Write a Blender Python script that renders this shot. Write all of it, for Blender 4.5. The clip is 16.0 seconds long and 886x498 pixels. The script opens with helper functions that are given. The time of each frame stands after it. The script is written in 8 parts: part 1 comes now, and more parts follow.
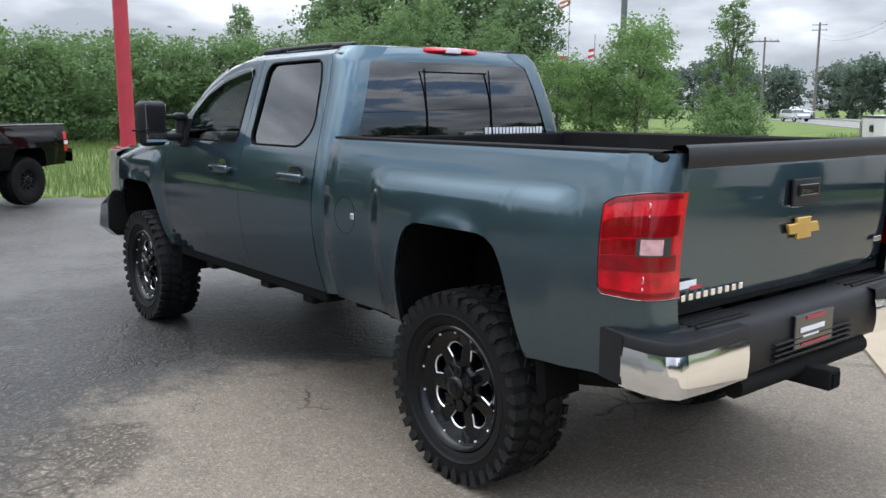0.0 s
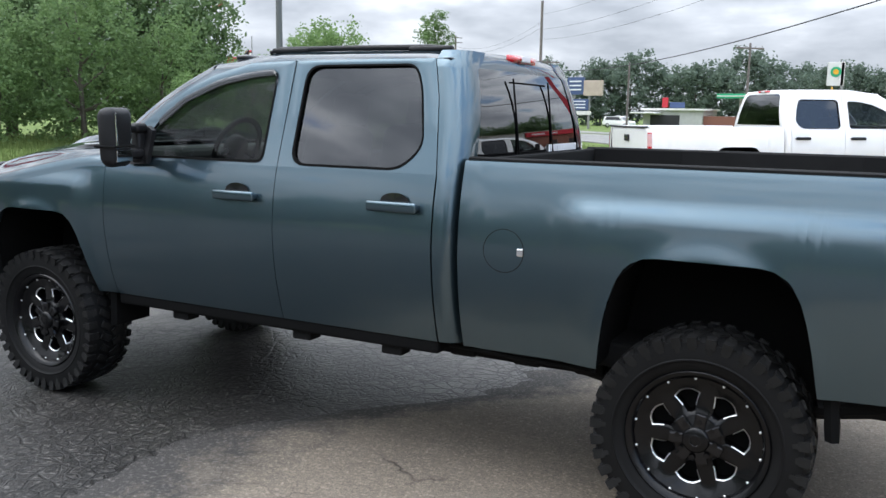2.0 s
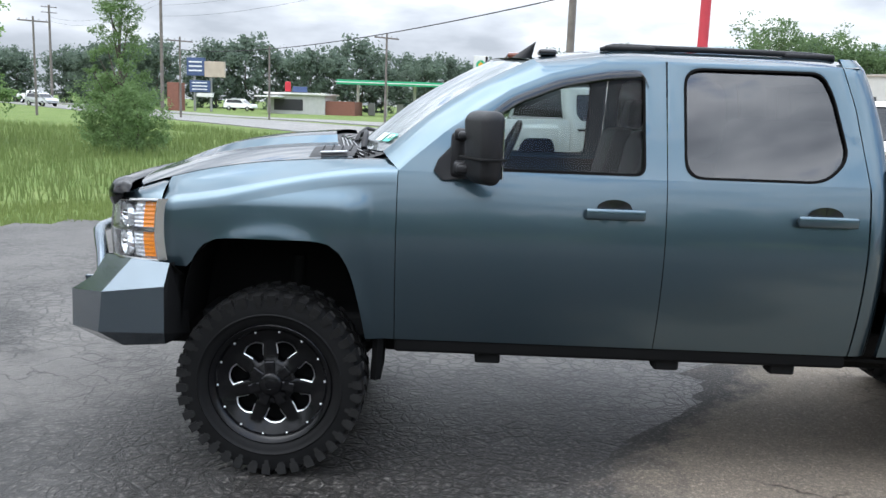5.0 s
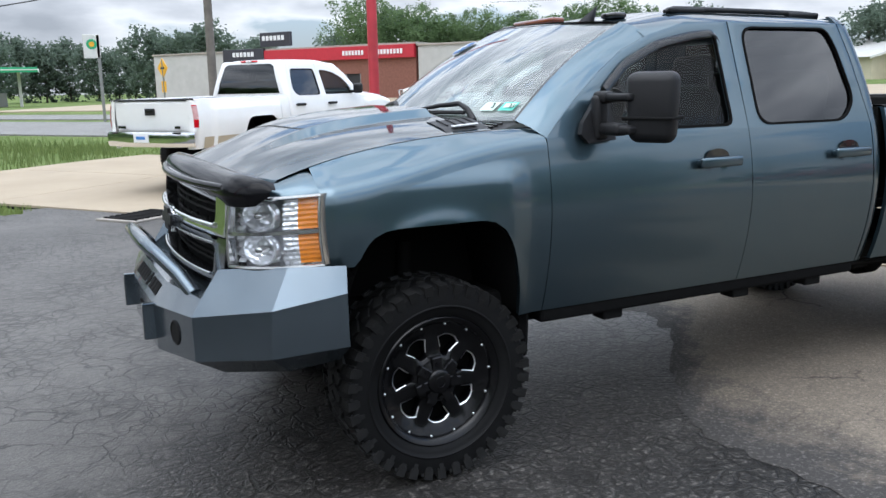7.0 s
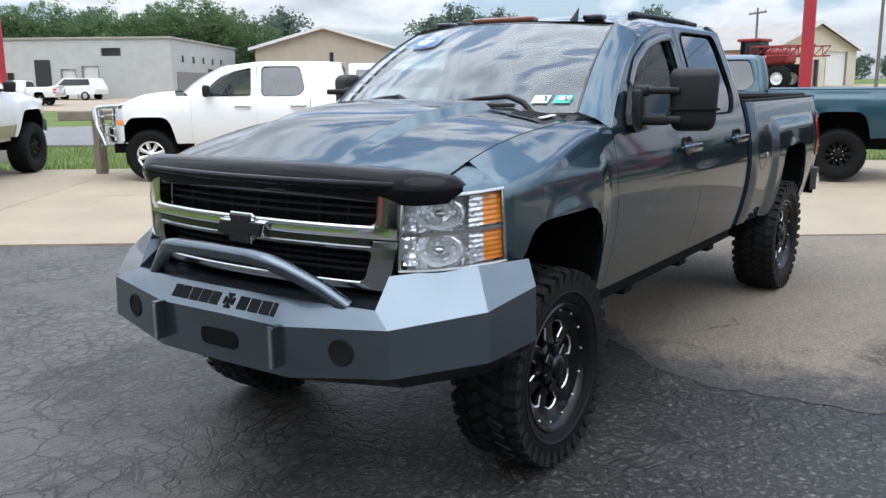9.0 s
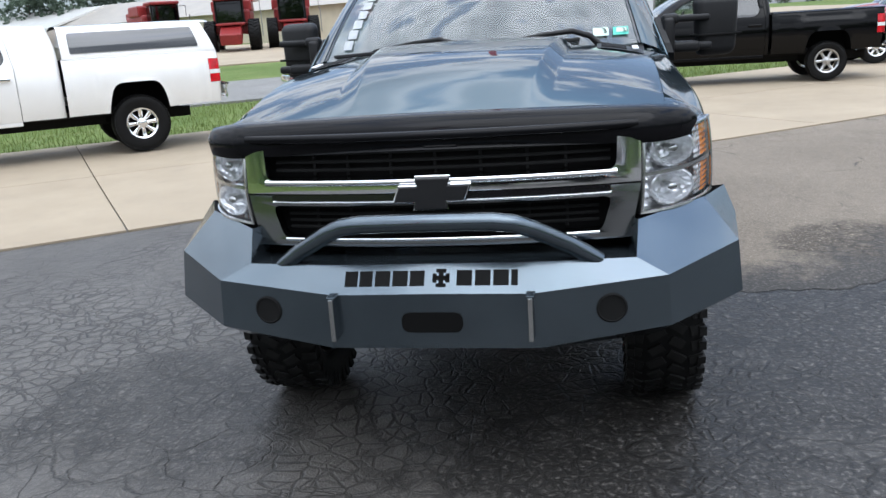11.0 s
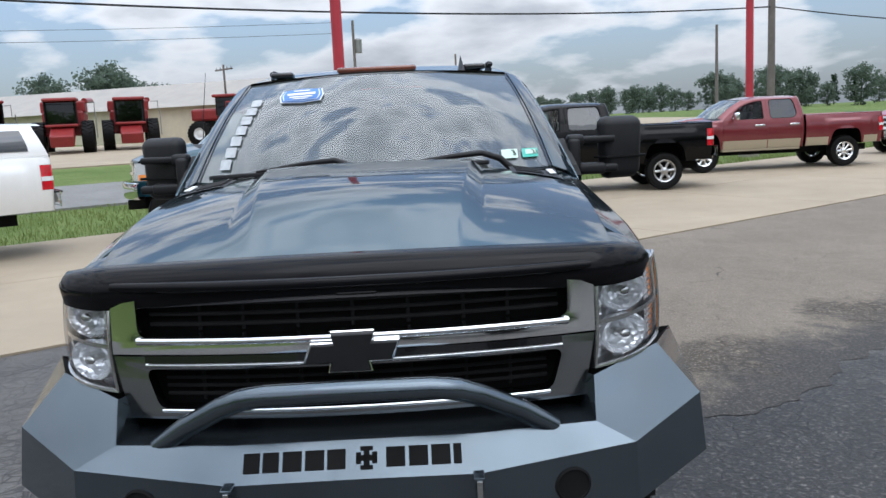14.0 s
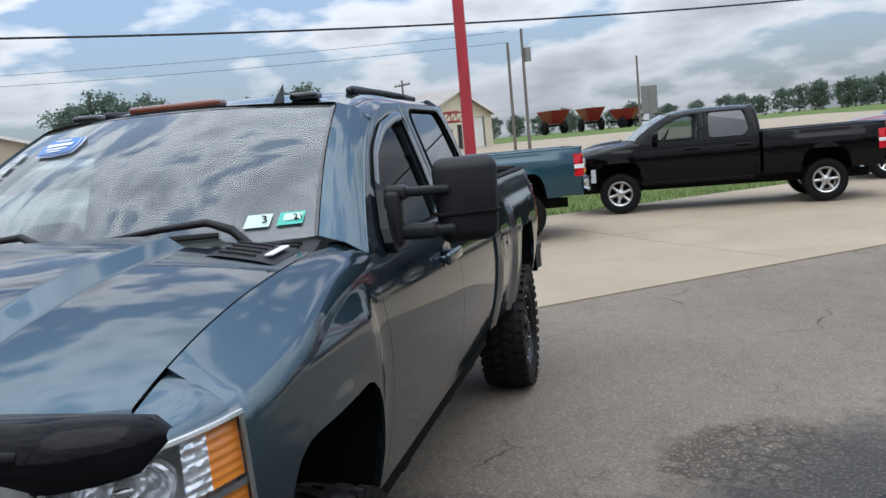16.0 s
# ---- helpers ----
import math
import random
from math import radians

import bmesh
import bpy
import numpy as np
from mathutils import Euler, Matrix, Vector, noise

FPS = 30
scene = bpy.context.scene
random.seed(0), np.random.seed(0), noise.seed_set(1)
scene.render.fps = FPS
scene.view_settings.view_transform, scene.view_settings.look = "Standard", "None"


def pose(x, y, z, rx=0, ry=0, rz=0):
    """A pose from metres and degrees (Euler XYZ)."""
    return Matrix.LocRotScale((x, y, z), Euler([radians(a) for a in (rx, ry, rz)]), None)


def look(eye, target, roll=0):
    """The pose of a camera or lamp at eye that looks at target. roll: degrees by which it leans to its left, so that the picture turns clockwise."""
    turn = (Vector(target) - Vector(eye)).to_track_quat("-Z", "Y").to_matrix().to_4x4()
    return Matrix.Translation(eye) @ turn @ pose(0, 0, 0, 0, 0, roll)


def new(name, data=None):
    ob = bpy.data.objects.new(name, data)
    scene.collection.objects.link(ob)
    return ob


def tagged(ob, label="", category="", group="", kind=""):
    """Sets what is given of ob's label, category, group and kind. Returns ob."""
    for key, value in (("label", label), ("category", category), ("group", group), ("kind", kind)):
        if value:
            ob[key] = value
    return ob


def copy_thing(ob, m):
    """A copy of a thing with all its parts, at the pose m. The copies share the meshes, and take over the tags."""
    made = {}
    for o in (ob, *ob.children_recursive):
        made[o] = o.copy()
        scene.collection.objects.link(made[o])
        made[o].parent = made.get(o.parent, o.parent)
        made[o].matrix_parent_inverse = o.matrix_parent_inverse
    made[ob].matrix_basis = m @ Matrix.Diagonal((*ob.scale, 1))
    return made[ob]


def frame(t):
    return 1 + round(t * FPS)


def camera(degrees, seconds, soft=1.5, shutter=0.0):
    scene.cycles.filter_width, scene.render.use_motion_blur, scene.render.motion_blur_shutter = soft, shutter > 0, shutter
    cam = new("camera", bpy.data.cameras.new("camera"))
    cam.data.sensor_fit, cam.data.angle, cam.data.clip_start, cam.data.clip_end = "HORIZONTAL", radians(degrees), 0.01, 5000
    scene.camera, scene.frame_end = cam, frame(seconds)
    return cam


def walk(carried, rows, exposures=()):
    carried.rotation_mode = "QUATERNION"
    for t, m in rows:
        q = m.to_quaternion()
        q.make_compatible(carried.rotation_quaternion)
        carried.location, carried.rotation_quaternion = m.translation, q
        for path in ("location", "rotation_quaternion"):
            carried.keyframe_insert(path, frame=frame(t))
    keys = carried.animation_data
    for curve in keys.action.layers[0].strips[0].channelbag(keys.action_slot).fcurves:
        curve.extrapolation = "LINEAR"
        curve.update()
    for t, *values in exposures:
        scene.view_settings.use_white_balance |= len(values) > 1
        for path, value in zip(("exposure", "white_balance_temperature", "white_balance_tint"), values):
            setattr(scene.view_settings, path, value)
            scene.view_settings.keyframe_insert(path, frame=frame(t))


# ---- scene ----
# World axes: x runs from the blue-grey truck's rear axle to its nose, y to its left side, z up. The road runs along U, away from the truck along N.
cam = camera(55.5, 16.0)
ROWS = [
    (0.0, (-2.802, 3.283, 1.681), (-1.265, 2.045, 1.354), 0.0),
    (0.5, (-2.322, 3.683, 1.705), (-0.94, 2.276, 1.373), -0.5),
    (1.0, (-1.801, 3.952, 1.751), (-0.672, 2.336, 1.409), -1.6),
    (1.5, (-1.132, 4.109, 1.724), (-0.162, 2.389, 1.406), -0.2),
    (2.0, (-0.572, 4.318, 1.728), (0.335, 2.563, 1.413), 0.9),
    (2.5, (0.01, 4.421, 1.711), (0.821, 2.626, 1.365), 0.8),
    (3.0, (0.628, 4.665, 1.691), (1.29, 2.809, 1.347), 2.0),
    (3.5, (1.314, 4.727, 1.666), (1.804, 2.816, 1.331), 1.3),
    (4.0, (1.927, 4.825, 1.683), (2.273, 2.884, 1.351), 1.7),
    (4.5, (2.52, 4.803, 1.697), (2.675, 2.838, 1.357), 2.2),
    (5.0, (3.099, 4.721, 1.745), (3.115, 2.748, 1.414), 2.1),
    (7.5, (5.92, 3.773, 1.685), (4.827, 2.144, 1.296), -1.3),
    (8.0, (6.358, 3.402, 1.698), (5.071, 1.919, 1.32), -0.7),
    (8.5, (6.774, 3.005, 1.676), (5.306, 1.691, 1.328), 0.2),
    (9.0, (7.099, 2.596, 1.677), (5.498, 1.462, 1.291), -0.6),
    (11.5, (7.723, 0.164, 1.674), (5.784, -0.028, 1.223), -4.0),
    (12.0, (7.79, -0.106, 1.738), (5.82, -0.142, 1.398), -3.8),
    (12.5, (7.831, -0.242, 1.763), (5.856, -0.122, 1.471), -2.5),
    (13.0, (7.717, -0.116, 1.741), (5.739, -0.076, 1.447), -3.9),
    (13.5, (7.501, 0.079, 1.727), (5.525, 0.013, 1.428), -4.4),
    (14.0, (7.171, 0.256, 1.749), (5.193, 0.272, 1.451), -2.8),
    (14.5, (6.899, 0.557, 1.796), (4.917, 0.581, 1.529), -3.6),
    (15.0, (6.581, 0.97, 1.79), (4.599, 0.858, 1.543), -6.0),
    (15.5, (6.218, 1.423, 1.75), (4.252, 1.266, 1.418), -5.2),
    (16.0, (5.927, 1.774, 1.791), (3.995, 1.323, 1.542), -5.2),
]
walk(cam, [(t, look(eye, aim, roll)) for t, eye, aim, roll in ROWS],
     exposures=[(t, stops, 6060 if t < 7 else 5950, 10) for t, stops in ((0.0, 0.26), (0.5, 0.29), (1.0, 0.33), (2.5, 0.36), (4.0, 0.50), (5.0, 0.52), (7.5, 0.08), (8.5, 0.12), (9.0, 0.08), (11.5, 0.06), (12.0, -0.08), (12.5, -0.38), (13.0, -0.38), (13.5, -0.22), (14.0, -0.24), (14.5, -0.22), (15.0, -0.54), (15.5, -0.52), (16.0, -0.34))])

# ---- world, sun ----
SUN_ELEVATION, SUN_AZIMUTH = 60.0, 22.0
world = bpy.data.worlds.new("sky")
scene.world = world
world.use_nodes = True
wn, wl = world.node_tree.nodes, world.node_tree.links
wn.clear()


def wnode(kind, **inputs):
    n = wn.new(kind)
    for k, v in inputs.items():
        n.inputs[k].default_value = v
    return n


def wmath(op, a, b=None):
    n = wn.new("ShaderNodeMath")
    n.operation = op
    for i, v in enumerate((a, b)):
        if v is None:
            continue
        if isinstance(v, (int, float)):
            n.inputs[i].default_value = v
        else:
            wl.new(v, n.inputs[i])
    return n.outputs[0]


sky = wn.new("ShaderNodeTexSky")
sky.sky_type = "NISHITA"
sky.sun_disc = False
sky.sun_elevation = radians(SUN_ELEVATION)
sky.sun_rotation = radians(90 - SUN_AZIMUTH)
sky.air_density, sky.dust_density, sky.ozone_density = 1.0, 1.6, 1.0
coord = wn.new("ShaderNodeTexCoord")
sep = wn.new("ShaderNodeSeparateXYZ")
wl.new(coord.outputs["Generated"], sep.inputs[0])
flat = wn.new("ShaderNodeCombineXYZ")
wl.new(sep.outputs[0], flat.inputs[0])
wl.new(sep.outputs[1], flat.inputs[1])
wl.new(wmath("MULTIPLY", sep.outputs[2], 3.0), flat.inputs[2])


def wnoise(scale, detail, rough, distort=0.0):
    n = wnode("ShaderNodeTexNoise", Scale=scale, Detail=detail, Roughness=rough, Distortion=distort)
    wl.new(flat.outputs[0], n.inputs["Vector"])
    return n.outputs["Fac"]


def wramp(fac, *stops):
    n = wn.new("ShaderNodeValToRGB")
    els = n.color_ramp.elements
    while len(els) < len(stops):
        els.new(0.5)
    for e, (p, c) in zip(els, stops):
        e.position, e.color = p, c if len(c) == 4 else (*c, 1)
    wl.new(fac, n.inputs[0])
    return n.outputs[0]


def wmix(fac, a, b, blend="MIX"):
    n = wn.new("ShaderNodeMix")
    n.data_type, n.blend_type = "RGBA", blend
    for sock, v in ((n.inputs["Factor"], fac), (n.inputs["A"], a), (n.inputs["B"], b)):
        if isinstance(v, tuple):
            sock.default_value = (*v, 1)
        elif isinstance(v, (int, float)):
            sock.default_value = v
        else:
            wl.new(v, sock)
    return n.outputs["Result"]


# broken cloud: a thick grey deck with bright edges on one side of the sky, puffy cumulus with blue gaps on the other
cover = wnoise(2.6, 4, 0.50, 0.1)
lump = wnoise(6.5, 7, 0.50, 0.1)
thick = wmath("ADD", wmath("MULTIPLY", cover, 0.55), wmath("MULTIPLY", lump, 0.45))
lean = wmath("ADD", wmath("MULTIPLY", sep.outputs[0], 0.066), wmath("MULTIPLY", wmath("ABSOLUTE", sep.outputs[1]), 0.034))
dens = wmath("ADD", thick, lean)
amount = wramp(dens, (0.435, (0, 0, 0)), (0.482, (1, 1, 1)))
shade = wramp(dens, (0.45, (1.32, 1.32, 1.31)), (0.495, (1.10, 1.11, 1.12)), (0.56, (0.74, 0.765, 0.80)), (0.64, (0.47, 0.50, 0.54)))
haze = wmath("POWER", wmath("SUBTRACT", 1.0, wmath("MINIMUM", wmath("MAXIMUM", sep.outputs[2], 0.0), 1.0)), 12.0)
blue = wmix(1.0, sky.outputs[0], (0.19, 0.19, 0.195), "MULTIPLY")
pale = wmix(0.42, blue, (0.46, 0.56, 0.68))
clouds = wmix(amount, pale, shade)
hazy = wmix(wmath("MULTIPLY", haze, 0.40), clouds, (0.74, 0.77, 0.80))
# an overcast sky is brighter overhead than at the horizon
rise = wmath("ADD", 0.64, wmath("MULTIPLY", wmath("MAXIMUM", sep.outputs[2], 0.0), 2.5))
final = wmix(1.0, hazy, rise, "MULTIPLY")
bg = wnode("ShaderNodeBackground", Strength=1.0)
wl.new(final, bg.inputs["Color"])
wout = wn.new("ShaderNodeOutputWorld")
wl.new(bg.outputs[0], wout.inputs[0])

sun = new("sun", bpy.data.lights.new("sun", "SUN"))
sun.data.energy, sun.data.angle, sun.data.color = 1.1, radians(50), (1.0, 0.96, 0.9)
_a, _e = radians(SUN_AZIMUTH), radians(SUN_ELEVATION)
sun.matrix_world = look((30 * math.cos(_e) * math.cos(_a), 30 * math.cos(_e) * math.sin(_a), 30 * math.sin(_e)), (0, 0, 0))


# ---- materials ----
class M:
    """A small builder of node materials."""

    def __init__(self, name):
        self.mat = bpy.data.materials.new(name)
        self.mat.use_nodes = True
        self.n, self.l = self.mat.node_tree.nodes, self.mat.node_tree.links
        self.n.clear()
        self.out = self.n.new("ShaderNodeOutputMaterial")
        self.tc = self.n.new("ShaderNodeTexCoord")

    def put(self, sock, v):
        if isinstance(v, tuple):
            sock.default_value = (*v, 1) if len(v) == 3 and len(sock.default_value) == 4 else v
        elif isinstance(v, (int, float)):
            sock.default_value = v
        else:
            self.l.new(v, sock)

    def node(self, kind, **ins):
        n = self.n.new(kind)
        for k, v in ins.items():
            self.put(n.inputs[k.replace("_", " ")], v)
        return n

    def noise(self, scale, detail=4, rough=0.55, vec=None, distort=0.0):
        n = self.node("ShaderNodeTexNoise", Scale=scale, Detail=detail, Roughness=rough, Distortion=distort)
        self.l.new(vec if vec is not None else self.tc.outputs["Object"], n.inputs["Vector"])
        return n.outputs["Fac"]

    def voronoi(self, scale, feature="F1", vec=None, rand=1.0):
        n = self.n.new("ShaderNodeTexVoronoi")
        n.feature = feature
        n.inputs["Scale"].default_value, n.inputs["Randomness"].default_value = scale, rand
        self.l.new(vec if vec is not None else self.tc.outputs["Object"], n.inputs["Vector"])
        return n.outputs[0]

    def math(self, op, a, b=0.0):
        n = self.n.new("ShaderNodeMath")
        n.operation = op
        self.put(n.inputs[0], a), self.put(n.inputs[1], b)
        return n.outputs[0]

    def ramp(self, fac, *stops):
        n = self.n.new("ShaderNodeValToRGB")
        els = n.color_ramp.elements
        while len(els) < len(stops):
            els.new(0.5)
        for e, (p, c) in zip(els, stops):
            c = (c, c, c) if isinstance(c, (int, float)) else c
            e.position, e.color = p, (*c, 1)
        self.l.new(fac, n.inputs[0])
        return n.outputs[0]

    def mix(self, fac, a, b, blend="MIX"):
        n = self.n.new("ShaderNodeMix")
        n.data_type, n.blend_type = "RGBA", blend
        self.put(n.inputs["Factor"], fac), self.put(n.inputs["A"], a), self.put(n.inputs["B"], b)
        return n.outputs["Result"]

    def bump(self, height, strength=0.3, dist=0.01, normal=None):
        n = self.node("ShaderNodeBump", Strength=strength, Distance=dist, Height=height)
        if normal is not None:
            self.l.new(normal, n.inputs["Normal"])
        return n.outputs[0]

    def random(self):
        return self.n.new("ShaderNodeObjectInfo").outputs["Random"]

    def island(self):
        return self.n.new("ShaderNodeNewGeometry").outputs["Random Per Island"]

    def bsdf(self, color, rough=0.5, metal=0.0, normal=None, **more):
        b = self.n.new("ShaderNodeBsdfPrincipled")
        self.put(b.inputs["Base Color"], color), self.put(b.inputs["Roughness"], rough), self.put(b.inputs["Metallic"], metal)
        for k, v in more.items():
            self.put(b.inputs[k.replace("_", " ")], v)
        if normal is not None:
            self.l.new(normal, b.inputs["Normal"])
        return b.outputs[0]

    def done(self, shader):
        self.l.new(shader, self.out.inputs["Surface"])
        return self.mat


def scaled(c, k):
    return tuple(min(1, v * k) for v in c)


def plain(name, color, rough=0.5, metal=0.0, var=0.12, scale=6.0, bump=0.05, grain=120.0, **more):
    """A surface with broad stains, fine grain and slight relief."""
    m = M(name)
    broad, fine = m.noise(scale, 5), m.noise(grain, 3)
    col = m.mix(m.ramp(broad, (0.3, 0.0), (0.72, 1.0)), scaled(color, 1 - var), scaled(color, 1 + var))
    col = m.mix(m.math("MULTIPLY", fine, var), col, scaled(color, 0.72))
    r = m.math("ADD", m.math("MULTIPLY", broad, 0.14), rough - 0.07)
    return m.done(m.bsdf(col, r, metal, m.bump(fine, bump, 0.003), **more))


def paint(name, color, metal=0.35, rough=0.32, coat=1.0, dust_glare=0.04, spec=0.5, edge=1.0):
    """Clear-coated car paint with fine flake and a trace of dust."""
    m = M(name)
    flake, film, orange = m.noise(900, 1), m.noise(2.2, 5), m.noise(45, 2)
    col = m.mix(flake, scaled(color, 0.86), scaled(color, 1.16))
    col = m.mix(m.math("MULTIPLY", m.ramp(film, (0.45, 0.0), (0.8, 1.0)), dust_glare), col, (0.32, 0.30, 0.27))
    b = m.n.new("ShaderNodeBsdfPrincipled")
    m.put(b.inputs["Base Color"], col), m.put(b.inputs["Metallic"], metal), m.put(b.inputs["Roughness"], rough)
    m.put(b.inputs["Coat Weight"], coat), m.put(b.inputs["Specular IOR Level"], spec)
    m.put(b.inputs["Specular Tint"], (edge, edge, edge))
    m.put(b.inputs["Coat Roughness"], m.math("ADD", 0.025, m.math("MULTIPLY", film, 0.05)))
    m.l.new(m.bump(orange, 0.012, 0.002), b.inputs["Coat Normal"])
    return m.done(b.outputs[0])


def glass(name, tint, rough=0.0, gloss=1.0, film=0.0, base=0.05):
    """A thin pane: it lets tinted light through and mirrors more at grazing angles."""
    m = M(name)
    facing = m.n.new("ShaderNodeLayerWeight")
    facing.inputs["Blend"].default_value = 0.5
    fac = m.math("MULTIPLY", m.math("ADD", base, m.math("MULTIPLY", m.math("POWER", facing.outputs["Facing"], 4.0), 0.85)), gloss)
    tr = m.node("ShaderNodeBsdfTransparent", Color=tint)
    wavy = m.bump(m.noise(1.6, 2), 0.02, 0.02)
    gl = m.node("ShaderNodeBsdfGlossy", Color=(0.95, 0.97, 1.0), Roughness=rough)
    m.l.new(wavy, gl.inputs["Normal"])
    mx = m.node("ShaderNodeMixShader", Fac=fac)
    m.l.new(tr.outputs[0], mx.inputs[1]), m.l.new(gl.outputs[0], mx.inputs[2])
    if film:
        # a thin uneven milky coat, painting in the bright sky the pane reflects
        dust_glare = m.node("ShaderNodeBsdfDiffuse", Color=(0.52, 0.57, 0.55))
        top = m.node("ShaderNodeMixShader", Fac=m.math("MULTIPLY", m.ramp(m.noise(2.4, 5, 0.6), (0.25, 0.6), (0.75, 1.2)), film))
        m.l.new(mx.outputs[0], top.inputs[1]), m.l.new(dust_glare.outputs[0], top.inputs[2])
        return m.done(top.outputs[0])
    return m.done(mx.outputs[0])


def chrome(name, color=(0.82, 0.83, 0.84), rough=0.06):
    m = M(name)
    s = m.noise(7, 5)
    return m.done(m.bsdf(color, m.math("ADD", rough, m.math("MULTIPLY", s, 0.06)), 1.0, m.bump(m.noise(20, 2), 0.01, 0.004)))


BODY = paint("blue_grey_metallic_paint", (0.073, 0.113, 0.138), metal=0.90, rough=0.30, edge=0.06)
BUMPER_GREY = plain("satin_grey_bumper_paint", (0.102, 0.128, 0.150), 0.21, 0.88, 0.08, 5, 0.0, 300, Coat_Weight=0.4)
SATIN_CHROME = chrome("satin_chrome", (0.30, 0.31, 0.32), 0.16)
WHITE_PAINT = paint("white_car_paint", (0.78, 0.78, 0.77), 0.0, 0.4, 1.0, 0.12)
TEAL_PAINT = paint("dark_teal_car_paint", (0.005, 0.050, 0.078), 0.3, 0.35, 0.7, 0.02)
BLACK_PAINT = paint("black_car_paint", (0.0025, 0.0025, 0.003), 0.0, 0.07, 0.0, 0.0, 0.22)
RED_PAINT = paint("dark_red_car_paint", (0.16, 0.012, 0.018), 0.35, 0.35, 1.0, 0.04)
BRIGHT_RED_PAINT = paint("red_car_paint", (0.30, 0.02, 0.025), 0.1, 0.35, 1.0, 0.04)
TAN_PAINT = paint("tan_lower_body_paint", (0.42, 0.36, 0.26), 0.2, 0.4, 1.0, 0.1)
SILVER_PAINT = paint("silver_car_paint", (0.42, 0.43, 0.44), 0.5, 0.35, 1.0, 0.05)
CHROME = chrome("chrome")
DULL_STEEL = chrome("brushed_steel", (0.55, 0.55, 0.54), 0.22)
PLASTIC = plain("black_textured_plastic", (0.011, 0.011, 0.012), 0.5, 0, 0.15, 8, 0.2, 500, Specular_IOR_Level=0.3)
GLOSS_BLACK = plain("gloss_black_plastic", (0.008, 0.008, 0.009), 0.14, 0, 0.1, 5, 0.01, 60, Coat_Weight=0.6)
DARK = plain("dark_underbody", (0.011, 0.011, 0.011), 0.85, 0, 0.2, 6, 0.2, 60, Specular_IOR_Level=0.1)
LINER = plain("black_wheel_well_liner", (0.0070, 0.0070, 0.0070), 0.95, 0, 0.1, 6, 0.1, 60, Specular_IOR_Level=0.06)
RUBBER = plain("tyre_rubber", (0.0052, 0.0052, 0.0054), 0.60, 0, 0.3, 9, 0.25, 180, Specular_IOR_Level=0.18)
TREAD_GREY = plain("dusty_tread_rubber", (0.0120, 0.0118, 0.0115), 0.6, 0, 0.4, 20, 0.3, 150, Specular_IOR_Level=0.2)
RIM_BLACK = plain("gloss_black_wheel", (0.003, 0.003, 0.0035), 0.22, 0.0, 0.1, 8, 0.02, 200, Specular_IOR_Level=0.3)
SPOKE_GREY = plain("satin_black_spoke", (0.035, 0.035, 0.037), 0.16, 0.9, 0.1, 6, 0.0)
MILLED = chrome("milled_aluminium", (0.9, 0.9, 0.9), 0.30)
ALLOY = chrome("silver_alloy_wheel", (0.55, 0.55, 0.55), 0.3)
TRIM_GREY = plain("grey_interior_vinyl", (0.024, 0.024, 0.023), 0.65, 0, 0.08, 4, 0.0, 14)
SEAT_MAT = plain("grey_seat_leather", (0.009, 0.009, 0.0095), 0.55, 0, 0.06, 3, 0.0, 12)
CLEAR_GLASS = glass("clear_car_glass", (0.46, 0.51, 0.50), 0.0, 0.30)
SHIELD_GLASS = glass("windshield_glass", (0.46, 0.52, 0.50), 0.05, 1.0, 0.14, 0.10)
TINT_GLASS = glass("dark_tinted_glass", (0.05, 0.05, 0.05), 0.0, 0.85, 0.0, 0.10)
VISOR = glass("smoked_acrylic", (0.16, 0.16, 0.17), 0.05, 1.2)
LENS = glass("clear_lens", (0.92, 0.93, 0.94), 0.0, 1.0)
RED_LENS = plain("red_tail_lens", (0.52, 0.002, 0.010), 0.10, 0.0, 0.45, 14, 0.2, 40, Coat_Weight=0.6, Specular_IOR_Level=0.3)
RED_DEEP = plain("deep_red_tail_lens", (0.19, 0.001, 0.004), 0.12, 0.0, 0.3, 22, 0.2, 60, Coat_Weight=0.35, Specular_IOR_Level=0.3)
ROSE_LENS = plain("pale_rose_lens", (0.62, 0.36, 0.36), 0.12, 0.0, 0.3, 30, 0.2, 90, Coat_Weight=0.6)
AMBER_LENS = plain("amber_lens", (0.85, 0.26, 0.015), 0.18, 0.0, 0.15, 14, 0.1, 90, Coat_Weight=1.0)
SMOKED_AMBER = plain("smoked_amber_lens", (0.16, 0.035, 0.012), 0.15, 0, 0.15, 14, 0.05, 90, Coat_Weight=1.0)


def make_reflector():
    """Bright silvered plastic broken into small facets."""
    m = M("headlight_reflector")
    cells = m.node("ShaderNodeTexVoronoi", Scale=46.0)
    m.l.new(m.tc.outputs["Object"], cells.inputs["Vector"])
    tone = m.mix(m.math("MULTIPLY", m.noise(30, 3), 0.5), (0.95, 0.96, 0.98), (0.70, 0.72, 0.76))
    n = m.bump(cells.outputs["Distance"], 0.5, 0.012)
    return m.done(m.bsdf(tone, 0.12, 0.68, n))


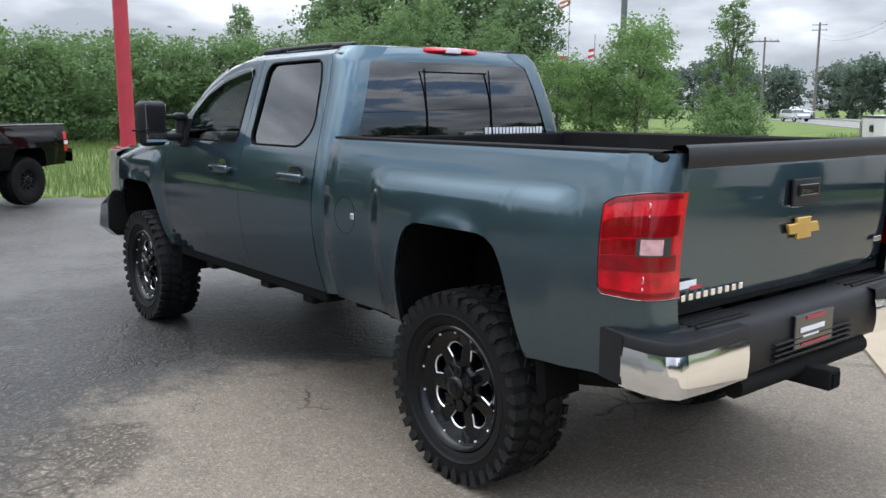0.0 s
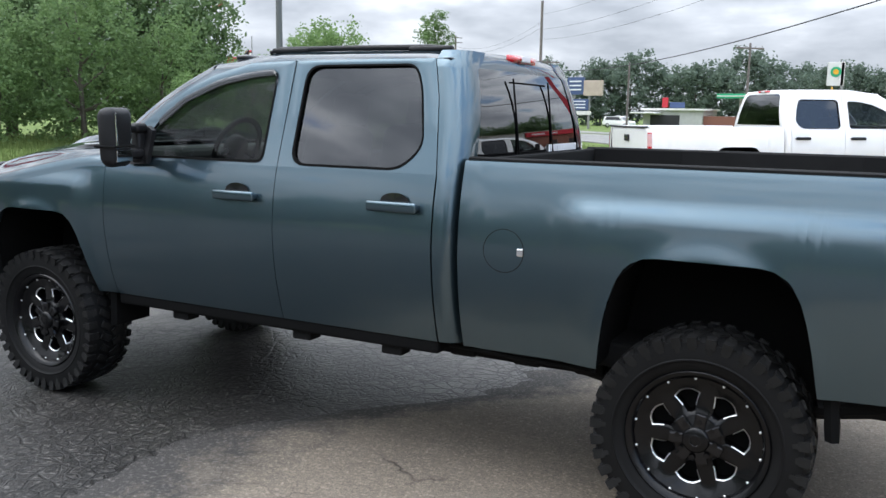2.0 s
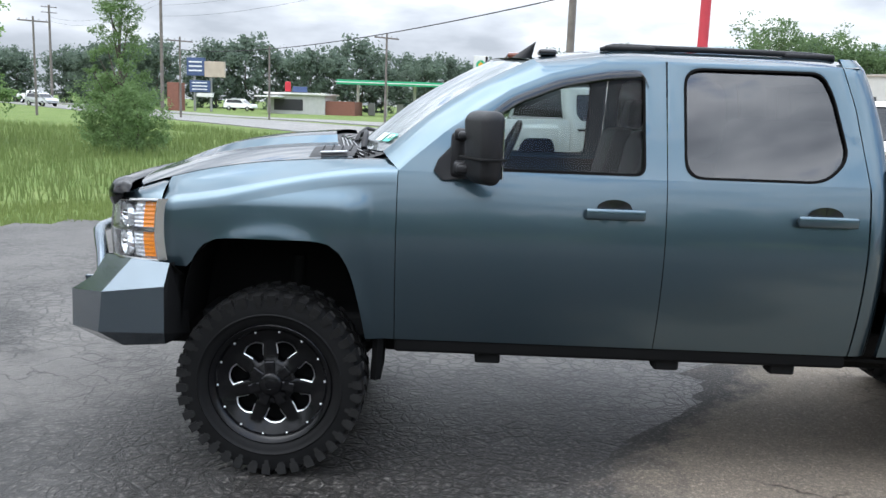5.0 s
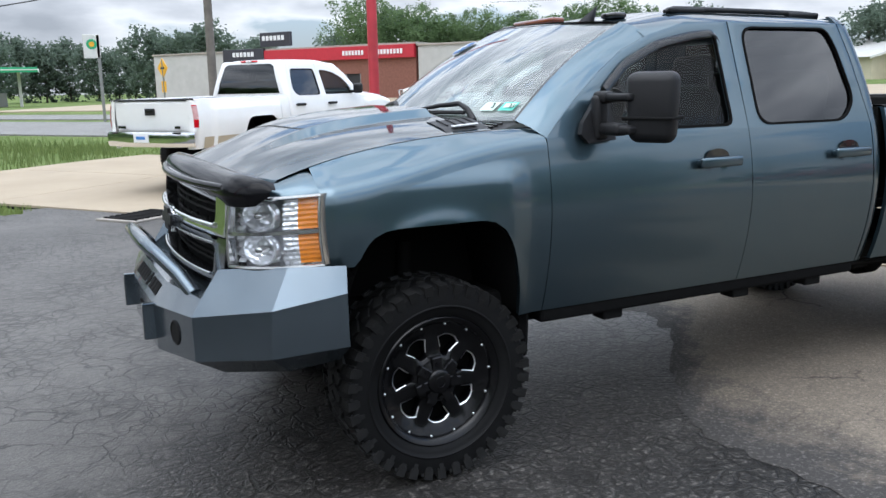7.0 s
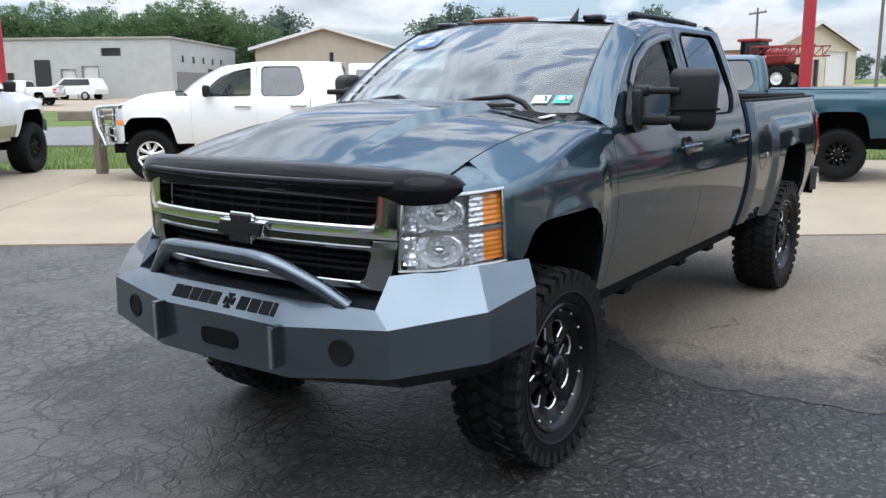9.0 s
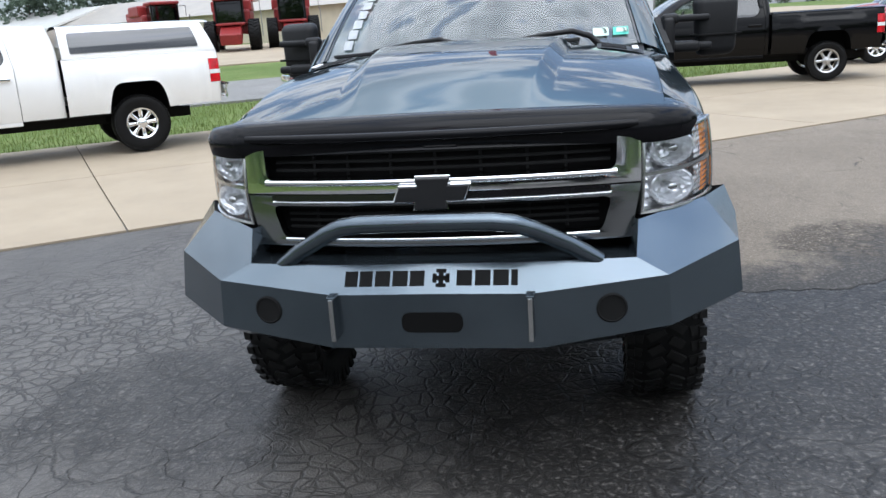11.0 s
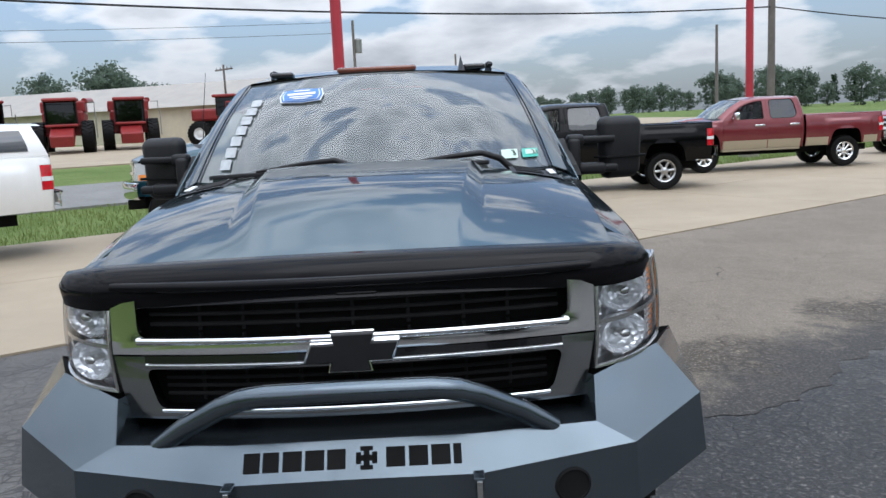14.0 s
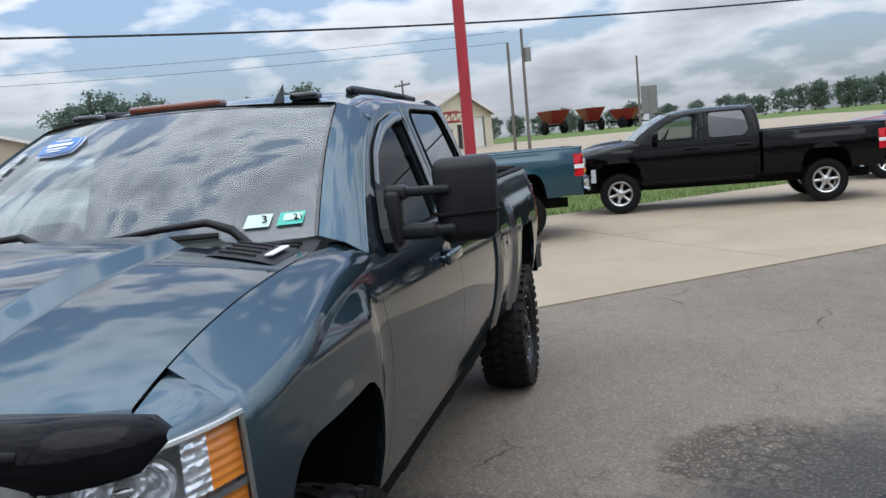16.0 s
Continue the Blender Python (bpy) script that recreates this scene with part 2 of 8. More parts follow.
REFLECTOR = make_reflector()
DEFLECTOR = plain("smoked_black_acrylic", (0.005, 0.005, 0.006), 0.10, 0, 0.1, 5, 0.0, 60, Specular_IOR_Level=0.14)
GOLD = plain("gold_emblem", (0.72, 0.46, 0.13), 0.25, 0.6, 0.08)
STICKER_WHITE = plain("white_vinyl", (0.72, 0.73, 0.74), 0.5, 0, 0.05)
FADED_WHITE = plain("faded_white_vinyl", (0.40, 0.42, 0.43), 0.5, 0, 0.25, 30)
STICKER_BLUE = plain("blue_vinyl", (0.06, 0.20, 0.52), 0.45, 0, 0.08)
STICKER_GREEN = plain("green_sticker", (0.08, 0.48, 0.38), 0.5, 0, 0.08)
STICKER_PALE = plain("pale_green_sticker", (0.55, 0.72, 0.62), 0.5, 0, 0.08)
STICKER_RED = plain("red_vinyl", (0.42, 0.02, 0.04), 0.45, 0, 0.08)


# ---- building helpers ----
def link(name, verts, faces, mat, parent=None, label="", smooth=True, clean=True):
    """One mesh object from points and faces."""
    me = bpy.data.meshes.new(name)
    me.from_pydata([tuple(v) for v in verts], [], faces)
    if clean:
        b = bmesh.new()
        b.from_mesh(me)
        bmesh.ops.remove_doubles(b, verts=b.verts, dist=1e-5)
        bmesh.ops.recalc_face_normals(b, faces=b.faces)
        b.to_mesh(me)
        b.free()
    if smooth:
        me.polygons.foreach_set("use_smooth", [True] * len(me.polygons))
        me.set_sharp_from_angle(angle=radians(46))
    me.materials.append(mat)
    ob = new(name, me)
    ob.parent = parent
    if label:
        tagged(ob, label)
    return ob


def part(name, bm, mat, parent=None, label="", smooth=False):
    """Links a bmesh as one mesh object under a thing or a part."""
    me = bpy.data.meshes.new(name)
    bm.to_mesh(me)
    bm.free()
    if smooth:
        me.polygons.foreach_set("use_smooth", [True] * len(me.polygons))
    me.materials.append(mat)
    ob = new(name, me)
    ob.parent = parent
    if label:
        tagged(ob, label)
    return ob


def share(name, mesh, parent, m=None):
    ob = new(name, mesh)
    ob.parent = parent
    if m is not None:
        ob.matrix_basis = m
    return ob


def thing(name, label, category, group="", kind="", m=None):
    ob = new(name)
    ob.empty_display_size = 0.2
    tagged(ob, label, category, group, kind)
    if m is not None:
        ob.matrix_basis = m
    return ob


def ss(v, a, b):
    t = min(1.0, max(0.0, (v - a) / (b - a)))
    return t * t * (3 - 2 * t)


def lerp(a, b, t):
    return a + (b - a) * t


def grid(us, vs, f, flip=False):
    verts = [f(u, v) for u in us for v in vs]
    n, faces = len(vs), []
    for i in range(len(us) - 1):
        for j in range(n - 1):
            q = (i * n + j, i * n + j + 1, (i + 1) * n + j + 1, (i + 1) * n + j)
            faces.append(q[::-1] if flip else q)
    return verts, faces


def steps(a, b, n):
    return [a + (b - a) * i / n for i in range(n + 1)]


def cube(bm, c, s, bevel=0.0, m=None, seg=2):
    """A bevelled block of size s round c, added to bm."""
    r = bmesh.ops.create_cube(bm, size=1.0)
    vs = r["verts"]
    bmesh.ops.scale(bm, vec=s, verts=vs)
    if bevel > 0:
        es = list({e for v in vs for e in v.link_edges})
        q = bmesh.ops.bevel(bm, geom=es, offset=min(bevel, 0.45 * min(s)), segments=seg, profile=0.5, affect="EDGES")
        vs = list({v for f in q["faces"] for v in f.verts} | {v for v in vs if v.is_valid})
    t = Matrix.Translation(c)
    bmesh.ops.transform(bm, matrix=(t @ m) if m is not None else t, verts=vs)
    return vs


def block(name, c, s, mat, parent=None, bevel=0.01, label="", m=None, seg=2):
    b = bmesh.new()
    cube(b, c, s, bevel, m, seg)
    return part(name, b, mat, parent, label)


def tube_data(path, radius, seg=10, caps=True):
    """Points and faces of a round bar along a path; radius: one number or one for each point."""
    pts = [Vector(p) for p in path]
    rad = radius if isinstance(radius, (list, tuple)) else [radius] * len(pts)
    verts, faces = [], []
    ref = None
    for i, p in enumerate(pts):
        d = (pts[min(i + 1, len(pts) - 1)] - pts[max(i - 1, 0)]).normalized()
        if ref is None:
            ref = d.orthogonal().normalized()
        ref = (ref - d * ref.dot(d)).normalized()
        side = d.cross(ref)
        for k in range(seg):
            a = 2 * math.pi * k / seg
            verts.append(p + (ref * math.cos(a) + side * math.sin(a)) * rad[i])
    for i in range(len(pts) - 1):
        for k in range(seg):
            k2 = (k + 1) % seg
            faces.append((i * seg + k, i * seg + k2, (i + 1) * seg + k2, (i + 1) * seg + k))
    if caps:
        faces.append(tuple(range(seg))[::-1])
        faces.append(tuple((len(pts) - 1) * seg + k for k in range(seg)))
    return verts, faces


def tube(name, path, radius, mat, parent=None, seg=10, label=""):
    return link(name, *tube_data(path, radius, seg), mat, parent, label)


def lathe_data(profile, n=32):
    """Spins (axle, radius) pairs round the y axis."""
    verts, faces, m = [], [], len(profile)
    for i in range(n):
        a = 2 * math.pi * i / n
        verts += [(r * math.cos(a), y, r * math.sin(a)) for y, r in profile]
    for i in range(n):
        k = (i + 1) % n
        faces += [(i * m + j, i * m + j + 1, k * m + j + 1, k * m + j) for j in range(m - 1)]
    return verts, faces


def slab(name, pts, z0, z1, mat, parent=None, label=""):
    """A flat plate with the outline pts (x, y), from z0 to z1."""
    b = bmesh.new()
    vs = [b.verts.new((x, y, z1)) for x, y in pts]
    f = b.faces.new(vs)
    r = bmesh.ops.extrude_face_region(b, geom=[f])
    bmesh.ops.translate(b, vec=(0, 0, z0 - z1), verts=[v for v in r["geom"] if isinstance(v, bmesh.types.BMVert)])
    bmesh.ops.recalc_face_normals(b, faces=b.faces)
    return part(name, b, mat, parent, label)


def plate_yz(name, pts, x0, x1, mat, parent=None, label="", bevel=0.0):
    """A plate with the outline pts (y, z), from x0 to x1."""
    b = bmesh.new()
    f = b.faces.new([b.verts.new((x0, y, z)) for y, z in pts])
    r = bmesh.ops.extrude_face_region(b, geom=[f])
    bmesh.ops.translate(b, vec=(x1 - x0, 0, 0), verts=[v for v in r["geom"] if isinstance(v, bmesh.types.BMVert)])
    bmesh.ops.recalc_face_normals(b, faces=b.faces)
    if bevel:
        bmesh.ops.bevel(b, geom=b.edges[:], offset=bevel, segments=1, affect="EDGES")
    return part(name, b, mat, parent, label)


# ---- ground, lot and road ----
UX, UY, NX, NY = -0.588, 0.809, -0.809, -0.588


def road(u, n):
    """The place u metres along the road and n metres away from the lot's middle."""
    return UX * u + NX * n, UY * u + NY * n


def far_z(x, y):
    n, u = x * NX + y * NY, x * UX + y * UY
    return 0.07 * ss(n, 2, 8) + 0.025 * max(0.0, min(n, 75) - 12) * lerp(.22, 1, ss(u, -85, -50))


def ground_z(x, y):
    """The lot is flat round the truck; the land beyond the road rises gently."""
    return ss(math.hypot(x - 2, y), 4.5, 12.0) * far_z(x, y)


def on(x, y, rz=0, dz=0.0, scale=1.0):
    return pose(x, y, ground_z(x, y) + dz, 0, 0, rz) @ Matrix.Scale(scale, 4)


def inside(p, poly):
    x, y = p
    hit = False
    for (x1, y1), (x2, y2) in zip(poly, poly[1:] + poly[:1]):
        if (y1 > y) != (y2 > y) and x < (x2 - x1) * (y - y1) / (y2 - y1) + x1:
            hit = not hit
    return hit


def asphalt(name, dark, light, crack_scale, crack_width, crack_amount, rough, wet=0.0, worn=None, fringe=None, plates_amount=0.0, gritty=1.0):
    m = M(name)
    pos = m.tc.outputs["Object"]
    warp = m.node("ShaderNodeVectorMath")
    warp.operation = "ADD"
    wob = m.node("ShaderNodeTexNoise", Scale=2.5, Detail=5.0)
    m.l.new(pos, wob.inputs["Vector"])
    sc = m.node("ShaderNodeVectorMath")
    sc.operation = "SCALE"
    m.l.new(wob.outputs["Color"], sc.inputs[0])
    sc.inputs["Scale"].default_value = 0.35
    m.l.new(pos, warp.inputs[0]), m.l.new(sc.outputs[0], warp.inputs[1])
    vec = warp.outputs[0]
    small = m.node("ShaderNodeVectorMath")
    small.operation = "SCALE"
    m.l.new(wob.outputs["Color"], small.inputs[0])
    small.inputs["Scale"].default_value = 0.09
    soft = m.node("ShaderNodeVectorMath")
    soft.operation = "ADD"
    m.l.new(pos, soft.inputs[0]), m.l.new(small.outputs[0], soft.inputs[1])
    stone, tiny = m.voronoi(95.0), m.noise(260, 2)
    broad, stain = m.noise(0.45, 6, 0.6), m.noise(1.7, 6, 0.65)
    col = m.mix(m.ramp(broad, (0.33, 0.0), (0.68, 1.0)), dark, light)
    col = m.mix(m.math("MULTIPLY", m.ramp(stain, (0.48, 0.0), (0.7, 1.0)), 0.45), col, scaled(dark, 0.62))
    col = m.mix(m.math("MULTIPLY", m.ramp(stone, (0.15, 1.0), (0.45, 0.0)), 0.38), col, scaled(light, 1.9))
    speck = m.ramp(m.noise(42, 4, 0.75), (0.52, 0.0), (0.68, 1.0))
    col = m.mix(m.math("MULTIPLY", speck, 0.65 * gritty), col, scaled(light, 1.75))
    col = m.mix(m.math("MULTIPLY", m.ramp(m.noise(70, 3, 0.8), (0.36, 1.0), (0.47, 0.0)), 0.55 * gritty), col, scaled(dark, 0.45))
    col = m.mix(m.math("MULTIPLY", m.ramp(m.noise(9, 6, 0.7), (0.46, 0.0), (0.7, 1.0)), 0.4), col, scaled(dark, 0.7))
    col = m.mix(m.math("MULTIPLY", tiny, 0.4), col, scaled(dark, 0.6))
    big = m.ramp(m.voronoi(crack_scale, "DISTANCE_TO_EDGE", vec), (0.0, 1.0), (crack_width, 0.0))
    fine = m.ramp(m.voronoi(crack_scale * 3.1, "DISTANCE_TO_EDGE", vec), (0.0, 1.0), (crack_width * 1.9, 0.0))
    where = m.ramp(m.noise(0.55, 4, 0.6), (0.5 - 0.1 * crack_amount, 0.0), (0.62 - 0.1 * crack_amount, 1.0))
    where2 = m.ramp(m.noise(0.8, 4, 0.6), (0.52 - 0.05 * crack_amount, 0.0), (0.6 - 0.05 * crack_amount, 1.0))
    crack = m.math("MAXIMUM", m.math("MULTIPLY", big, where2), m.math("MULTIPLY", fine, where))
    if plates_amount:
        net = m.math("MAXIMUM", m.ramp(m.voronoi(9.5, "DISTANCE_TO_EDGE", soft.outputs[0]), (0.0, 1.0), (0.035, 0.9), (0.085, 0.0)), m.ramp(m.voronoi(4.3, "DISTANCE_TO_EDGE", vec), (0.0, 1.0), (0.035, 0.0)))
        spread = m.ramp(m.noise(0.42, 5, 0.65), (0.39, 0.0), (0.56, 1.0))
        crack = m.math("MAXIMUM", crack, m.math("MULTIPLY", m.math("MULTIPLY", net, spread), plates_amount))
        pale = m.ramp(m.voronoi(9.5, "F1", soft.outputs[0]), (0.0, 1.0), (0.35, 0.0))
        col = m.mix(m.math("MULTIPLY", m.math("MULTIPLY", pale, spread), 0.30), col, scaled(light, 1.25))
    for cx, cy, rad in worn or ():
        # a failed area, broken into small plates
        d = m.node("ShaderNodeVectorMath")
        d.operation = "DISTANCE"
        m.l.new(pos, d.inputs[0])
        d.inputs[1].default_value = (cx, cy, 0)
        near = m.ramp(m.math("ADD", m.math("DIVIDE", d.outputs["Value"], rad), m.math("MULTIPLY", m.math("SUBTRACT", m.noise(1.6, 5, 0.65), 0.5), 1.5)), (0.62, 1.0), (0.95, 0.0))
        plates = m.ramp(m.voronoi(8.5, "DISTANCE_TO_EDGE", soft.outputs[0]), (0.0, 1.0), (0.05, 0.9), (0.12, 0.0))
        crack = m.math("MAXIMUM", crack, m.math("MULTIPLY", m.math("MULTIPLY", plates, near), m.ramp(m.noise(1.9, 5, 0.7), (0.36, 0.15), (0.62, 0.85))))
        grit = m.math("MULTIPLY", m.math("MULTIPLY", near, m.ramp(m.noise(38, 3, 0.7), (0.53, 0.0), (0.64, 1.0))), 0.33)
        # dark stains, deepened to paint in shade under and beside the truck
        grime_shade = m.math("MULTIPLY", m.math("MULTIPLY", near, m.ramp(m.noise(3.2, 6, 0.7), (0.50, 1.0), (0.72, 0.0))), 0.88)
        col = m.mix(grime_shade, col, scaled(dark, 0.40))
        col = m.mix(grit, col, scaled(light, 2.3))
    col = m.mix(m.math("MULTIPLY", crack, 0.85), col, scaled(dark, 0.14))
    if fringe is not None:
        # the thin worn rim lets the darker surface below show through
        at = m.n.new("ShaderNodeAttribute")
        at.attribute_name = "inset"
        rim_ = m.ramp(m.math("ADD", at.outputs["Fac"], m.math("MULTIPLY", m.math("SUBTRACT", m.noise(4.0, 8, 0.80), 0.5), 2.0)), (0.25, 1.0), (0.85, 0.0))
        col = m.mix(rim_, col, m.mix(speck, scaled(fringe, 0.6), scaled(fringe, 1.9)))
    h = m.math("SUBTRACT", m.math("ADD", m.math("MULTIPLY", stone, -0.35), m.math("MULTIPLY", tiny, 0.2)), crack)
    r = m.math("ADD", rough, m.math("MULTIPLY", broad, -0.28 * wet))
    return m.done(m.bsdf(col, r, 0.0, m.bump(h, 0.55, 0.009), Specular_IOR_Level=0.27))


DARK_ASPHALT = asphalt("dark_cracked_asphalt", (0.060, 0.056, 0.052), (0.122, 0.114, 0.104), 0.95, 0.011, 0.75, 0.58, 0.6, ((2.9, 1.5, 1.9), (2.4, 2.9, 1.5), (3.7, 2.5, 1.4), (6.9, -1.0, 1.1), (2.7, 0.1, 1.2), (4.2, -1.5, 0.9), (3.2, 4.0, 1.6), (1.6, 4.6, 1.1), (3.5, .9, 1.7), (4.6, .9, 1.3), (3.1, 2.3, 1.3)), None, 0.9, 0.8)
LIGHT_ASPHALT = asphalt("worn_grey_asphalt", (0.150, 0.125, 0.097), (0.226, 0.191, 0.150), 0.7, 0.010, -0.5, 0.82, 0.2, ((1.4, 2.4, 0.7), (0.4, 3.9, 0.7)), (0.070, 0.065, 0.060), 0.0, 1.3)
ROAD_ASPHALT = asphalt("grey_road_asphalt", (0.18, 0.175, 0.165), (0.24, 0.235, 0.225), 0.4, 0.008, -0.5, 0.85)


def make_concrete():
    m = M("weathered_concrete")
    broad, fine, pore = m.noise(0.7, 7, 0.6), m.noise(60, 4), m.noise(400, 2)
    tone = m.math("MULTIPLY", m.random(), 0.5)
    col = m.mix(m.ramp(broad, (0.3, 0.0), (0.7, 1.0)), (0.275, 0.220, 0.150), (0.375, 0.305, 0.212))
    col = m.mix(tone, col, (0.335, 0.272, 0.190))
    col = m.mix(m.math("MULTIPLY", m.ramp(m.noise(2.3, 6, 0.7), (0.55, 0.0), (0.72, 1.0)), 0.3), col, (0.2, 0.175, 0.14))
    col = m.mix(m.math("MULTIPLY", pore, 0.3), col, (0.25, 0.22, 0.18))
    return m.done(m.bsdf(col, 0.85, 0, m.bump(m.math("ADD", fine, pore), 0.15, 0.004)))


def make_grass(name, a, b, dry):
    m = M(name)
    broad, fine = m.noise(0.35, 6, 0.6), m.noise(9, 6, 0.7)
    col = m.mix(m.ramp(broad, (0.35, 0.0), (0.65, 1.0)), a, b)
    col = m.mix(m.math("MULTIPLY", m.ramp(fine, (0.45, 0.0), (0.7, 1.0)), 0.6), col, scaled(a, 0.5))
    col = m.mix(m.math("MULTIPLY", m.ramp(m.noise(1.3, 5), (0.5, 0.0), (0.75, 1.0)), 0.35), col, dry)
    return m.done(m.bsdf(col, 0.95, 0, m.bump(fine, 0.8, 0.06), Specular_IOR_Level=0.15))


def make_blade(name, a, b):
    m = M(name)
    t = m.island()
    col = m.mix(t, a, b)
    col = m.mix(m.math("MULTIPLY", m.noise(0.6, 4), 0.5), col, scaled(b, 1.3))
    d = m.node("ShaderNodeBsdfDiffuse", Color=col)
    tr = m.node("ShaderNodeBsdfTranslucent", Color=col)
    mx = m.node("ShaderNodeMixShader", Fac=0.4)
    m.l.new(d.outputs[0], mx.inputs[1]), m.l.new(tr.outputs[0], mx.inputs[2])
    return m.done(mx.outputs[0])


CONCRETE = make_concrete()
GRASS = make_grass("meadow_grass", (0.090, 0.135, 0.035), (0.145, 0.195, 0.06), (0.22, 0.21, 0.095))
BLADES = make_blade("grass_blades", (0.080, 0.122, 0.034), (0.165, 0.205, 0.078))
MOWN = make_blade("mown_grass_blades", (0.12, 0.16, 0.045), (0.19, 0.235, 0.085))

# one sheet out to the horizon: fine near the lot, coarse far away
reach = [0, 3, 6, 9, 12, 15, 18, 22, 26, 30, 36, 42, 50, 60, 72, 88, 110, 140, 180, 240, 330, 460, 640, 900, 1300, 2000]
ring_n = 72


def sheet_z(x, y):
    n, u = x * NX + y * NY, x * UX + y * UY
    z = ground_z(x, y) - 0.06
    # a shallow ditch behind the roadside verge on the field side
    if x > 6 and n < 9:
        z -= 0.25 * ss(x, 12, 18) * (1 - ss(x, 24, 34))
    return z


verts, faces = [(2, 0, -0.06)], []
for r in reach[1:]:
    for k in range(ring_n):
        a = 2 * math.pi * k / ring_n
        x, y = 2 + r * math.cos(a), r * math.sin(a)
        verts.append((x, y, sheet_z(x, y)))
for k in range(ring_n):
    faces.append((0, 1 + k, 1 + (k + 1) % ring_n))
for i in range(len(reach) - 2):
    o, o2 = 1 + i * ring_n, 1 + (i + 1) * ring_n
    for k in range(ring_n):
        k2 = (k + 1) % ring_n
        faces.append((o + k, o2 + k, o2 + k2, o + k2))
tagged(link("ground", verts, faces, GRASS), "green meadow ground with drier patches reaching the horizon", "ground", kind="structure")


def sheet(name, mat, a0, a1, b0, b1, place, step, lift=0.0, thick=0.14, keep=None, label="", parent=None, category="pavement"):
    """A paving sheet that follows the ground; place(a, b) gives x, y. keep: which cells stay."""
    na, nb = max(1, round((a1 - a0) / step)), max(1, round((b1 - b0) / step))
    b = bmesh.new()
    vs = {}

    def v(i, j):
        if (i, j) not in vs:
            x, y = place(a0 + (a1 - a0) * i / na, b0 + (b1 - b0) * j / nb)
            vs[i, j] = b.verts.new((x, y, ground_z(x, y) + lift))
        return vs[i, j]

    for i in range(na):
        for j in range(nb):
            if keep is None or keep(*place(a0 + (a1 - a0) * (i + .5) / na, b0 + (b1 - b0) * (j + .5) / nb)):
                b.faces.new((v(i, j), v(i + 1, j), v(i + 1, j + 1), v(i, j + 1)))
    bmesh.ops.recalc_face_normals(b, faces=b.faces)
    if b.faces and list(b.faces)[0].normal.z < 0:
        bmesh.ops.reverse_faces(b, faces=b.faces)
    r = bmesh.ops.extrude_face_region(b, geom=b.faces[:])
    top = [e for e in r["geom"] if isinstance(e, bmesh.types.BMVert)]
    bmesh.ops.translate(b, vec=(0, 0, -thick), verts=[w for w in b.verts if w not in set(top)])
    ob = part(name, b, mat, parent, label)
    if parent is None:
        tagged(ob, label, category, kind="structure")
    return ob


# the lot's outline on the meadow side
MEADOW_EDGE = [(28, 9), (19, 3.6), (15.6, 0.6), (14.3, -1.3), (13.2, -2.9), (11.9, -4.6), (10.6, -5.6), (9.1, -6.2), (7.9, -7.0), (6.2, -8.8), (5.0, -10.2), (4.2, -9.6)]
LOT_WIDE = MEADOW_EDGE + [road(-12, 3.9), road(90, 3.9), road(90, -60), (60, 60)]
LOT_POLY = MEADOW_EDGE + [road(-12, 1.65), road(90, 1.65), road(90, -60), (60, 60)]
sheet("asphalt_lot", DARK_ASPHALT, -40, 40, -14, 34, lambda a, b: (a, b), 0.5, 0.0, 0.14, lambda x, y: inside((x, y), LOT_WIDE) and x * NX + y * NY < 2.9,
      "dark grey cracked asphalt parking lot with worn patches")

# the worn lighter asphalt under the truck's rear half, with a ragged edge
PATCH = [(-0.2, -2.55), (0.8, -1.2), (1.55, 0.1), (1.95, 0.75), (2.28, 1.35), (2.0, 2.05), (1.25, 3.05), (0.35, 4.15), (-1.2, 5.6), (-3.2, 8.0), (-6.2, 13.0)]
rough_edge = []
for (x1, y1), (x2, y2) in zip(PATCH, PATCH[1:]):
    k = max(2, int(math.hypot(x2 - x1, y2 - y1) / 0.09))
    for i in range(k):
        x, y = lerp(x1, x2, i / k), lerp(y1, y2, i / k)
        d = 0.30 * noise.noise((x * 1.3, y * 1.3, 0)) + 0.16 * noise.noise((x * 5, y * 5, 3)) + 0.05 * noise.noise((x * 17, y * 17, 7))
        rough_edge.append((x + d + 0.42, y + d * 0.4 + 0.16))
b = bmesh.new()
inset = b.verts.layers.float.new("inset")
rows = []
for x, y in rough_edge:
    n0 = x * NX + y * NY
    u0 = x * UX + y * UY
    row = []
    for i in range(13):
        px, py = road(u0, lerp(n0, 1.70, i / 12))
        row.append(b.verts.new((px, py, ground_z(px, py) + 0.003)))
    rows.append(row)
for r1, r2 in zip(rows, rows[1:]):
    for i in range(12):
        b.faces.new((r1[i], r1[i + 1], r2[i + 1], r2[i]))
bmesh.ops.recalc_face_normals(b, faces=b.faces)
if sum(f.normal.z for f in b.faces) < 0:
    bmesh.ops.reverse_faces(b, faces=b.faces)
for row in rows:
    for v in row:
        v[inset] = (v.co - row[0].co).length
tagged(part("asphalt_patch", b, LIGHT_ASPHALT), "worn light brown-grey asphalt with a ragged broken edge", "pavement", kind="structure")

# concrete apron of cast slabs beside the road
apron = thing("concrete_apron", "tan concrete apron cast in wide slabs with dark joints", "pavement", kind="structure")
for iu in range(-3, 15):
    for jn in range(2):
        u0, n0 = -3.4 + iu * 4.6, 1.70 + jn * 3.85
        sheet("slab", CONCRETE, u0 + 0.008, u0 + 4.592, n0 + 0.008, n0 + 3.842, road, 0.92, 0.02, 0.14, None, "", apron)
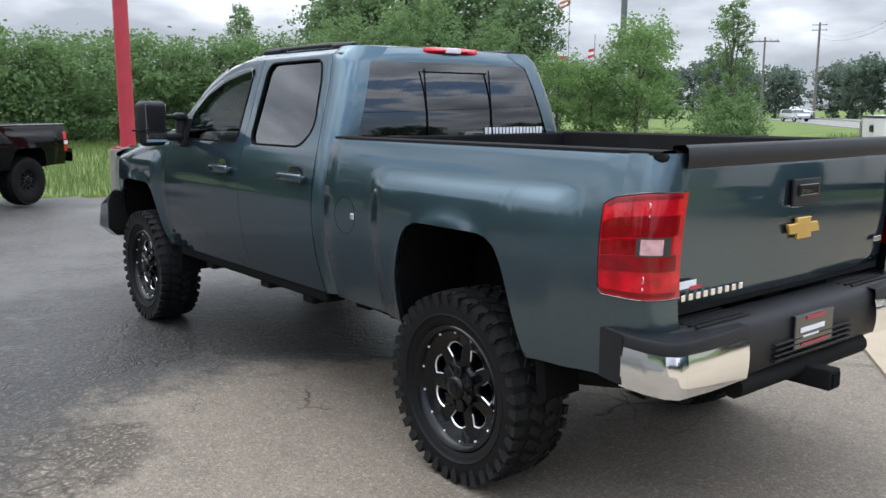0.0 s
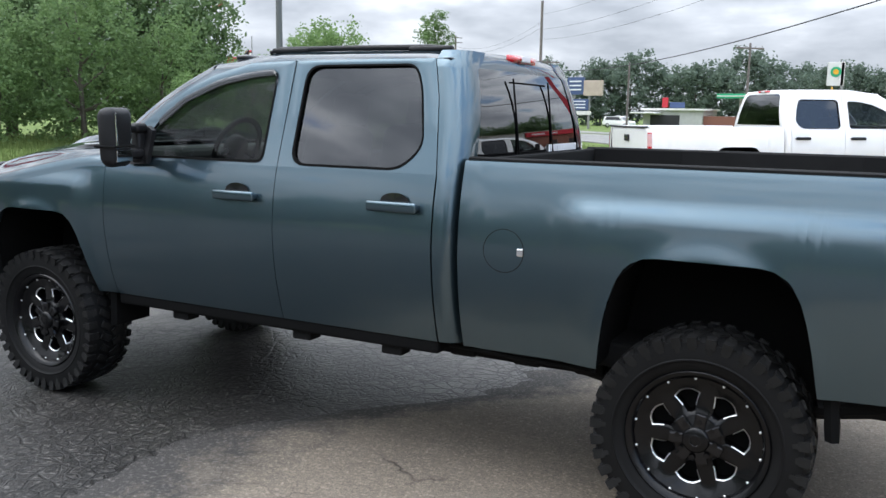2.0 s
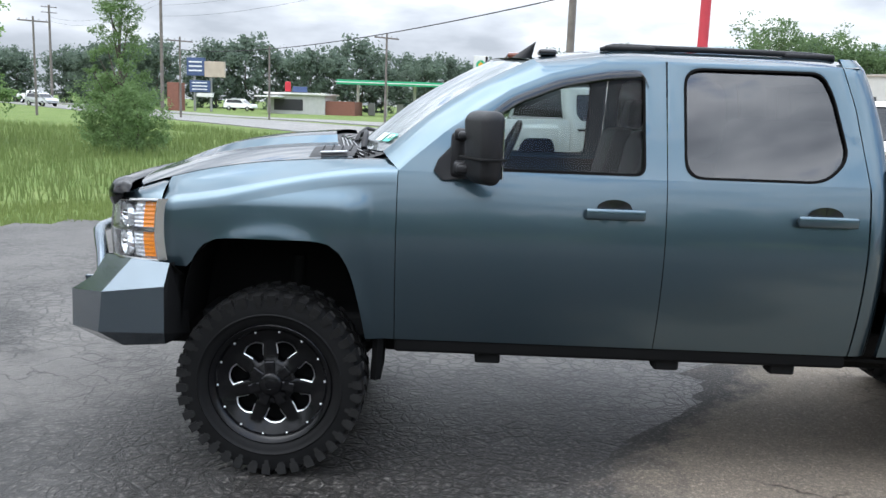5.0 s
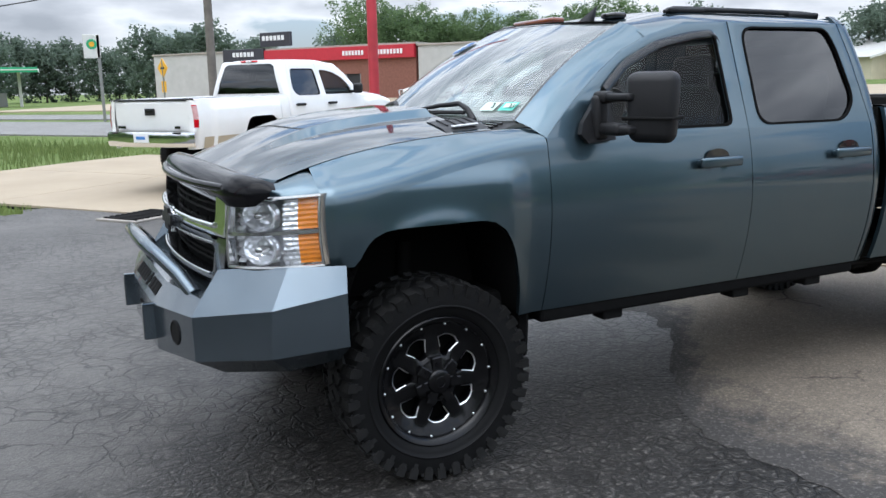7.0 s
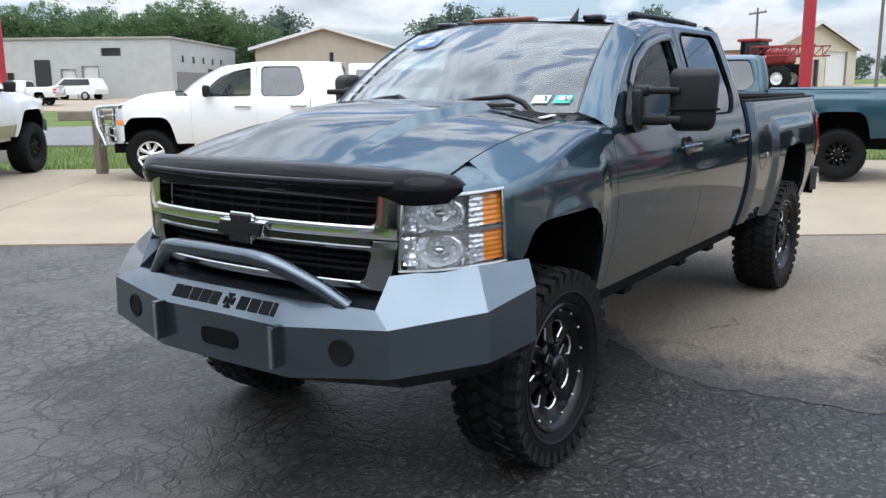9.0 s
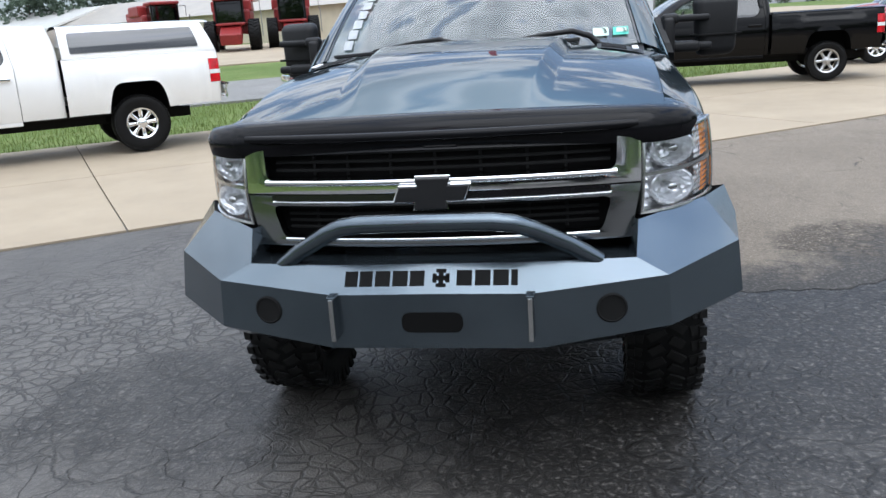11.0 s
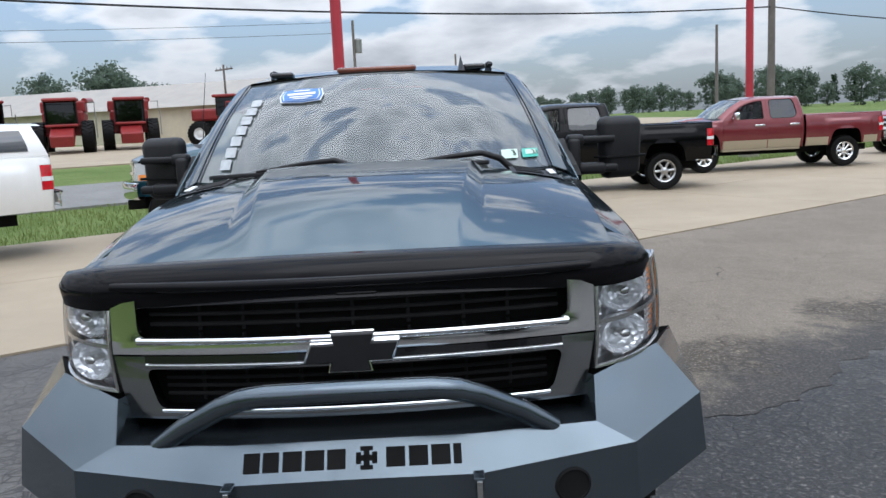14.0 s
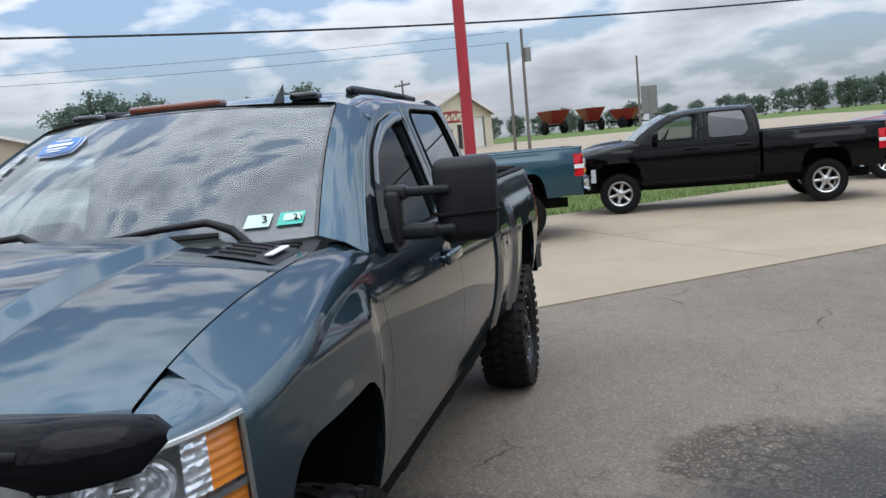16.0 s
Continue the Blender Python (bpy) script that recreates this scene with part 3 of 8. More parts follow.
sheet("apron_bed", DARK, -17.18, 68, 1.70, 9.42, road, 1.0, -0.015, 0.08, None, "dark joint filler under the slabs", apron)

sheet("road", ROAD_ASPHALT, -160, 200, 15.5, 22.5, road, 2.0, 0.0, 0.14, None, "pale grey two-lane asphalt road", category="road")
sheet("side_road", ROAD_ASPHALT, -190, -24, 24.5, 28.5, road, 2.0, 0.0, 0.14, None, "pale grey frontage road beyond the verge", category="road")
sheet("far_yard", CONCRETE, -60, 70, 33, 60, road, 3.0, 0.0, 0.14, None, "pale gravel and concrete yard before the sheds", category="yard")


def blades(name, mat, spots, h0, h1, w, label, lean=0.35):
    """Many thin leaning grass leaves as one mesh."""
    verts, faces = [], []
    for x, y, z in spots:
        a, h = random.uniform(0, 6.283), random.uniform(h0, h1)
        dx, dy = math.cos(a) * w, math.sin(a) * w
        lx, ly = random.uniform(-lean, lean) * h, random.uniform(-lean, lean) * h
        o = len(verts)
        verts += [(x - dx, y - dy, z), (x + dx, y + dy, z), (x + lx * .4 + dx * .7, y + ly * .4 + dy * .7, z + h * .6), (x + lx * .4 - dx * .7, y + ly * .4 - dy * .7, z + h * .6), (x + lx, y + ly, z + h)]
        faces += [(o, o + 1, o + 2, o + 3), (o + 3, o + 2, o + 4)]
    ob = link(name, verts, faces, mat, smooth=False, clean=False)
    return tagged(ob, label, "grass", kind="stuff")


def scatter(count, test, x0, x1, y0, y1):
    out = []
    while len(out) < count:
        x, y = random.uniform(x0, x1), random.uniform(y0, y1)
        if test(x, y):
            out.append((x, y, sheet_z(x, y)))
    return out


def in_meadow(x, y):
    n, u = x * NX + y * NY, x * UX + y * UY
    return not inside((x, y), LOT_POLY) and n < 12 and x > 3 and not (n > 1.6 and u > -17.3)


def verge(x, y):
    n = x * NX + y * NY
    return 9.42 < n < 15.4


# the meadow grows taller away from the mown edge of the lot
def edge_gap(x, y):
    best = 99.0
    for (x1, y1), (x2, y2) in zip(MEADOW_EDGE, MEADOW_EDGE[1:]):
        dx, dy = x2 - x1, y2 - y1
        t = min(1, max(0, ((x - x1) * dx + (y - y1) * dy) / (dx * dx + dy * dy)))
        best = min(best, math.hypot(x - x1 - t * dx, y - y1 - t * dy))
    return best


near_edge = scatter(26000, lambda x, y: in_meadow(x, y) and edge_gap(x, y) < 2.6, 3, 30, -26, 12)
blades("mown_grass", MOWN, near_edge, 0.06, 0.16, 0.008, "short mown grass along the lot's edge")
tall = scatter(62000, lambda x, y: in_meadow(x, y) and edge_gap(x, y) > 2.2, 3, 46, -46, 14)
blades("tall_grass", BLADES, tall, 0.16, 0.50, 0.011, "tall green meadow grass and reeds")
verge_spots = scatter(30000, verge, -30, 12, -26, 22)
blades("verge_grass", MOWN, verge_spots, 0.05, 0.14, 0.010, "short pale mown grass verge beside the road")


# ---- pickup trucks ----
WHEELS, WHEEL_EXTRA = {}, {}


def wheel_meshes(key, R, rim, width, style, tyre_mat=None):
    """Meshes of one wheel in its own axes: the axle along y, the outer face towards +y."""
    if key in WHEELS:
        return WHEELS[key]
    made, hw, extra = [], width / 2, []
    tmp = []
    prof = [(-hw * .72, rim), (-hw * .86, rim + .02), (-hw * .98, lerp(rim, R, .45)), (-hw * .96, lerp(rim, R, .8)), (-hw * .86, R - .022), (-hw * .7, R - .012), (0, R - .008),
            (hw * .7, R - .012), (hw * .86, R - .022), (hw * .96, lerp(rim, R, .8)), (hw * .985, lerp(rim, R, .6)), (hw * .99, lerp(rim, R, .45)), (hw * .93, rim + .035), (hw * .9, rim + .012), (hw * .80, rim)]
    v, f = lathe_data(prof, 64)
    if style == "mud":
        # a raised ring low on the sidewall
        prof[12:12] = [(hw * .985, lerp(rim, R, .37)), (hw * 1.0, lerp(rim, R, .355)), (hw * 1.0, lerp(rim, R, .325)), (hw * .975, lerp(rim, R, .31))]
        v, f = lathe_data(prof, 64)
    tyre = link("tyre", v, f, tyre_mat or RUBBER)
    tmp.append(tyre)
    # tread blocks: two shoulder rows and two staggered centre rows
    b = bmesh.new()
    mud = style == "mud"
    count = 38 if mud else 44
    h = .010 if mud else .008
    for i in range(count):
        for row, (yy, w, ln, off) in enumerate(((-.80, .40, .66, 0), (.80, .40, .66, .5), (-.27, .50, .60, .25), (.27, .50, .60, .75))):
            a = 2 * math.pi * (i + off) / count
            pitch = 2 * math.pi * R / count
            skew = (.55 if row in (2,) else -.55) if row > 1 else (.16 if row else -.16)
            rr = R - .011 - (0.012 if row < 2 else 0)
            m = Matrix.Rotation(-a + math.pi / 2, 4, "Y") @ Matrix.Translation((0, yy * hw, rr)) @ Matrix.Rotation(skew, 4, "Z")
            if row < 2:
                m = m @ Matrix.Rotation((.30 if yy < 0 else -.30), 4, "X")
            vs = bmesh.ops.create_cube(b, size=1.0)["verts"]
            wob = 1.0 if (i % 2 or not mud) else .80
            bmesh.ops.scale(b, vec=(ln * pitch, w * hw * wob, h * 2), verts=vs)
            for q in vs:
                if mud and q.co.z > 0:
                    q.co.x *= .86
            bmesh.ops.transform(b, matrix=m, verts=vs)
            if mud and row < 2:
                # stepped shoulder lugs that run down the sidewall
                for dr_, wd, th in ((.030, .80, .030), (.055 if i % 2 else .068, .55 if i % 2 else .42, .020)):
                    vs = bmesh.ops.create_cube(b, size=1.0)["verts"]
                    bmesh.ops.scale(b, vec=(ln * pitch * wd, th, .045), verts=vs)
                    bmesh.ops.transform(b, matrix=Matrix.Rotation(-a + math.pi / 2 + .012 * (i % 2), 4, "Y") @ Matrix.Translation((0, math.copysign(hw * .93, yy), R - dr_)) @ Matrix.Rotation(math.copysign(.18, -yy), 4, "X"), verts=vs)
    tmp.append(part("tread", b, tyre_mat or (TREAD_GREY if style == "mud" else RUBBER)))
    face = hw * .80
    # rim barrel and lip
    rp = [(-hw * .7, rim), (-hw * .68, rim - .02), (0, rim - .045), (face - .05, rim - .04), (face - .006, rim - .028), (face + .010, rim - .014), (face + .016, rim), (face + .004, rim + .012), (face - .02, rim + .004)]
    rim_mat = RIM_BLACK if style == "mud" else (ALLOY if style == "alloy" else (CHROME if style == "chrome" else DARK))
    tmp.append(link("rim", *lathe_data(rp, 64), rim_mat))
    tmp.append(link("brake_disc", *lathe_data([(face - .13, .0), (face - .13, rim * .78), (face - .15, rim * .8)], 32), DARK))
    n = {"mud": 7, "alloy": 6, "chrome": 8, "steel": 10}[style]
    dish = -.030
    if style == "mud":
        def depth(r):
            q = r / rim
            return face - .040 + .036 * ss(q, .74, .97) + .026 * (1 - ss(q, .18, .46))
        b = bmesh.new()
        half = math.pi / n
        hole = round_poly([(.38 * rim, -.34), (.66 * rim, -.66), (.715 * rim, -.30), (.725 * rim, 0), (.715 * rim, .30), (.66 * rim, .66), (.38 * rim, .34), (.365 * rim, 0)], .016, 4)
        sector = [(.16 * rim, -1.0), (.985 * rim, -1.0), (.985 * rim, 1.0), (.16 * rim, 1.0)]
        hole = [(r, q * .19) for r, q in [(a_, b_) for a_, b_ in hole]]
        sector = [(r, q * .19) for r, q in sector]
        c = (.55 * rim, 0)
        ang = sorted({2 * math.pi * i / 64 for i in range(64)} | {math.atan2(p[1] - c[1], p[0] - c[0]) % (2 * math.pi) for p in hole + sector})
        for k in range(n):
            mid = 2 * math.pi * (k + .5) / n

            def at(r, q, d):
                a_ = mid + q / .19 * half
                return (r * math.cos(a_), depth(r) + d, r * math.sin(a_))
            rings = []
            for a_ in ang:
                o, i_ = poly_ray(sector, c, a_), poly_ray(hole, c, a_)
                m1 = (lerp(o[0], i_[0], .5), lerp(o[1], i_[1], .5))
                k2 = (lerp(i_[0], c[0], .12), lerp(i_[1], c[1], .12))
                rings.append(([b.verts.new(at(*o, 0)), b.verts.new(at(*m1, 0)), b.verts.new(at(*i_, 0))],
                              None, [b.verts.new(at(*k2, -.0045)), b.verts.new(at(*k2, -.05))]))
            for (r1, e1, w1), (r2, e2, w2) in zip(rings, rings[1:] + rings[:1]):
                for q in range(2):
                    b.faces.new((r1[q], r1[q + 1], r2[q + 1], r2[q]))
                b.faces.new((r1[2], w1[0], w2[0], r2[2])).material_index = 1 if Vector((r1[2].co.x, r1[2].co.z)).length > .47 * rim else 0
                b.faces.new((w1[0], w1[1], w2[1], w2[0]))
        bmesh.ops.remove_doubles(b, verts=b.verts, dist=.0004)
        bmesh.ops.recalc_face_normals(b, faces=b.faces)
        tmp.append(part("wheel_face", b, RIM_BLACK, smooth=True))
        tmp[-1].data.materials.append(MILLED)
        e2 = bmesh.new()
        for k in range(n):
            vs = cube(e2, (rim * .27, face - .012, 0), (rim * .24, .022, rim * .17), .008)
            bmesh.ops.rotate(e2, verts=[v for v in vs if v.is_valid], cent=(0, 0, 0), matrix=Matrix.Rotation(2 * math.pi * k / n, 3, "Y"))
        tmp.append(part("spokes", e2, SPOKE_GREY))
        e2 = bmesh.new()
        bmesh.ops.create_icosphere(e2, subdivisions=1, radius=.0068)
        bolt = part("rim_bolt", e2, MILLED, smooth=True).data
        bpy.data.objects.remove(bpy.data.objects["rim_bolt"])
        for i in range(14):
            a = 2 * math.pi * (i + .5) / 14
            extra.append(("rim_bolt", bolt, Matrix.Translation((rim * .885 * math.cos(a), depth(rim * .885) + .002, rim * .885 * math.sin(a)))))
    else:
        b = bmesh.new()
        r0, r1 = rim * .26, rim * .955
        for i in range(n):
            a = 2 * math.pi * i / n
            w0, w1 = rim * .2, rim * (.30 if style != "alloy" else .22)
            rows_ = []
            for t in (0, .3, .7, 1):
                r = lerp(r0, r1, t)
                w = lerp(w0, w1, t ** 2) / 2
                yf = face + dish + .02 * t * t + (.012 if t == 0 else 0)
                rows_.append([b.verts.new((r, yf - .035, -w * 1.15)), b.verts.new((r, yf, -w)), b.verts.new((r, yf + .006, 0)), b.verts.new((r, yf, w)), b.verts.new((r, yf - .035, w * 1.15))])
            vs = [q for row in rows_ for q in row]
            for p, q in zip(rows_, rows_[1:]):
                for k in range(4):
                    b.faces.new((p[k], p[k + 1], q[k + 1], q[k]))
            bmesh.ops.rotate(b, verts=vs, cent=(0, 0, 0), matrix=Matrix.Rotation(a, 3, "Y"))
        bmesh.ops.recalc_face_normals(b, faces=b.faces)
        tmp.append(part("spokes", b, rim_mat, smooth=True))
    capm = RIM_BLACK if style == "mud" else rim_mat
    tmp.append(link("hub_cap", *lathe_data([(face - .06, rim * .34), (face + dish + .01, rim * .33), (face + dish + .022, rim * .2), (face + .008, rim * .185), (face + .014, rim * .15), (face + .016, 0)], 32), capm))
    if style == "mud":
        tmp.append(link("cap_emblem", *lathe_data([(face + .0175, rim * .07), (face + .0182, rim * .072), (face + .0182, rim * .09), (face + .0175, rim * .095)], 20), SPOKE_GREY))
    e3 = bmesh.new()
    bmesh.ops.create_cone(e3, cap_ends=True, segments=6, radius1=.011, radius2=.010, depth=.03, matrix=Matrix.Rotation(math.pi / 2, 4, "X"))
    nut_ob = part("lug_nut", e3, RIM_BLACK if style == "mud" else (CHROME if style != "steel" else DULL_STEEL))
    nut = nut_ob.data
    bpy.data.objects.remove(nut_ob)
    for i in range(8):
        a = 2 * math.pi * (i + .25) / 8
        extra.append(("lug_nut", nut, Matrix.Translation((rim * (.265 if style == "mud" else .4) * math.cos(a), face + dish + .018, rim * (.265 if style == "mud" else .4) * math.sin(a)))))
    for ob in tmp:
        made.append((ob.name.split(".")[0], ob.data))
        bpy.data.objects.remove(ob)
    WHEELS[key] = made
    WHEEL_EXTRA[key] = extra
    return made


def add_wheel(parent, key, m):
    """One wheel: the rim, with the tyre and the rest under it."""
    meshes = dict(WHEELS[key])
    w = share("wheel", meshes["rim"], parent, m)
    for nm, me in meshes.items():
        if nm != "rim":
            share(nm, me, w)
    for nm, me, m2 in WHEEL_EXTRA.get(key, ()):
        share(nm, me, w, m2)
    return w


def poly_ray(pts, c, a):
    """Where the ray from c at angle a leaves the outline pts."""
    dx, dy, best = math.cos(a), math.sin(a), None
    for (x1, y1), (x2, y2) in zip(pts, pts[1:] + pts[:1]):
        ex, ey = x2 - x1, y2 - y1
        det = ex * dy - ey * dx
        if abs(det) < 1e-12:
            continue
        t = (ex * (y1 - c[1]) - ey * (x1 - c[0])) / det
        s = (dx * (y1 - c[1]) - dy * (x1 - c[0])) / det
        if t > 0 and -1e-9 <= s <= 1 + 1e-9 and (best is None or t > best):
            best = t
    return (c[0] + dx * best, c[1] + dy * best)


def round_poly(pts, r, k=5):
    out, n = [], len(pts)
    for i, p in enumerate(pts):
        p, a, b = Vector(p), Vector(pts[i - 1]), Vector(pts[(i + 1) % n])
        d1, d2 = (a - p), (b - p)
        q = min(r, d1.length * .45, d2.length * .45)
        s, e = p + d1.normalized() * q, p + d2.normalized() * q
        for j in range(k + 1):
            t = j / k
            out.append(tuple((1 - t) ** 2 * s + 2 * t * (1 - t) * p + t * t * e))
    return out


HERO = dict(wb=3.912, R=.4425, rim=.285, tw=.300, face=.985, style="mud", W=.972, zb=.665, belt=1.458, zroof=2.062, lift=0.0,
            door_f=3.345, split=2.132, door_r=1.222, cab_r=1.105, bed0=1.085, bed1=-.90, gate=-1.06, bed_top=1.513,
            arch_f=1.135, arch_r=1.18, arch_hw=.455, nose=4.405, ws_b=3.62, ws_t=2.92, hood_f=4.70, hood_z=1.582, flare=.028, sides=2, crew=True)


def pickup(name, label, P, paint_mat, low_mat=None, detail=True, group=""):
    """A crew-cab pickup, standing on z = 0 with its rear axle over the origin and its nose towards +x."""
    root = thing(name, label, "pickup truck", group)
    wb, W, zb, belt = P["wb"], P["W"], P["zb"], P["belt"]
    hw = P["arch_hw"]

    def blister(x, z):
        b = 0.0
        for x0, x1, zt, ramp in ((P["bed1"] + .16, .62, belt - .075, .11), (P["door_f"] + .075, P["nose"] + (.045 if detail else .5), belt - .10, .17)):
            b = max(b, ss(x, x0, x0 + ramp) * (1 - ss(x, x1 - .11, x1)) * (1 - ss(z, zt - (.075 if detail else .055), zt + (.030 if detail else .025))))
        return b

    def side_y(x, z):
        q = (z - zb) / (belt - zb)
        y = W - .085 * (max(0, .62 - q) / .62) ** 2 - .048 * (max(0, q - .55) / .45) ** 2
        y += P["flare"] * blister(x, z)
        if x < P["bed0"] + .02:
            y += .016 * (1 - ss(x, P["bed0"] - .1, P["bed0"]))
        for cx, top in ((0, P["arch_r"]), (wb, P["arch_f"])):
            d = math.hypot((x - cx) / hw, max(0, (z - .55)) / (top - .55))
            y += .012 * math.exp(-((d - 1.0) / .09) ** 2)
        f = max(0, x - (wb + .15))
        y -= .16 * f * f
        r = max(0, (P["bed1"] + .10) - x)
        y -= 1.0 * r * r
        return y

    def up_y(z):
        return side_y(P["split"], belt) - (z - belt) * .335

    def arch_z(x, cx, top, base):
        d = abs(x - cx) / hw
        return base if d >= 1 else max(base, top - (top - .45) * d ** 7)

    def bottom(x):
        base = zb if x > P["bed0"] - .02 else zb + .005 + .03 * ss(x, 0.2, -.9)
        return max(arch_z(x, 0, P["arch_r"], base), arch_z(x, wb, P["arch_f"], base if x < wb else base + P.get("nose_up", .33)))

    def xs_between(a, b):
        out = set(steps(a, b, max(2, round((b - a) / .05))))
        for cx in (0, wb):
            for d in (1.0, .9995, .99, .975, .95, .92, .88, .83, .77, .7):
                for s_ in (-1, 1):
                    x = cx + s_ * d * hw
                    if a + .004 < x < b - .004:
                        out.add(x)
        return sorted(out)

    def low_panel(xs, top, s, rows=44 if detail else 14, lip=.025, roll=None):
        """A body-side panel between two cut lines, its edges turned in."""
        cols = []
        for i, x in enumerate(xs):
            z0, z1 = bottom(x), top(x)
            col = [(x, side_y(x, z0) - lip, z0 + .004)]
            for j in range(rows + 1):
                z = lerp(z0, z1, j / rows)
                col.append((x, side_y(x, z), z))
            if roll:
                col += roll(x, col[-1][1], z1)
            else:
                col.append((x, col[-1][1] - lip, z1))
            cols.append(col)
        cols.insert(0, [(x, y - lip, z) for x, y, z in cols[0]])
        cols.append([(x, y - lip, z) for x, y, z in cols[-1]])
        v = [(x, y * s, z) for c in cols for x, y, z in c]
        n = len(cols[0])
        f = [(i * n + j, i * n + j + 1, (i + 1) * n + j + 1, (i + 1) * n + j) for i in range(len(cols) - 1) for j in range(n - 1)]
        return v, f

    def add(v1, f1, v2, f2):
        o = len(v1)
        return v1 + v2, f1 + [tuple(k + o for k in q) for q in f2]

    def ring_data(outer, inner, s, fy, n=96, lip=.02):
        c = (sum(p[0] for p in inner) / len(inner), sum(p[1] for p in inner) / len(inner))
        ang = sorted({2 * math.pi * i / n for i in range(n)} | {math.atan2(p[1] - c[1], p[0] - c[0]) % (2 * math.pi) for p in outer + inner})
        v, f = [], []
        for a in ang:
            o, i_ = poly_ray(outer, c, a), poly_ray(inner, c, a)
            v.append((o[0], s * (fy(o[1]) - (0 if abs(o[1] - belt) < 1e-4 else lip)), o[1]))
            for t in (0, .12, .5, .88, 1):
                x, z = lerp(o[0], i_[0], t), lerp(o[1], i_[1], t)
                v.append((x, s * (fy(z) + (.002 if .1 < t < .9 and o[1] > belt + .2 else 0)), z))
            v.append((i_[0], s * (fy(i_[1]) - lip), i_[1]))
        m, k = 7, len(ang)
        for i in range(k):
            j = (i + 1) % k
            f += [(i * m + q, i * m + q + 1, j * m + q + 1, j * m + q) for q in range(m - 1)]
        return v, f

    def fan(pts, s, fy, inset):
        c = (sum(p[0] for p in pts) / len(pts), sum(p[1] for p in pts) / len(pts))
        v, f, n = [(c[0], s * (fy(c[1]) - inset), c[1])], [], len(pts)
        for t in (.5, 1.0):
            for p in pts:
                x, z = lerp(c[0], p[0], t), lerp(c[1], p[1], t)
                v.append((x, s * (fy(z) - inset), z))
        for i in range(n):
            j = (i + 1) % n
            f += [(0, 1 + i, 1 + j), (1 + i, 1 + n + i, 1 + n + j, 1 + j)]
        return v, f

    def dome_edges(x):
        """Half widths of the raised middle of the hood at its top and at its foot."""
        q = (x - P["ws_b"]) / (P["hood_f"] - P["ws_b"])
        inner = lerp(.425, .315, min(1, max(0, q)))
        return inner, inner + lerp(.045, .085, min(1, max(0, q)))

    def hood_z(x, y):
        t = (x - 3.5 - (P["ws_b"] - 3.62)) / (1.2 * (P["hood_f"] - P["ws_b"]) / 1.08)
        z = P["hood_z"] - .06 * t - (.17 if detail else .14) * max(0, t) ** 3 - .075 * (abs(y) / .8) ** 2.6
        inner, outer = dome_edges(x)
        dome = min(1, max(0, (outer - abs(y)) / (outer - inner))) * (1 - ss(t, .55, .92))
        return z + .034 * dome

    top_x, roof_z = P["ws_t"], P["zroof"]

    def roof_edge_x(y):
        return top_x - .17 * (abs(y) / .64) ** 2

    dr, sp, df = P["door_r"], P["split"], P["door_f"]
    ztop = roof_z - .072
    slope = [(df - .005, belt), (df - .06, belt + .055), (df - .20, belt + .175), (df - .36, belt + .295), (df - .50, belt + .385), (df - .68, belt + .462), (df - .92, ztop - .008), (sp + .006, ztop)]
    front_out = [(sp + .002, belt), (df - .002, belt)] + slope[1:]
    front_win = [(sp + .10, belt + .018), (df - .225, belt + .018), (df - .34, belt + .208), (df - .50, belt + .335), (df - .72, belt + .426), (df - .95, belt + .470), (sp + .105, belt + .482)]
    rear_out = [(dr + .002, belt), (sp - .002, belt), (sp - .002, ztop), (dr + .105, ztop), (dr + .055, belt + .35)]
    rear_win = [(dr + .20, belt + .014), (sp - .082, belt + .014), (sp - .080, belt + .505), (dr + .20, belt + .505), (dr + .15, belt + .40), (dr + .09, belt + .12)]
    front_win = round_poly(front_win, .05)
    rear_win = round_poly(rear_win, .085)
    shoulder = lambda x: lerp(belt - .055, belt - .245, ss(x, df, P["nose"] + .15) * .9)

    def fender_roll(x, y, z):
        out = []
        for a in (18, 38, 58, 78):
            out.append((x, y - .085 * (1 - math.cos(radians(a))), z + .085 * math.sin(radians(a))))
        hy = .815
        e = hood_z(max(x, P["ws_b"] - .2), .80) - .006
        y2, z2 = out[-1][1], out[-1][2]
        for t in (.5, 1.0):
            out.append((x, lerp(y2, hy, t), lerp(z2, e, t) + (.006 if t < 1 else 0)))
        out.append((x, hy - .004, e - .03))
        return out

    for s in (1, -1):
        v, f = low_panel(xs_between(df + .002, P["nose"]), shoulder, s, roll=fender_roll)
        link("front_fender", v, f, paint_mat, root)
        v, f = low_panel(steps(sp + .002, df - .002, 20), lambda x: belt, s, roll=lambda x, y, z: [])
        door = link("front_door", *add(v, f, *ring_data(front_out, front_win, s, up_y)), paint_mat, root)
        v, f = low_panel(steps(dr + .002, sp - .002, 16), lambda x: belt, s, roll=lambda x, y, z: [])
        rdoor = link("rear_door", *add(v, f, *ring_data(rear_out, rear_win, s, up_y)), paint_mat, root)
        link("window_glass", *fan(front_win, s, up_y, .022), CLEAR_GLASS, door, "clear front door window")
        link("window_glass", *fan(rear_win, s, up_y, .012), TINT_GLASS, rdoor, "dark tinted rear door window")
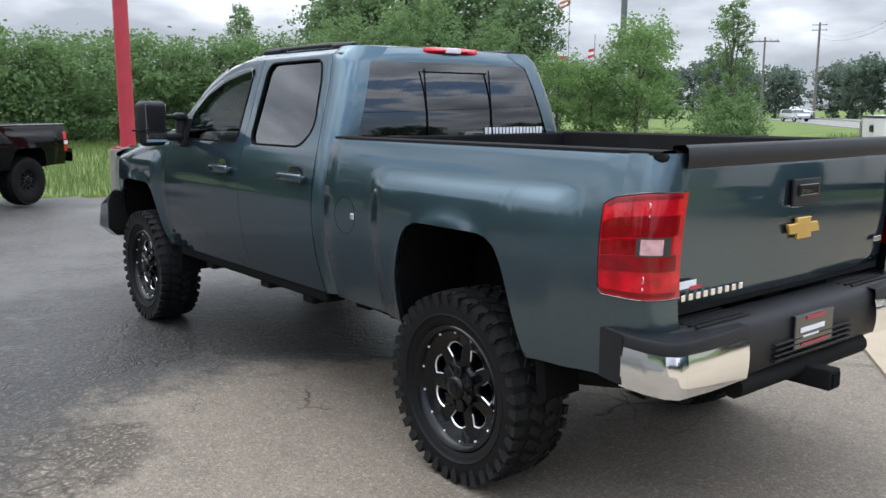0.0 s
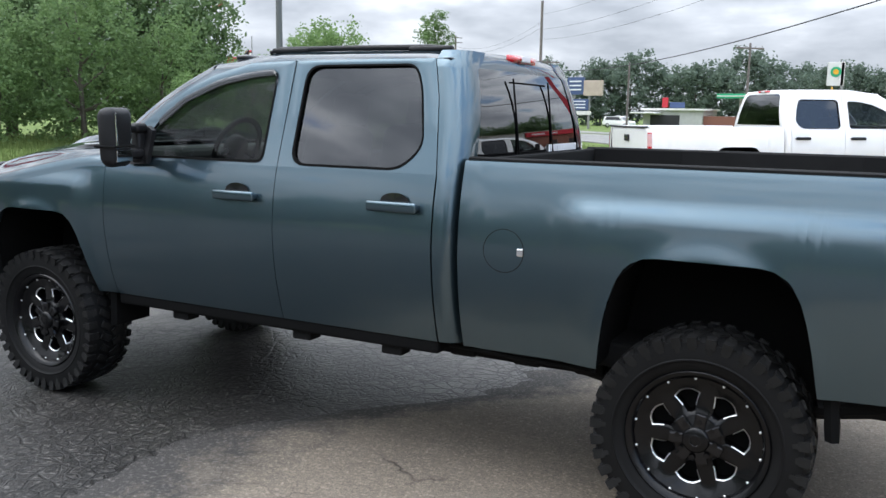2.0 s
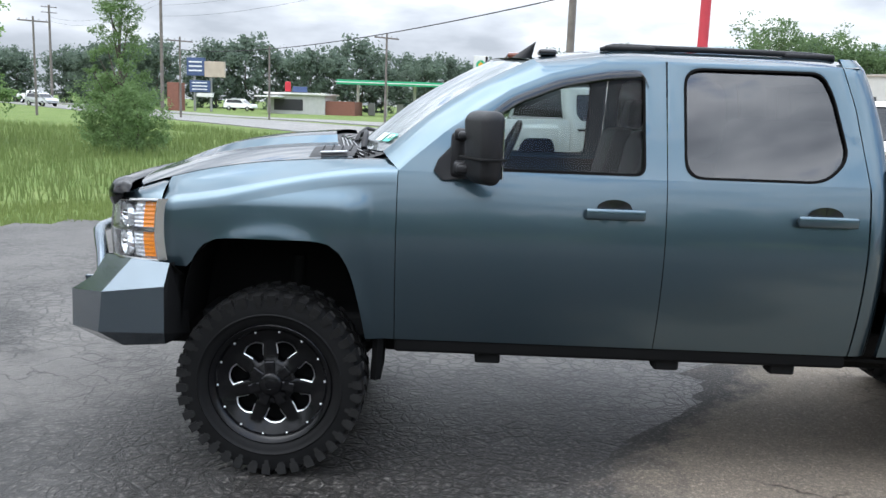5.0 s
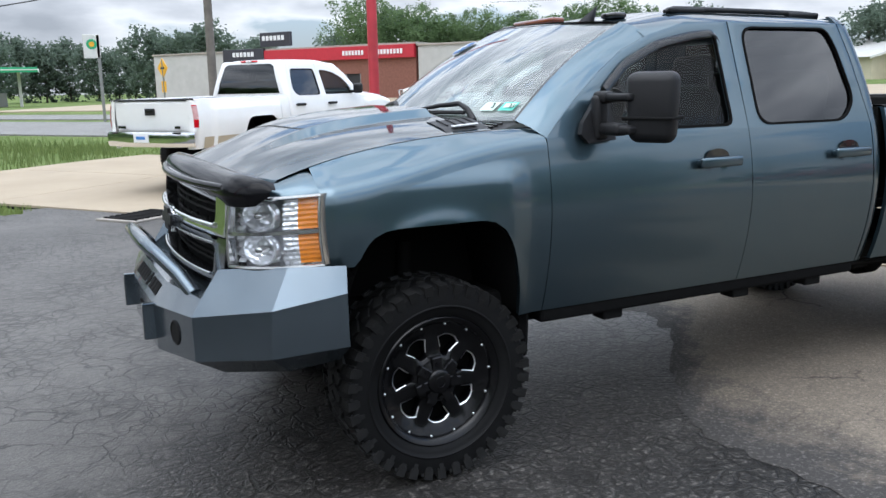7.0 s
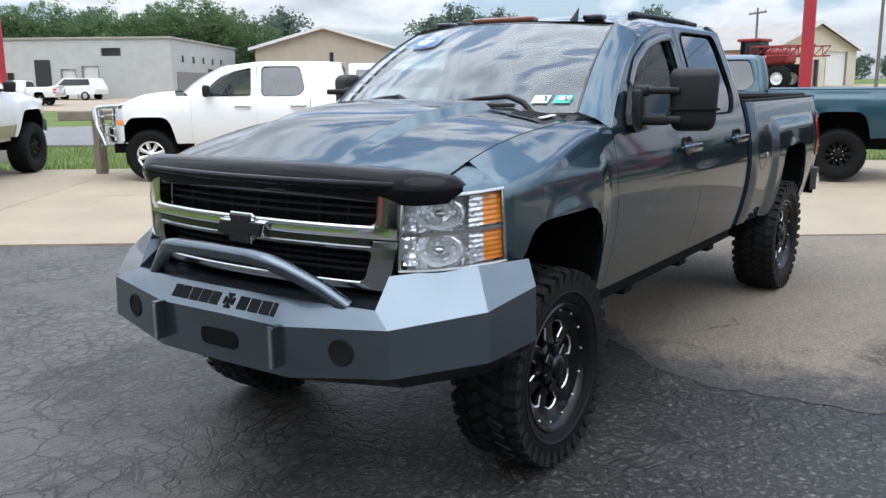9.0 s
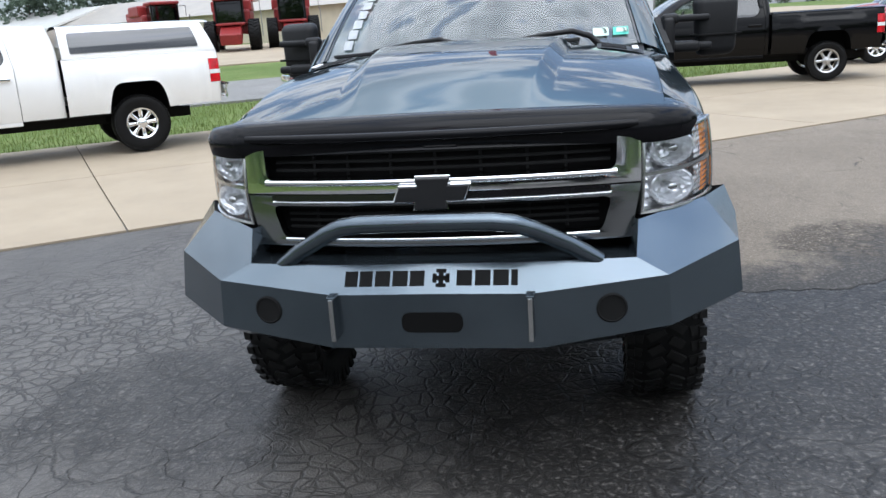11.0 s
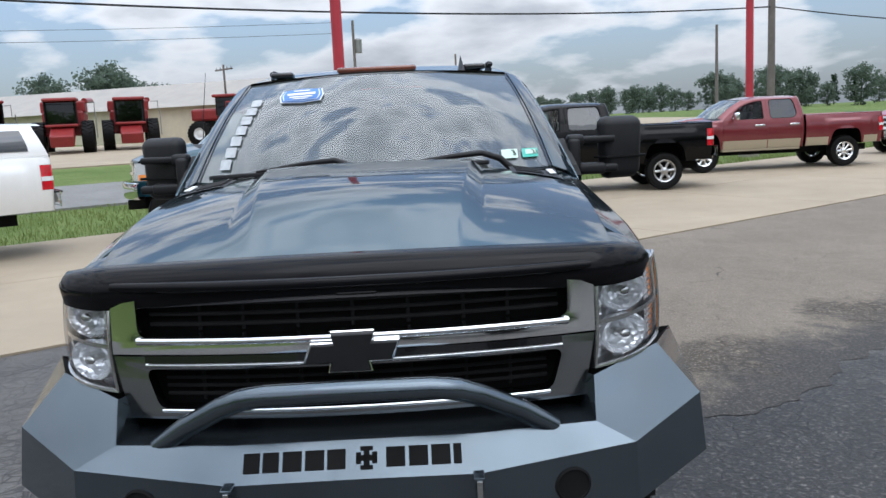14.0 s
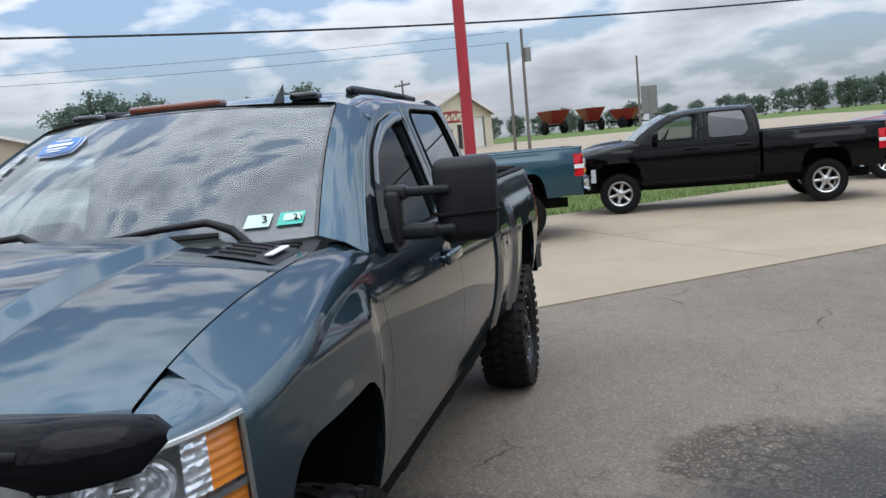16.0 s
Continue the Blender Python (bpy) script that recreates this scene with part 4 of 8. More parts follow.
        for win, d in ((front_win, door), (rear_win, rdoor)):
            c = (sum(p[0] for p in win) / len(win), sum(p[1] for p in win) / len(win))
            big = [(p[0] + (p[0] - c[0]) * .010, p[1] + (p[1] - c[1]) * .016) for p in win]
            small = [(p[0] - (p[0] - c[0]) * .016, p[1] - (p[1] - c[1]) * .026) for p in win]
            link("window_seal", *ring_data(big, small, s, lambda z: up_y(z) + .004, 64, .012), LINER, d, "black rubber window seal")
        for pane in door.children[:] + rdoor.children[:]:
            if pane.name.startswith("window_glass"):
                pane.visible_shadow = False
        if detail:
            for nm, xa, xb in (("door_trim", sp + .02, df - .05), ("door_trim", dr + .03, sp - .02)):
                link(nm, *grid(steps(xa, xb, 6), steps(zb + .1, belt - .01, 6), lambda x, z: (x, s * (side_y(x, z) - .075), z)), TRIM_GREY, door if xa > sp else rdoor, "grey vinyl door lining")
        # cab corner behind the rear door
        cr = P["cab_r"]
        zs = steps(bottom(cr + .05), roof_z - .03, 30)
        v, f = [], []
        for z in zs:
            if z <= belt:
                xf, y0 = dr - .006, side_y(dr, z)
                xb = cr
            else:
                xf = lerp(dr - .003, dr + .050, (z - belt) / .35) if z < belt + .35 else lerp(dr + .050, dr + .100, min(1, (z - belt - .35) / (ztop - belt - .35)))
                y0 = up_y(min(z, ztop))
                xb = cr + .115 * ((z - belt) / (roof_z - belt)) ** 2.2
            inn = max(0, z - ztop)
            y0 -= inn * 1.3
            v.append((xf, s * (y0 - .025), z))
            for q in range(9):
                a = math.pi / 2 * q / 8
                rad = min(.10, (xf - xb) * .95)
                v.append((xf - (xf - xb - rad) * min(1, q / 3) - (rad * math.sin(max(0, (q - 3) / 5 * math.pi / 2)) if q > 3 else 0),
                          s * (y0 - (rad * (1 - math.cos((q - 3) / 5 * math.pi / 2)) if q > 3 else 0)), z))
            v.append((xb + .002, s * (y0 - .24 if z < belt + .02 or z > ztop - .02 else y0 - .165), z))
        m = 11
        f = [(i * m + j, i * m + j + 1, (i + 1) * m + j + 1, (i + 1) * m + j) for i in range(len(zs) - 1) for j in range(m - 1)]
        link("cab_corner", v, f, paint_mat, root)
        # windshield pillar
        inner = [(lerp(P["ws_b"] - .20, roof_edge_x(.66), t) + .02 * math.sin(math.pi * t), lerp(.785, .655, t), lerp(belt + .074, roof_z - .080, t) + .03 * math.sin(math.pi * t)) for t in steps(0, 1, 14)]
        chain = [(x, up_y(z) - .004, z) for x, z in slope]
        outer, total = [], len(chain) - 1
        cl = [0]
        for p, q in zip(chain, chain[1:]):
            cl.append(cl[-1] + math.dist(p, q))
        stop = next((cl[i] for i, p in enumerate(chain) if p[0] < roof_edge_x(.74)), cl[-1])
        for t in steps(0, 1, 14):
            d = t * stop
            i = max(k for k in range(total) if cl[k] <= d + 1e-9)
            w = (d - cl[i]) / (cl[i + 1] - cl[i])
            outer.append(tuple(lerp(a, b_, w) for a, b_ in zip(chain[i], chain[i + 1])))
        v, f = [], []
        for p, q in zip(inner, outer):
            mid = [lerp(a, b_, .5) for a, b_ in zip(p, q)]
            v += [(p[0] - .01, s * p[1], p[2] - .012), (p[0] + .006, s * (p[1] + .006), p[2] + .004), (mid[0] + .014, s * (mid[1] + .012), mid[2] + .012), (q[0], s * q[1], q[2]), (q[0], s * (q[1] - .03), q[2] - .01)]
        f = [(i * 5 + j, i * 5 + j + 1, i * 5 + j + 6, i * 5 + j + 5) for i in range(14) for j in range(4)]
        link("windshield_pillar", v, f, paint_mat, root)
        # bed side
        def bed_roll(x, y, z):
            return [(x, y - .006, z + .014), (x, y - .022, z + .02), (x, y - .05, z + .02)]
        v, f = low_panel(xs_between(P["bed1"] + .0, P["bed0"]), lambda x: P["bed_top"], s, roll=bed_roll)
        side = link("bed_side", v, f, paint_mat, root)
        # rear corner carrying the lamp: top, bottom pieces and the wrapped lamp
        def corner(z0, z1, mat, nm, par, lab="", puff=0.0, n=8, nz=6, span=None):
            yy = side_y(P["bed1"], belt - .2)
            v, f = [], []
            for z in steps(z0, z1, nz):
                y1 = side_y(P["bed1"], z)
                for q in range(n + 1):
                    a = math.pi / 2 * (lerp(*span, q / n) if span else q / n)
                    rx, ry = (P["bed1"] - P["gate"]), .155
                    e = .62
                    v.append((P["bed1"] - rx * math.sin(a) ** e - puff * math.sin(a), s * (y1 - ry + ry * math.cos(a) ** e + puff * math.cos(a)), z))
            k = n + 1
            f = [(i * k + j, i * k + j + 1, (i + 1) * k + j + 1, (i + 1) * k + j) for i in range(nz) for j in range(n)]
            return link(nm, v, f, mat, par, lab)
        lz0, lz1 = belt - .425, belt - .060
        corner(zb + (.235 if detail else .03), lz0, paint_mat, "rear_corner", root)
        corner(lz1 - (.05 if detail else 0), P["bed_top"] + .018, paint_mat, "rear_corner", root)
        if detail:
            def tail(a, b_, off=.008):
                """The lamp's skin: a from its side edge round to the tailgate, b from bottom to top."""
                z = lerp(lz0 - .006 + .020 * max(0, 1 - a / .12) ** 2, lz1 + .002 - .050 * max(0, 1 - a / .55) ** 1.8, b_)
                if a < .26:
                    x = lerp(P["bed1"] + .062, P["bed1"], a / .26)
                    return (x, s * (side_y(x, z) + off * min(1, a * 12 + .4)), z)
                g = math.pi / 2 * min(1.0, (a - .26) / .74)
                return (P["bed1"] - .16 * math.sin(g) ** .62 - off * math.sin(g), s * (side_y(P["bed1"], z) - .155 + .155 * max(0.0, math.cos(g)) ** .62 + off * math.cos(g)), z)
            acols = [0, .02, .05, .09, .15, .26, .32, .40, .50, .60, .70, .80, .88, .94, .98, 1]
            lamp = link("tail_lamp", *grid(acols, steps(0, 1, 10), tail), RED_LENS, root, "red tail lamp with a clear reversing window")
            for b0_, b1_, a0_, a1_ in ((.60, .79, .04, .97), (.27, .42, .04, .97), (.43, .58, .04, .44), (.03, .07, .04, .97), (.94, .975, .08, .97)):
                link("lamp_band", *grid(steps(a0_, a1_, 12), steps(b0_, b1_, 3), lambda a, q: tail(a, q, .0105)), RED_DEEP, lamp, "deep red lens band")
            link("reversing_lens", *grid(steps(.50, .80, 8), steps(.43, .575, 3), lambda a, q: tail(a, q, .0115)), ROSE_LENS, lamp, "clear reversing lens")
            link("reversing_lens_frame", *grid(steps(.45, .90, 8), steps(.415, .59, 3), lambda a, q: tail(a, q, .0108)), TRIM_GREY, lamp)
            # pale discs paint bright highlights onto the unlit lens
            for q in (.88, .20):
                c_ = tail(.56, q, .012)
                for dz, r_ in ((0, .013), (-.034, .006)):
                    d_ = link("bulb_glint", *lathe_data([(0, 0), (0, r_), (-.004, r_)], 14), ROSE_LENS, lamp)
                    d_.matrix_basis = Matrix.Translation((c_[0], c_[1], c_[2] + dz)) @ Matrix.Rotation(s * math.pi * .80, 4, "Z")
            tube("lamp_gasket", [tail(0, q, .009) for q in steps(0, 1, 8)], .003, GLOSS_BLACK, lamp, 5)
            tube("lamp_gasket", [tail(a, 0, .009) for a in steps(0, 1, 14)], .003, GLOSS_BLACK, lamp, 5)
            tube("lamp_gasket", [tail(a, 1, .009) for a in steps(0, 1, 14)], .003, GLOSS_BLACK, lamp, 5)
            block("bed_corner", (P["bed1"] - .060, s * (side_y(P["bed1"], 1.45) - .095), P["bed_top"] + .004), (.16, .13, .030), DARK, root, .012)
        else:
            slim = P.get("slim_lamp")
            if slim:
                corner(lz0, lz1, paint_mat, "rear_corner", root)
            lamp = corner(lz0 + .004, lz1 - .004, RED_LENS, "tail_lamp", root, "red tail lamp with a clear reversing window", .010 if slim else .008, span=slim)
        if not detail:
            corner(lz0 + .13, lz1 - .02 if slim else lz0 + .195, ROSE_LENS if slim else STICKER_WHITE, "reversing_lens", lamp, "clear reversing lens", .013, span=slim)
        # bed rail cap
        link("rail_cap", *add(*grid(steps(P["gate"] + .03, P["bed0"] - .01, 12), [0, 1, 2, 3, 4, 5], lambda x, q: (x, s * (side_y(max(x, P["bed1"]), P["bed_top"]) - (.012, .014, .04, .085, .10, .10)[int(q)]), P["bed_top"] + ((.012, .026, .030, .030, .02, -.02) if detail else (.012, .036, .046, .046, .03, -.02))[int(q)])), [], []), DARK if detail else paint_mat, root, "black plastic bed rail cap" if detail else "")
        # inner bed wall
        link("bed_wall", *grid([P["gate"] + .04, -hw - .031, -hw - .029, 0, hw + .029, hw + .031, P["bed0"] - .02], [0, 1], lambda x, q: (x, s * (side_y(0.2, P["bed_top"]) - .11 - .05 * (1 - q)), lerp(P["arch_r"] + .05 if abs(x) < hw + .03 else zb + .3, P["bed_top"] + .02, q))), DARK, root)
        # wheel arches
        for cx, top in ((0, P["arch_r"]), (wb, P["arch_f"])):
            xs = [cx + hw * d for d in (-1, -.998, -.985, -.96, -.92, -.86, -.75, -.55, -.3, 0, .3, .55, .75, .86, .92, .96, .985, .998, 1)]
            v, f = [], []
            for x in xs:
                z = max(arch_z(x, cx, top, zb - .02), zb - .02)
                v += [(x, s * (side_y(x, z) - .012), z + .002), (x, s * (side_y(x, z) - .03), z + .03), (x, s * .48, z + .04)]
            f = [(i * 3 + j, i * 3 + j + 1, i * 3 + j + 4, i * 3 + j + 3) for i in range(len(xs) - 1) for j in range(2)]
            o = len(v)
            v += [(cx - hw, s * .48, zb - .15), (cx + hw, s * .48, zb - .15), (cx + hw, s * .48, top + .06), (cx - hw, s * .48, top + .06)]
            f.append((o, o + 1, o + 2, o + 3))
            link("wheel_well", v, f, LINER, root, smooth=False)
        # sill under the doors
        block("rocker", ((dr + df) / 2, s * (side_y(2, zb) - .075), zb - .03), (df - dr, .14, .07), LINER if detail else (low_mat or paint_mat), root, .015)
        # lower body colour
        if low_mat:
            for nm, a, b_ in (("lower_panel", dr + .01, sp - .01), ("lower_panel", sp + .01, df - .01), ("lower_panel", hw + .02, P["bed0"] - .01), ("lower_panel", P["bed1"] + .02, -hw - .02), ("lower_panel", df + .01, wb - hw - .02)):
                xs = steps(a, b_, 6)
                link(nm, *grid(xs, steps(0, 1, 5), lambda x, q: (x, s * (side_y(x, lerp(bottom(x), zb + .22, q)) + .006), lerp(bottom(x), zb + .22, q))), low_mat, root, "tan lower body panel")
        # wheels
        for cx in (0, wb):
            key = P["wheel_key"]
            m = pose(cx, s * (P["face"] - P["tw"] / 2), P["R"], 0, 0, 0 if s > 0 else 180)
            add_wheel(root, key, m @ Matrix.Rotation(radians(17 if cx else 4), 4, "Y"))
        # door handles
        for hx, d in ((sp + .095, door), (dr + .06, rdoor)):
            hz = belt - .155
            hy = side_y(hx + .12, hz)
            b = bmesh.new()
            cube(b, (hx + .14, s * (hy + .034), hz), (.270, .026, .050), .016, seg=3)
            cube(b, (hx + .02, s * (hy + .016), hz), (.03, .035, .03), .006)
            cube(b, (hx + .255, s * (hy + .016), hz), (.03, .035, .03), .006)
            part("door_handle", b, P.get("handle_mat", paint_mat), d, "", True)
            if detail:
                # shade in the cup's upper half is a black sheet; body paint below
                link("handle_cup", *grid(steps(-1, 1, 12), steps(0, 1, 4), lambda a, r: (hx + .14 + .085 * r * a * 1.0, s * (hy + .0045 - .002 * r), hz + .012 + .052 * r * math.sqrt(max(0, 1 - a * a)))), GLOSS_BLACK, d, "dark recessed handle cup")
                link("handle_cup", *grid(steps(-1, 1, 12), steps(.3, 1, 4), lambda a, r: (hx + .14 + .078 * r * a, s * (hy + .001 + .006 * r), hz - .008 - .046 * r * math.sqrt(max(0, 1 - a * a)))), paint_mat, d)
        # side mirror
        mx, mz = df - .24, belt + .128
        if detail:
            b = bmesh.new()
            ym = 1.190 if s > 0 else 1.060
            turn = Matrix.Translation((mx - .125, s * ym, mz)) @ Matrix.Rotation(s * radians(24), 4, "Z")
            # a rounded shell that narrows towards its foot
            cube(b, (0, 0, 0), (.105, .235, .305), .045, seg=5)
            for q in b.verts:
                k = 1 - .12 * ss(-q.co.z, .02, .16)
                q.co.y, q.co.x = q.co.y * k, q.co.x * k - .012 * (q.co.z / .15) ** 2
            bmesh.ops.transform(b, matrix=turn, verts=b.verts)
            mir = part("mirror_housing", b, PLASTIC, root, "large black telescoping tow mirror", True)
            b = bmesh.new()
            for z0_, z1_ in ((-.055, .125), (-.125, -.065)):
                cube(b, (-.0535, 0, (z0_ + z1_) / 2), (.004, .185, z1_ - z0_), .002)
            bmesh.ops.transform(b, matrix=turn, verts=b.verts)
            part("mirror_glass", b, CHROME, mir, "mirror glass in two panes")
            b = bmesh.new()
            cube(b, (mx - .05, s * 1.03, mz + .045), (.050, .24, .034), .012, seg=3)
            cube(b, (mx - .05, s * 1.03, mz - .095), (.062, .26, .040), .014, seg=3)
            cube(b, (mx - .045, s * .955, mz + .045), (.075, .085, .055), .020, seg=3)
            part("mirror_arm", b, PLASTIC, mir, "", True)
            b = bmesh.new()
            cube(b, (-.002, 0, -.045), (.112, .238, .012), .004)
            bmesh.ops.transform(b, matrix=turn, verts=b.verts)
            part("mirror_band", b, DARK, mir)
            # vent visor over the front window
            vis = [p for p in front_win if p[1] > belt + .20]
            link("vent_visor", *grid(range(len(vis)), (0, 1, 2), lambda i, q: (vis[int(i)][0] - .010 * q, s * (up_y(vis[int(i)][1]) + (.008, .020, .018)[int(q)]), vis[int(i)][1] + .010 - .020 * q)), VISOR, door, "smoked window vent visor")
            sail = [(df - .16, belt + .012), (df - .18, belt + .06), (df - .30, belt + .185), (df - .35, belt + .16), (df - .35, belt - .02), (df - .20, belt - .03)]
            b = bmesh.new()
            fc = b.faces.new([b.verts.new((x, s * (up_y(max(z, belt)) + .012), z)) for x, z in sail])
            r = bmesh.ops.extrude_face_region(b, geom=[fc])
            bmesh.ops.translate(b, vec=(0, s * .03, 0), verts=[q for q in r["geom"] if isinstance(q, bmesh.types.BMVert)])
            bmesh.ops.recalc_face_normals(b, faces=b.faces)
            part("mirror_base", b, PLASTIC, mir)
            b = bmesh.new()
            cube(b, (mx - .03, s * .945, mz - .045), (.07, .06, .20), .02, seg=3)
            cube(b, (mx - .045, s * 1.02, mz - .095), (.075, .16, .055), .018, seg=3)
            part("mirror_pivot", b, PLASTIC, mir, "", True)
        else:
            b = bmesh.new()
            cube(b, (mx - .06, s * 1.11, mz - .02), (.11, .2, .2), .045, seg=3)
            cube(b, (mx - .04, s * .97, mz - .08), (.07, .16, .05), .015)
            part("side_mirror", b, P.get("mirror_mat", PLASTIC), root, "", True)

    # roof
    def roof_pt(t, v):
        y = v * up_y(ztop)
        xf, xr = roof_edge_x(y), P["cab_r"] + .115 + .03 * v * v
        x = lerp(xr, xf, t)
        edge = ztop
        for (xa, za), (xb, zb_) in zip(slope, slope[1:]):
            if xb <= x <= xa:
                edge = lerp(za, zb_, (xa - x) / (xa - xb))
        crown = .052 * ss(1 - t, 0, .34) - .018 * ss(.10 - t, 0, .10) + .012 * math.sin(math.pi * t)
        top = roof_z - .058 + crown - .016 * abs(v) ** 2.4
        return (x, v * up_y(edge), lerp(top, edge, abs(v) ** lerp(7, 13, ss(t, .5, 1))))
    link("roof", *grid([0, .02, .05, .1, .2, .3, .4, .5, .6, .7, .76, .82, .86, .90, .93, .96, .98, 1], [math.copysign(1 - (1 - abs(q)) ** 1.7, q) for q in steps(-1, 1, 40)], roof_pt), paint_mat, root)
    # windshield
    def shield(t, v):
        yb, yt = .785 * v, .655 * v
        x = lerp(P["ws_b"] - .20 * abs(v) ** 2.2, roof_edge_x(yt) + .004, t)
        z = lerp(belt + .076, roof_z - .060 - .022 * v * v, t) + .03 * math.sin(math.pi * t)
        return (x + .02 * math.sin(math.pi * t), lerp(yb, yt, t), z)
    ws = link("windshield", *grid(steps(0, 1, 10), steps(-1, 1, 16), shield), SHIELD_GLASS, root, "clear laminated windshield")
    ws.visible_shadow = False
    band = link("windshield_band", *grid(steps(.985, 1.03, 2), steps(-1, 1, 16), lambda t, v: tuple(Vector(shield(min(t, 1), v)) + Vector((-.002, 0, .003 + max(0, t - 1) * .2)))), GLOSS_BLACK, ws)
    for s in (1, -1):
        link("windshield_trim", *grid(steps(0, 1, 10), (0, 1), lambda t, q: tuple(Vector(shield(t, s * (1.0 - .012 * q))) + Vector((.003, 0, .003)))), GLOSS_BLACK, ws)
    # cowl with slots
    cowl = link("cowl", *grid(steps(-1, 1, 16), steps(0, 1, 3), lambda v, t: (lerp(P["ws_b"] - .20 * abs(v) ** 2.2 - .01, P["ws_b"] + .115 - .17 * abs(v) ** 2.2, t), .80 * v, lerp(belt + .070, hood_z(P["ws_b"] + .1, .8 * v) - .022, t))), PLASTIC, root, "black plastic cowl under the windshield")
    # hood
    def hood(t, v):
        y = (.8125 if detail else .808) * v
        xr, xf = P["ws_b"] + .11 - .17 * abs(v) ** 2.2, P["hood_f"] - .16 * abs(v) ** 2.4
        x = lerp(xr, xf, t)
        return (x, y, hood_z(x, y))
    def hood_pt(t, w):
        """Columns follow the creases of the raised middle: its top ends at w = .5, its foot at w = .6."""
        a, v = abs(w), abs(w)
        for _ in range(3):
            inner, outer = (q / .8125 for q in dome_edges(hood(t, v)[0]))
            v = lerp(0, inner, a / .5) if a < .5 else (lerp(inner, outer, (a - .5) / .1) if a < .6 else lerp(outer, 1, (a - .6) / .4))
        return hood(t, math.copysign(v, w))
    half = [0, .1, .2, .3, .4, .46, .49, .5, .51, .55, .59, .6, .61, .64, .7, .77, .84, .90, .95, .98, 1]
    hood_ob = link("hood", *grid(steps(0, 1, 36), [-q for q in half[:0:-1]] + half, hood_pt), paint_mat, root)
    link("hood_lip", *grid([0, .3, 1], steps(-1, 1, 24), lambda t, v: tuple(Vector(hood(1, v)) + Vector((.012 * (t > .2), 0, -.085 * t)))), paint_mat, hood_ob)
    # cab rear wall with its window
    cr = P["cab_r"]
    def back(y, z):
        return (cr + .115 * (max(0, z - belt) / (roof_z - belt)) ** 2.2 + .012 * (y / .7) ** 2, y, z)
    hb, ht = side_y(dr, belt) - .165, up_y(ztop) - .155
    zc0, zc1 = belt + .065, ztop - (.038 if detail else .015)
    n = 14
    rw = link("rear_window", *grid(steps(0, 1, 8), steps(-1, 1, n), lambda t, v: tuple(Vector(back(v * lerp(hb, ht, t), lerp(zc0, zc1, t))) - Vector((.003, 0, 0)))), TINT_GLASS, root, "dark tinted rear window with a sliding pane")
    link("cab_back", *grid(steps(0, 1, 6), steps(-1, 1, n), lambda t, v: back(v * (hb + .075), lerp(zb + .05, zc0, t))), paint_mat, root)
    link("cab_back_top", *grid(steps(0, 1, 6), steps(-1, 1, 24), lambda t, v: tuple(Vector(back(v * (ht + .03), zc1 - .012)).lerp(Vector(roof_pt(0, v)), t) + Vector((-.010 * math.sin(math.pi * t), 0, .012 * math.sin(math.pi * t))))), paint_mat, root)
    b = bmesh.new()
    for y in (-.25, .25):
        cube(b, (cr + .012, y, (zc0 + zc1) / 2 - .02), (.010, .006, zc1 - zc0 - .03), .002, Matrix.Rotation(.115, 4, "Y"))
    for z in (zc1 - .055,):
        cube(b, (cr + .055, 0, z), (.010, .5, .008), .002)
    if detail:
        part("slider_frame", b, LINER, rw)
    sl = link("stop_lamp", *grid(steps(-1, 1, 10), steps(0, 1, 5), lambda v, t: (cr + .095 - .028 * math.sin(math.pi * t) * (1 - v ** 4), .21 * v, roof_z - .060 + .044 * t - .006 * v * v)), RED_LENS, root, "red high-mounted stop lamp")
    block("cargo_lens", (cr + .072, 0, roof_z - .036), (.012, .12, .03), STICKER_WHITE, sl, .004, "clear cargo light lens")
    # bed floor, front wall, tailgate
    for xa, xb, wide in ((P["gate"] + .04, -hw - .03, 1.62), (-hw - .03, hw + .03, .95), (hw + .03, P["bed0"] - .04, 1.62)):
        block("bed_floor", ((xa + xb) / 2, 0, zb + .30), (xb - xa, wide, .05), DARK, root, .004)
    block("bed_front", (P["bed0"] - .035, 0, (zb + .3 + P["bed_top"]) / 2 + .01), (.05, 1.72, P["bed_top"] - zb - .28), DARK, root, .01)
    gx = P["gate"]
    gz0, gz1 = zb + .275, P["bed_top"] + .03
    gy = side_y(P["bed1"], belt - .2) - (.152 if detail else .16)
    gate = link("tailgate", *grid(steps(0, 1, 16), steps(-1, 1, 12), lambda t, v: (gx + .012 * v * v + .030 * (1 - t) - .012 * math.sin(math.pi * t) + (.03 if t in (0, 1) else 0), (gy - .006) * v, lerp(gz0, gz1, t))), paint_mat, root)
    b = bmesh.new()
    cube(b, (gx + .068, 0, (gz0 + gz1) / 2), (.05, 2 * gy - .02, gz1 - gz0 - .01), .01)
    part("tailgate_core", b, DARK, gate)
    cap_h = 1.0 if detail else .22
    link("tailgate_cap", *grid(steps(-1, 1, 14), range(7), lambda v, q: (gx + (-.010, -.014, -.017, -.014, .0, .05, .058)[q], (gy - .006) * v, gz1 + (-.064 * cap_h, -.057 * cap_h, -.025 * cap_h, .006, .018, .014, -.03)[q])), PLASTIC, gate, "black plastic tailgate spoiler cap")
    b = bmesh.new()
    cube(b, (gx - .014, 0, gz1 - .19), (.014, .22, .110), .006, seg=3)
    hb_ = part("tailgate_handle_bezel", b, PLASTIC, gate)
    block("tailgate_handle", (gx - .024, .0, gz1 - .18), (.014, .15, .05), GLOSS_BLACK, hb_, .008)
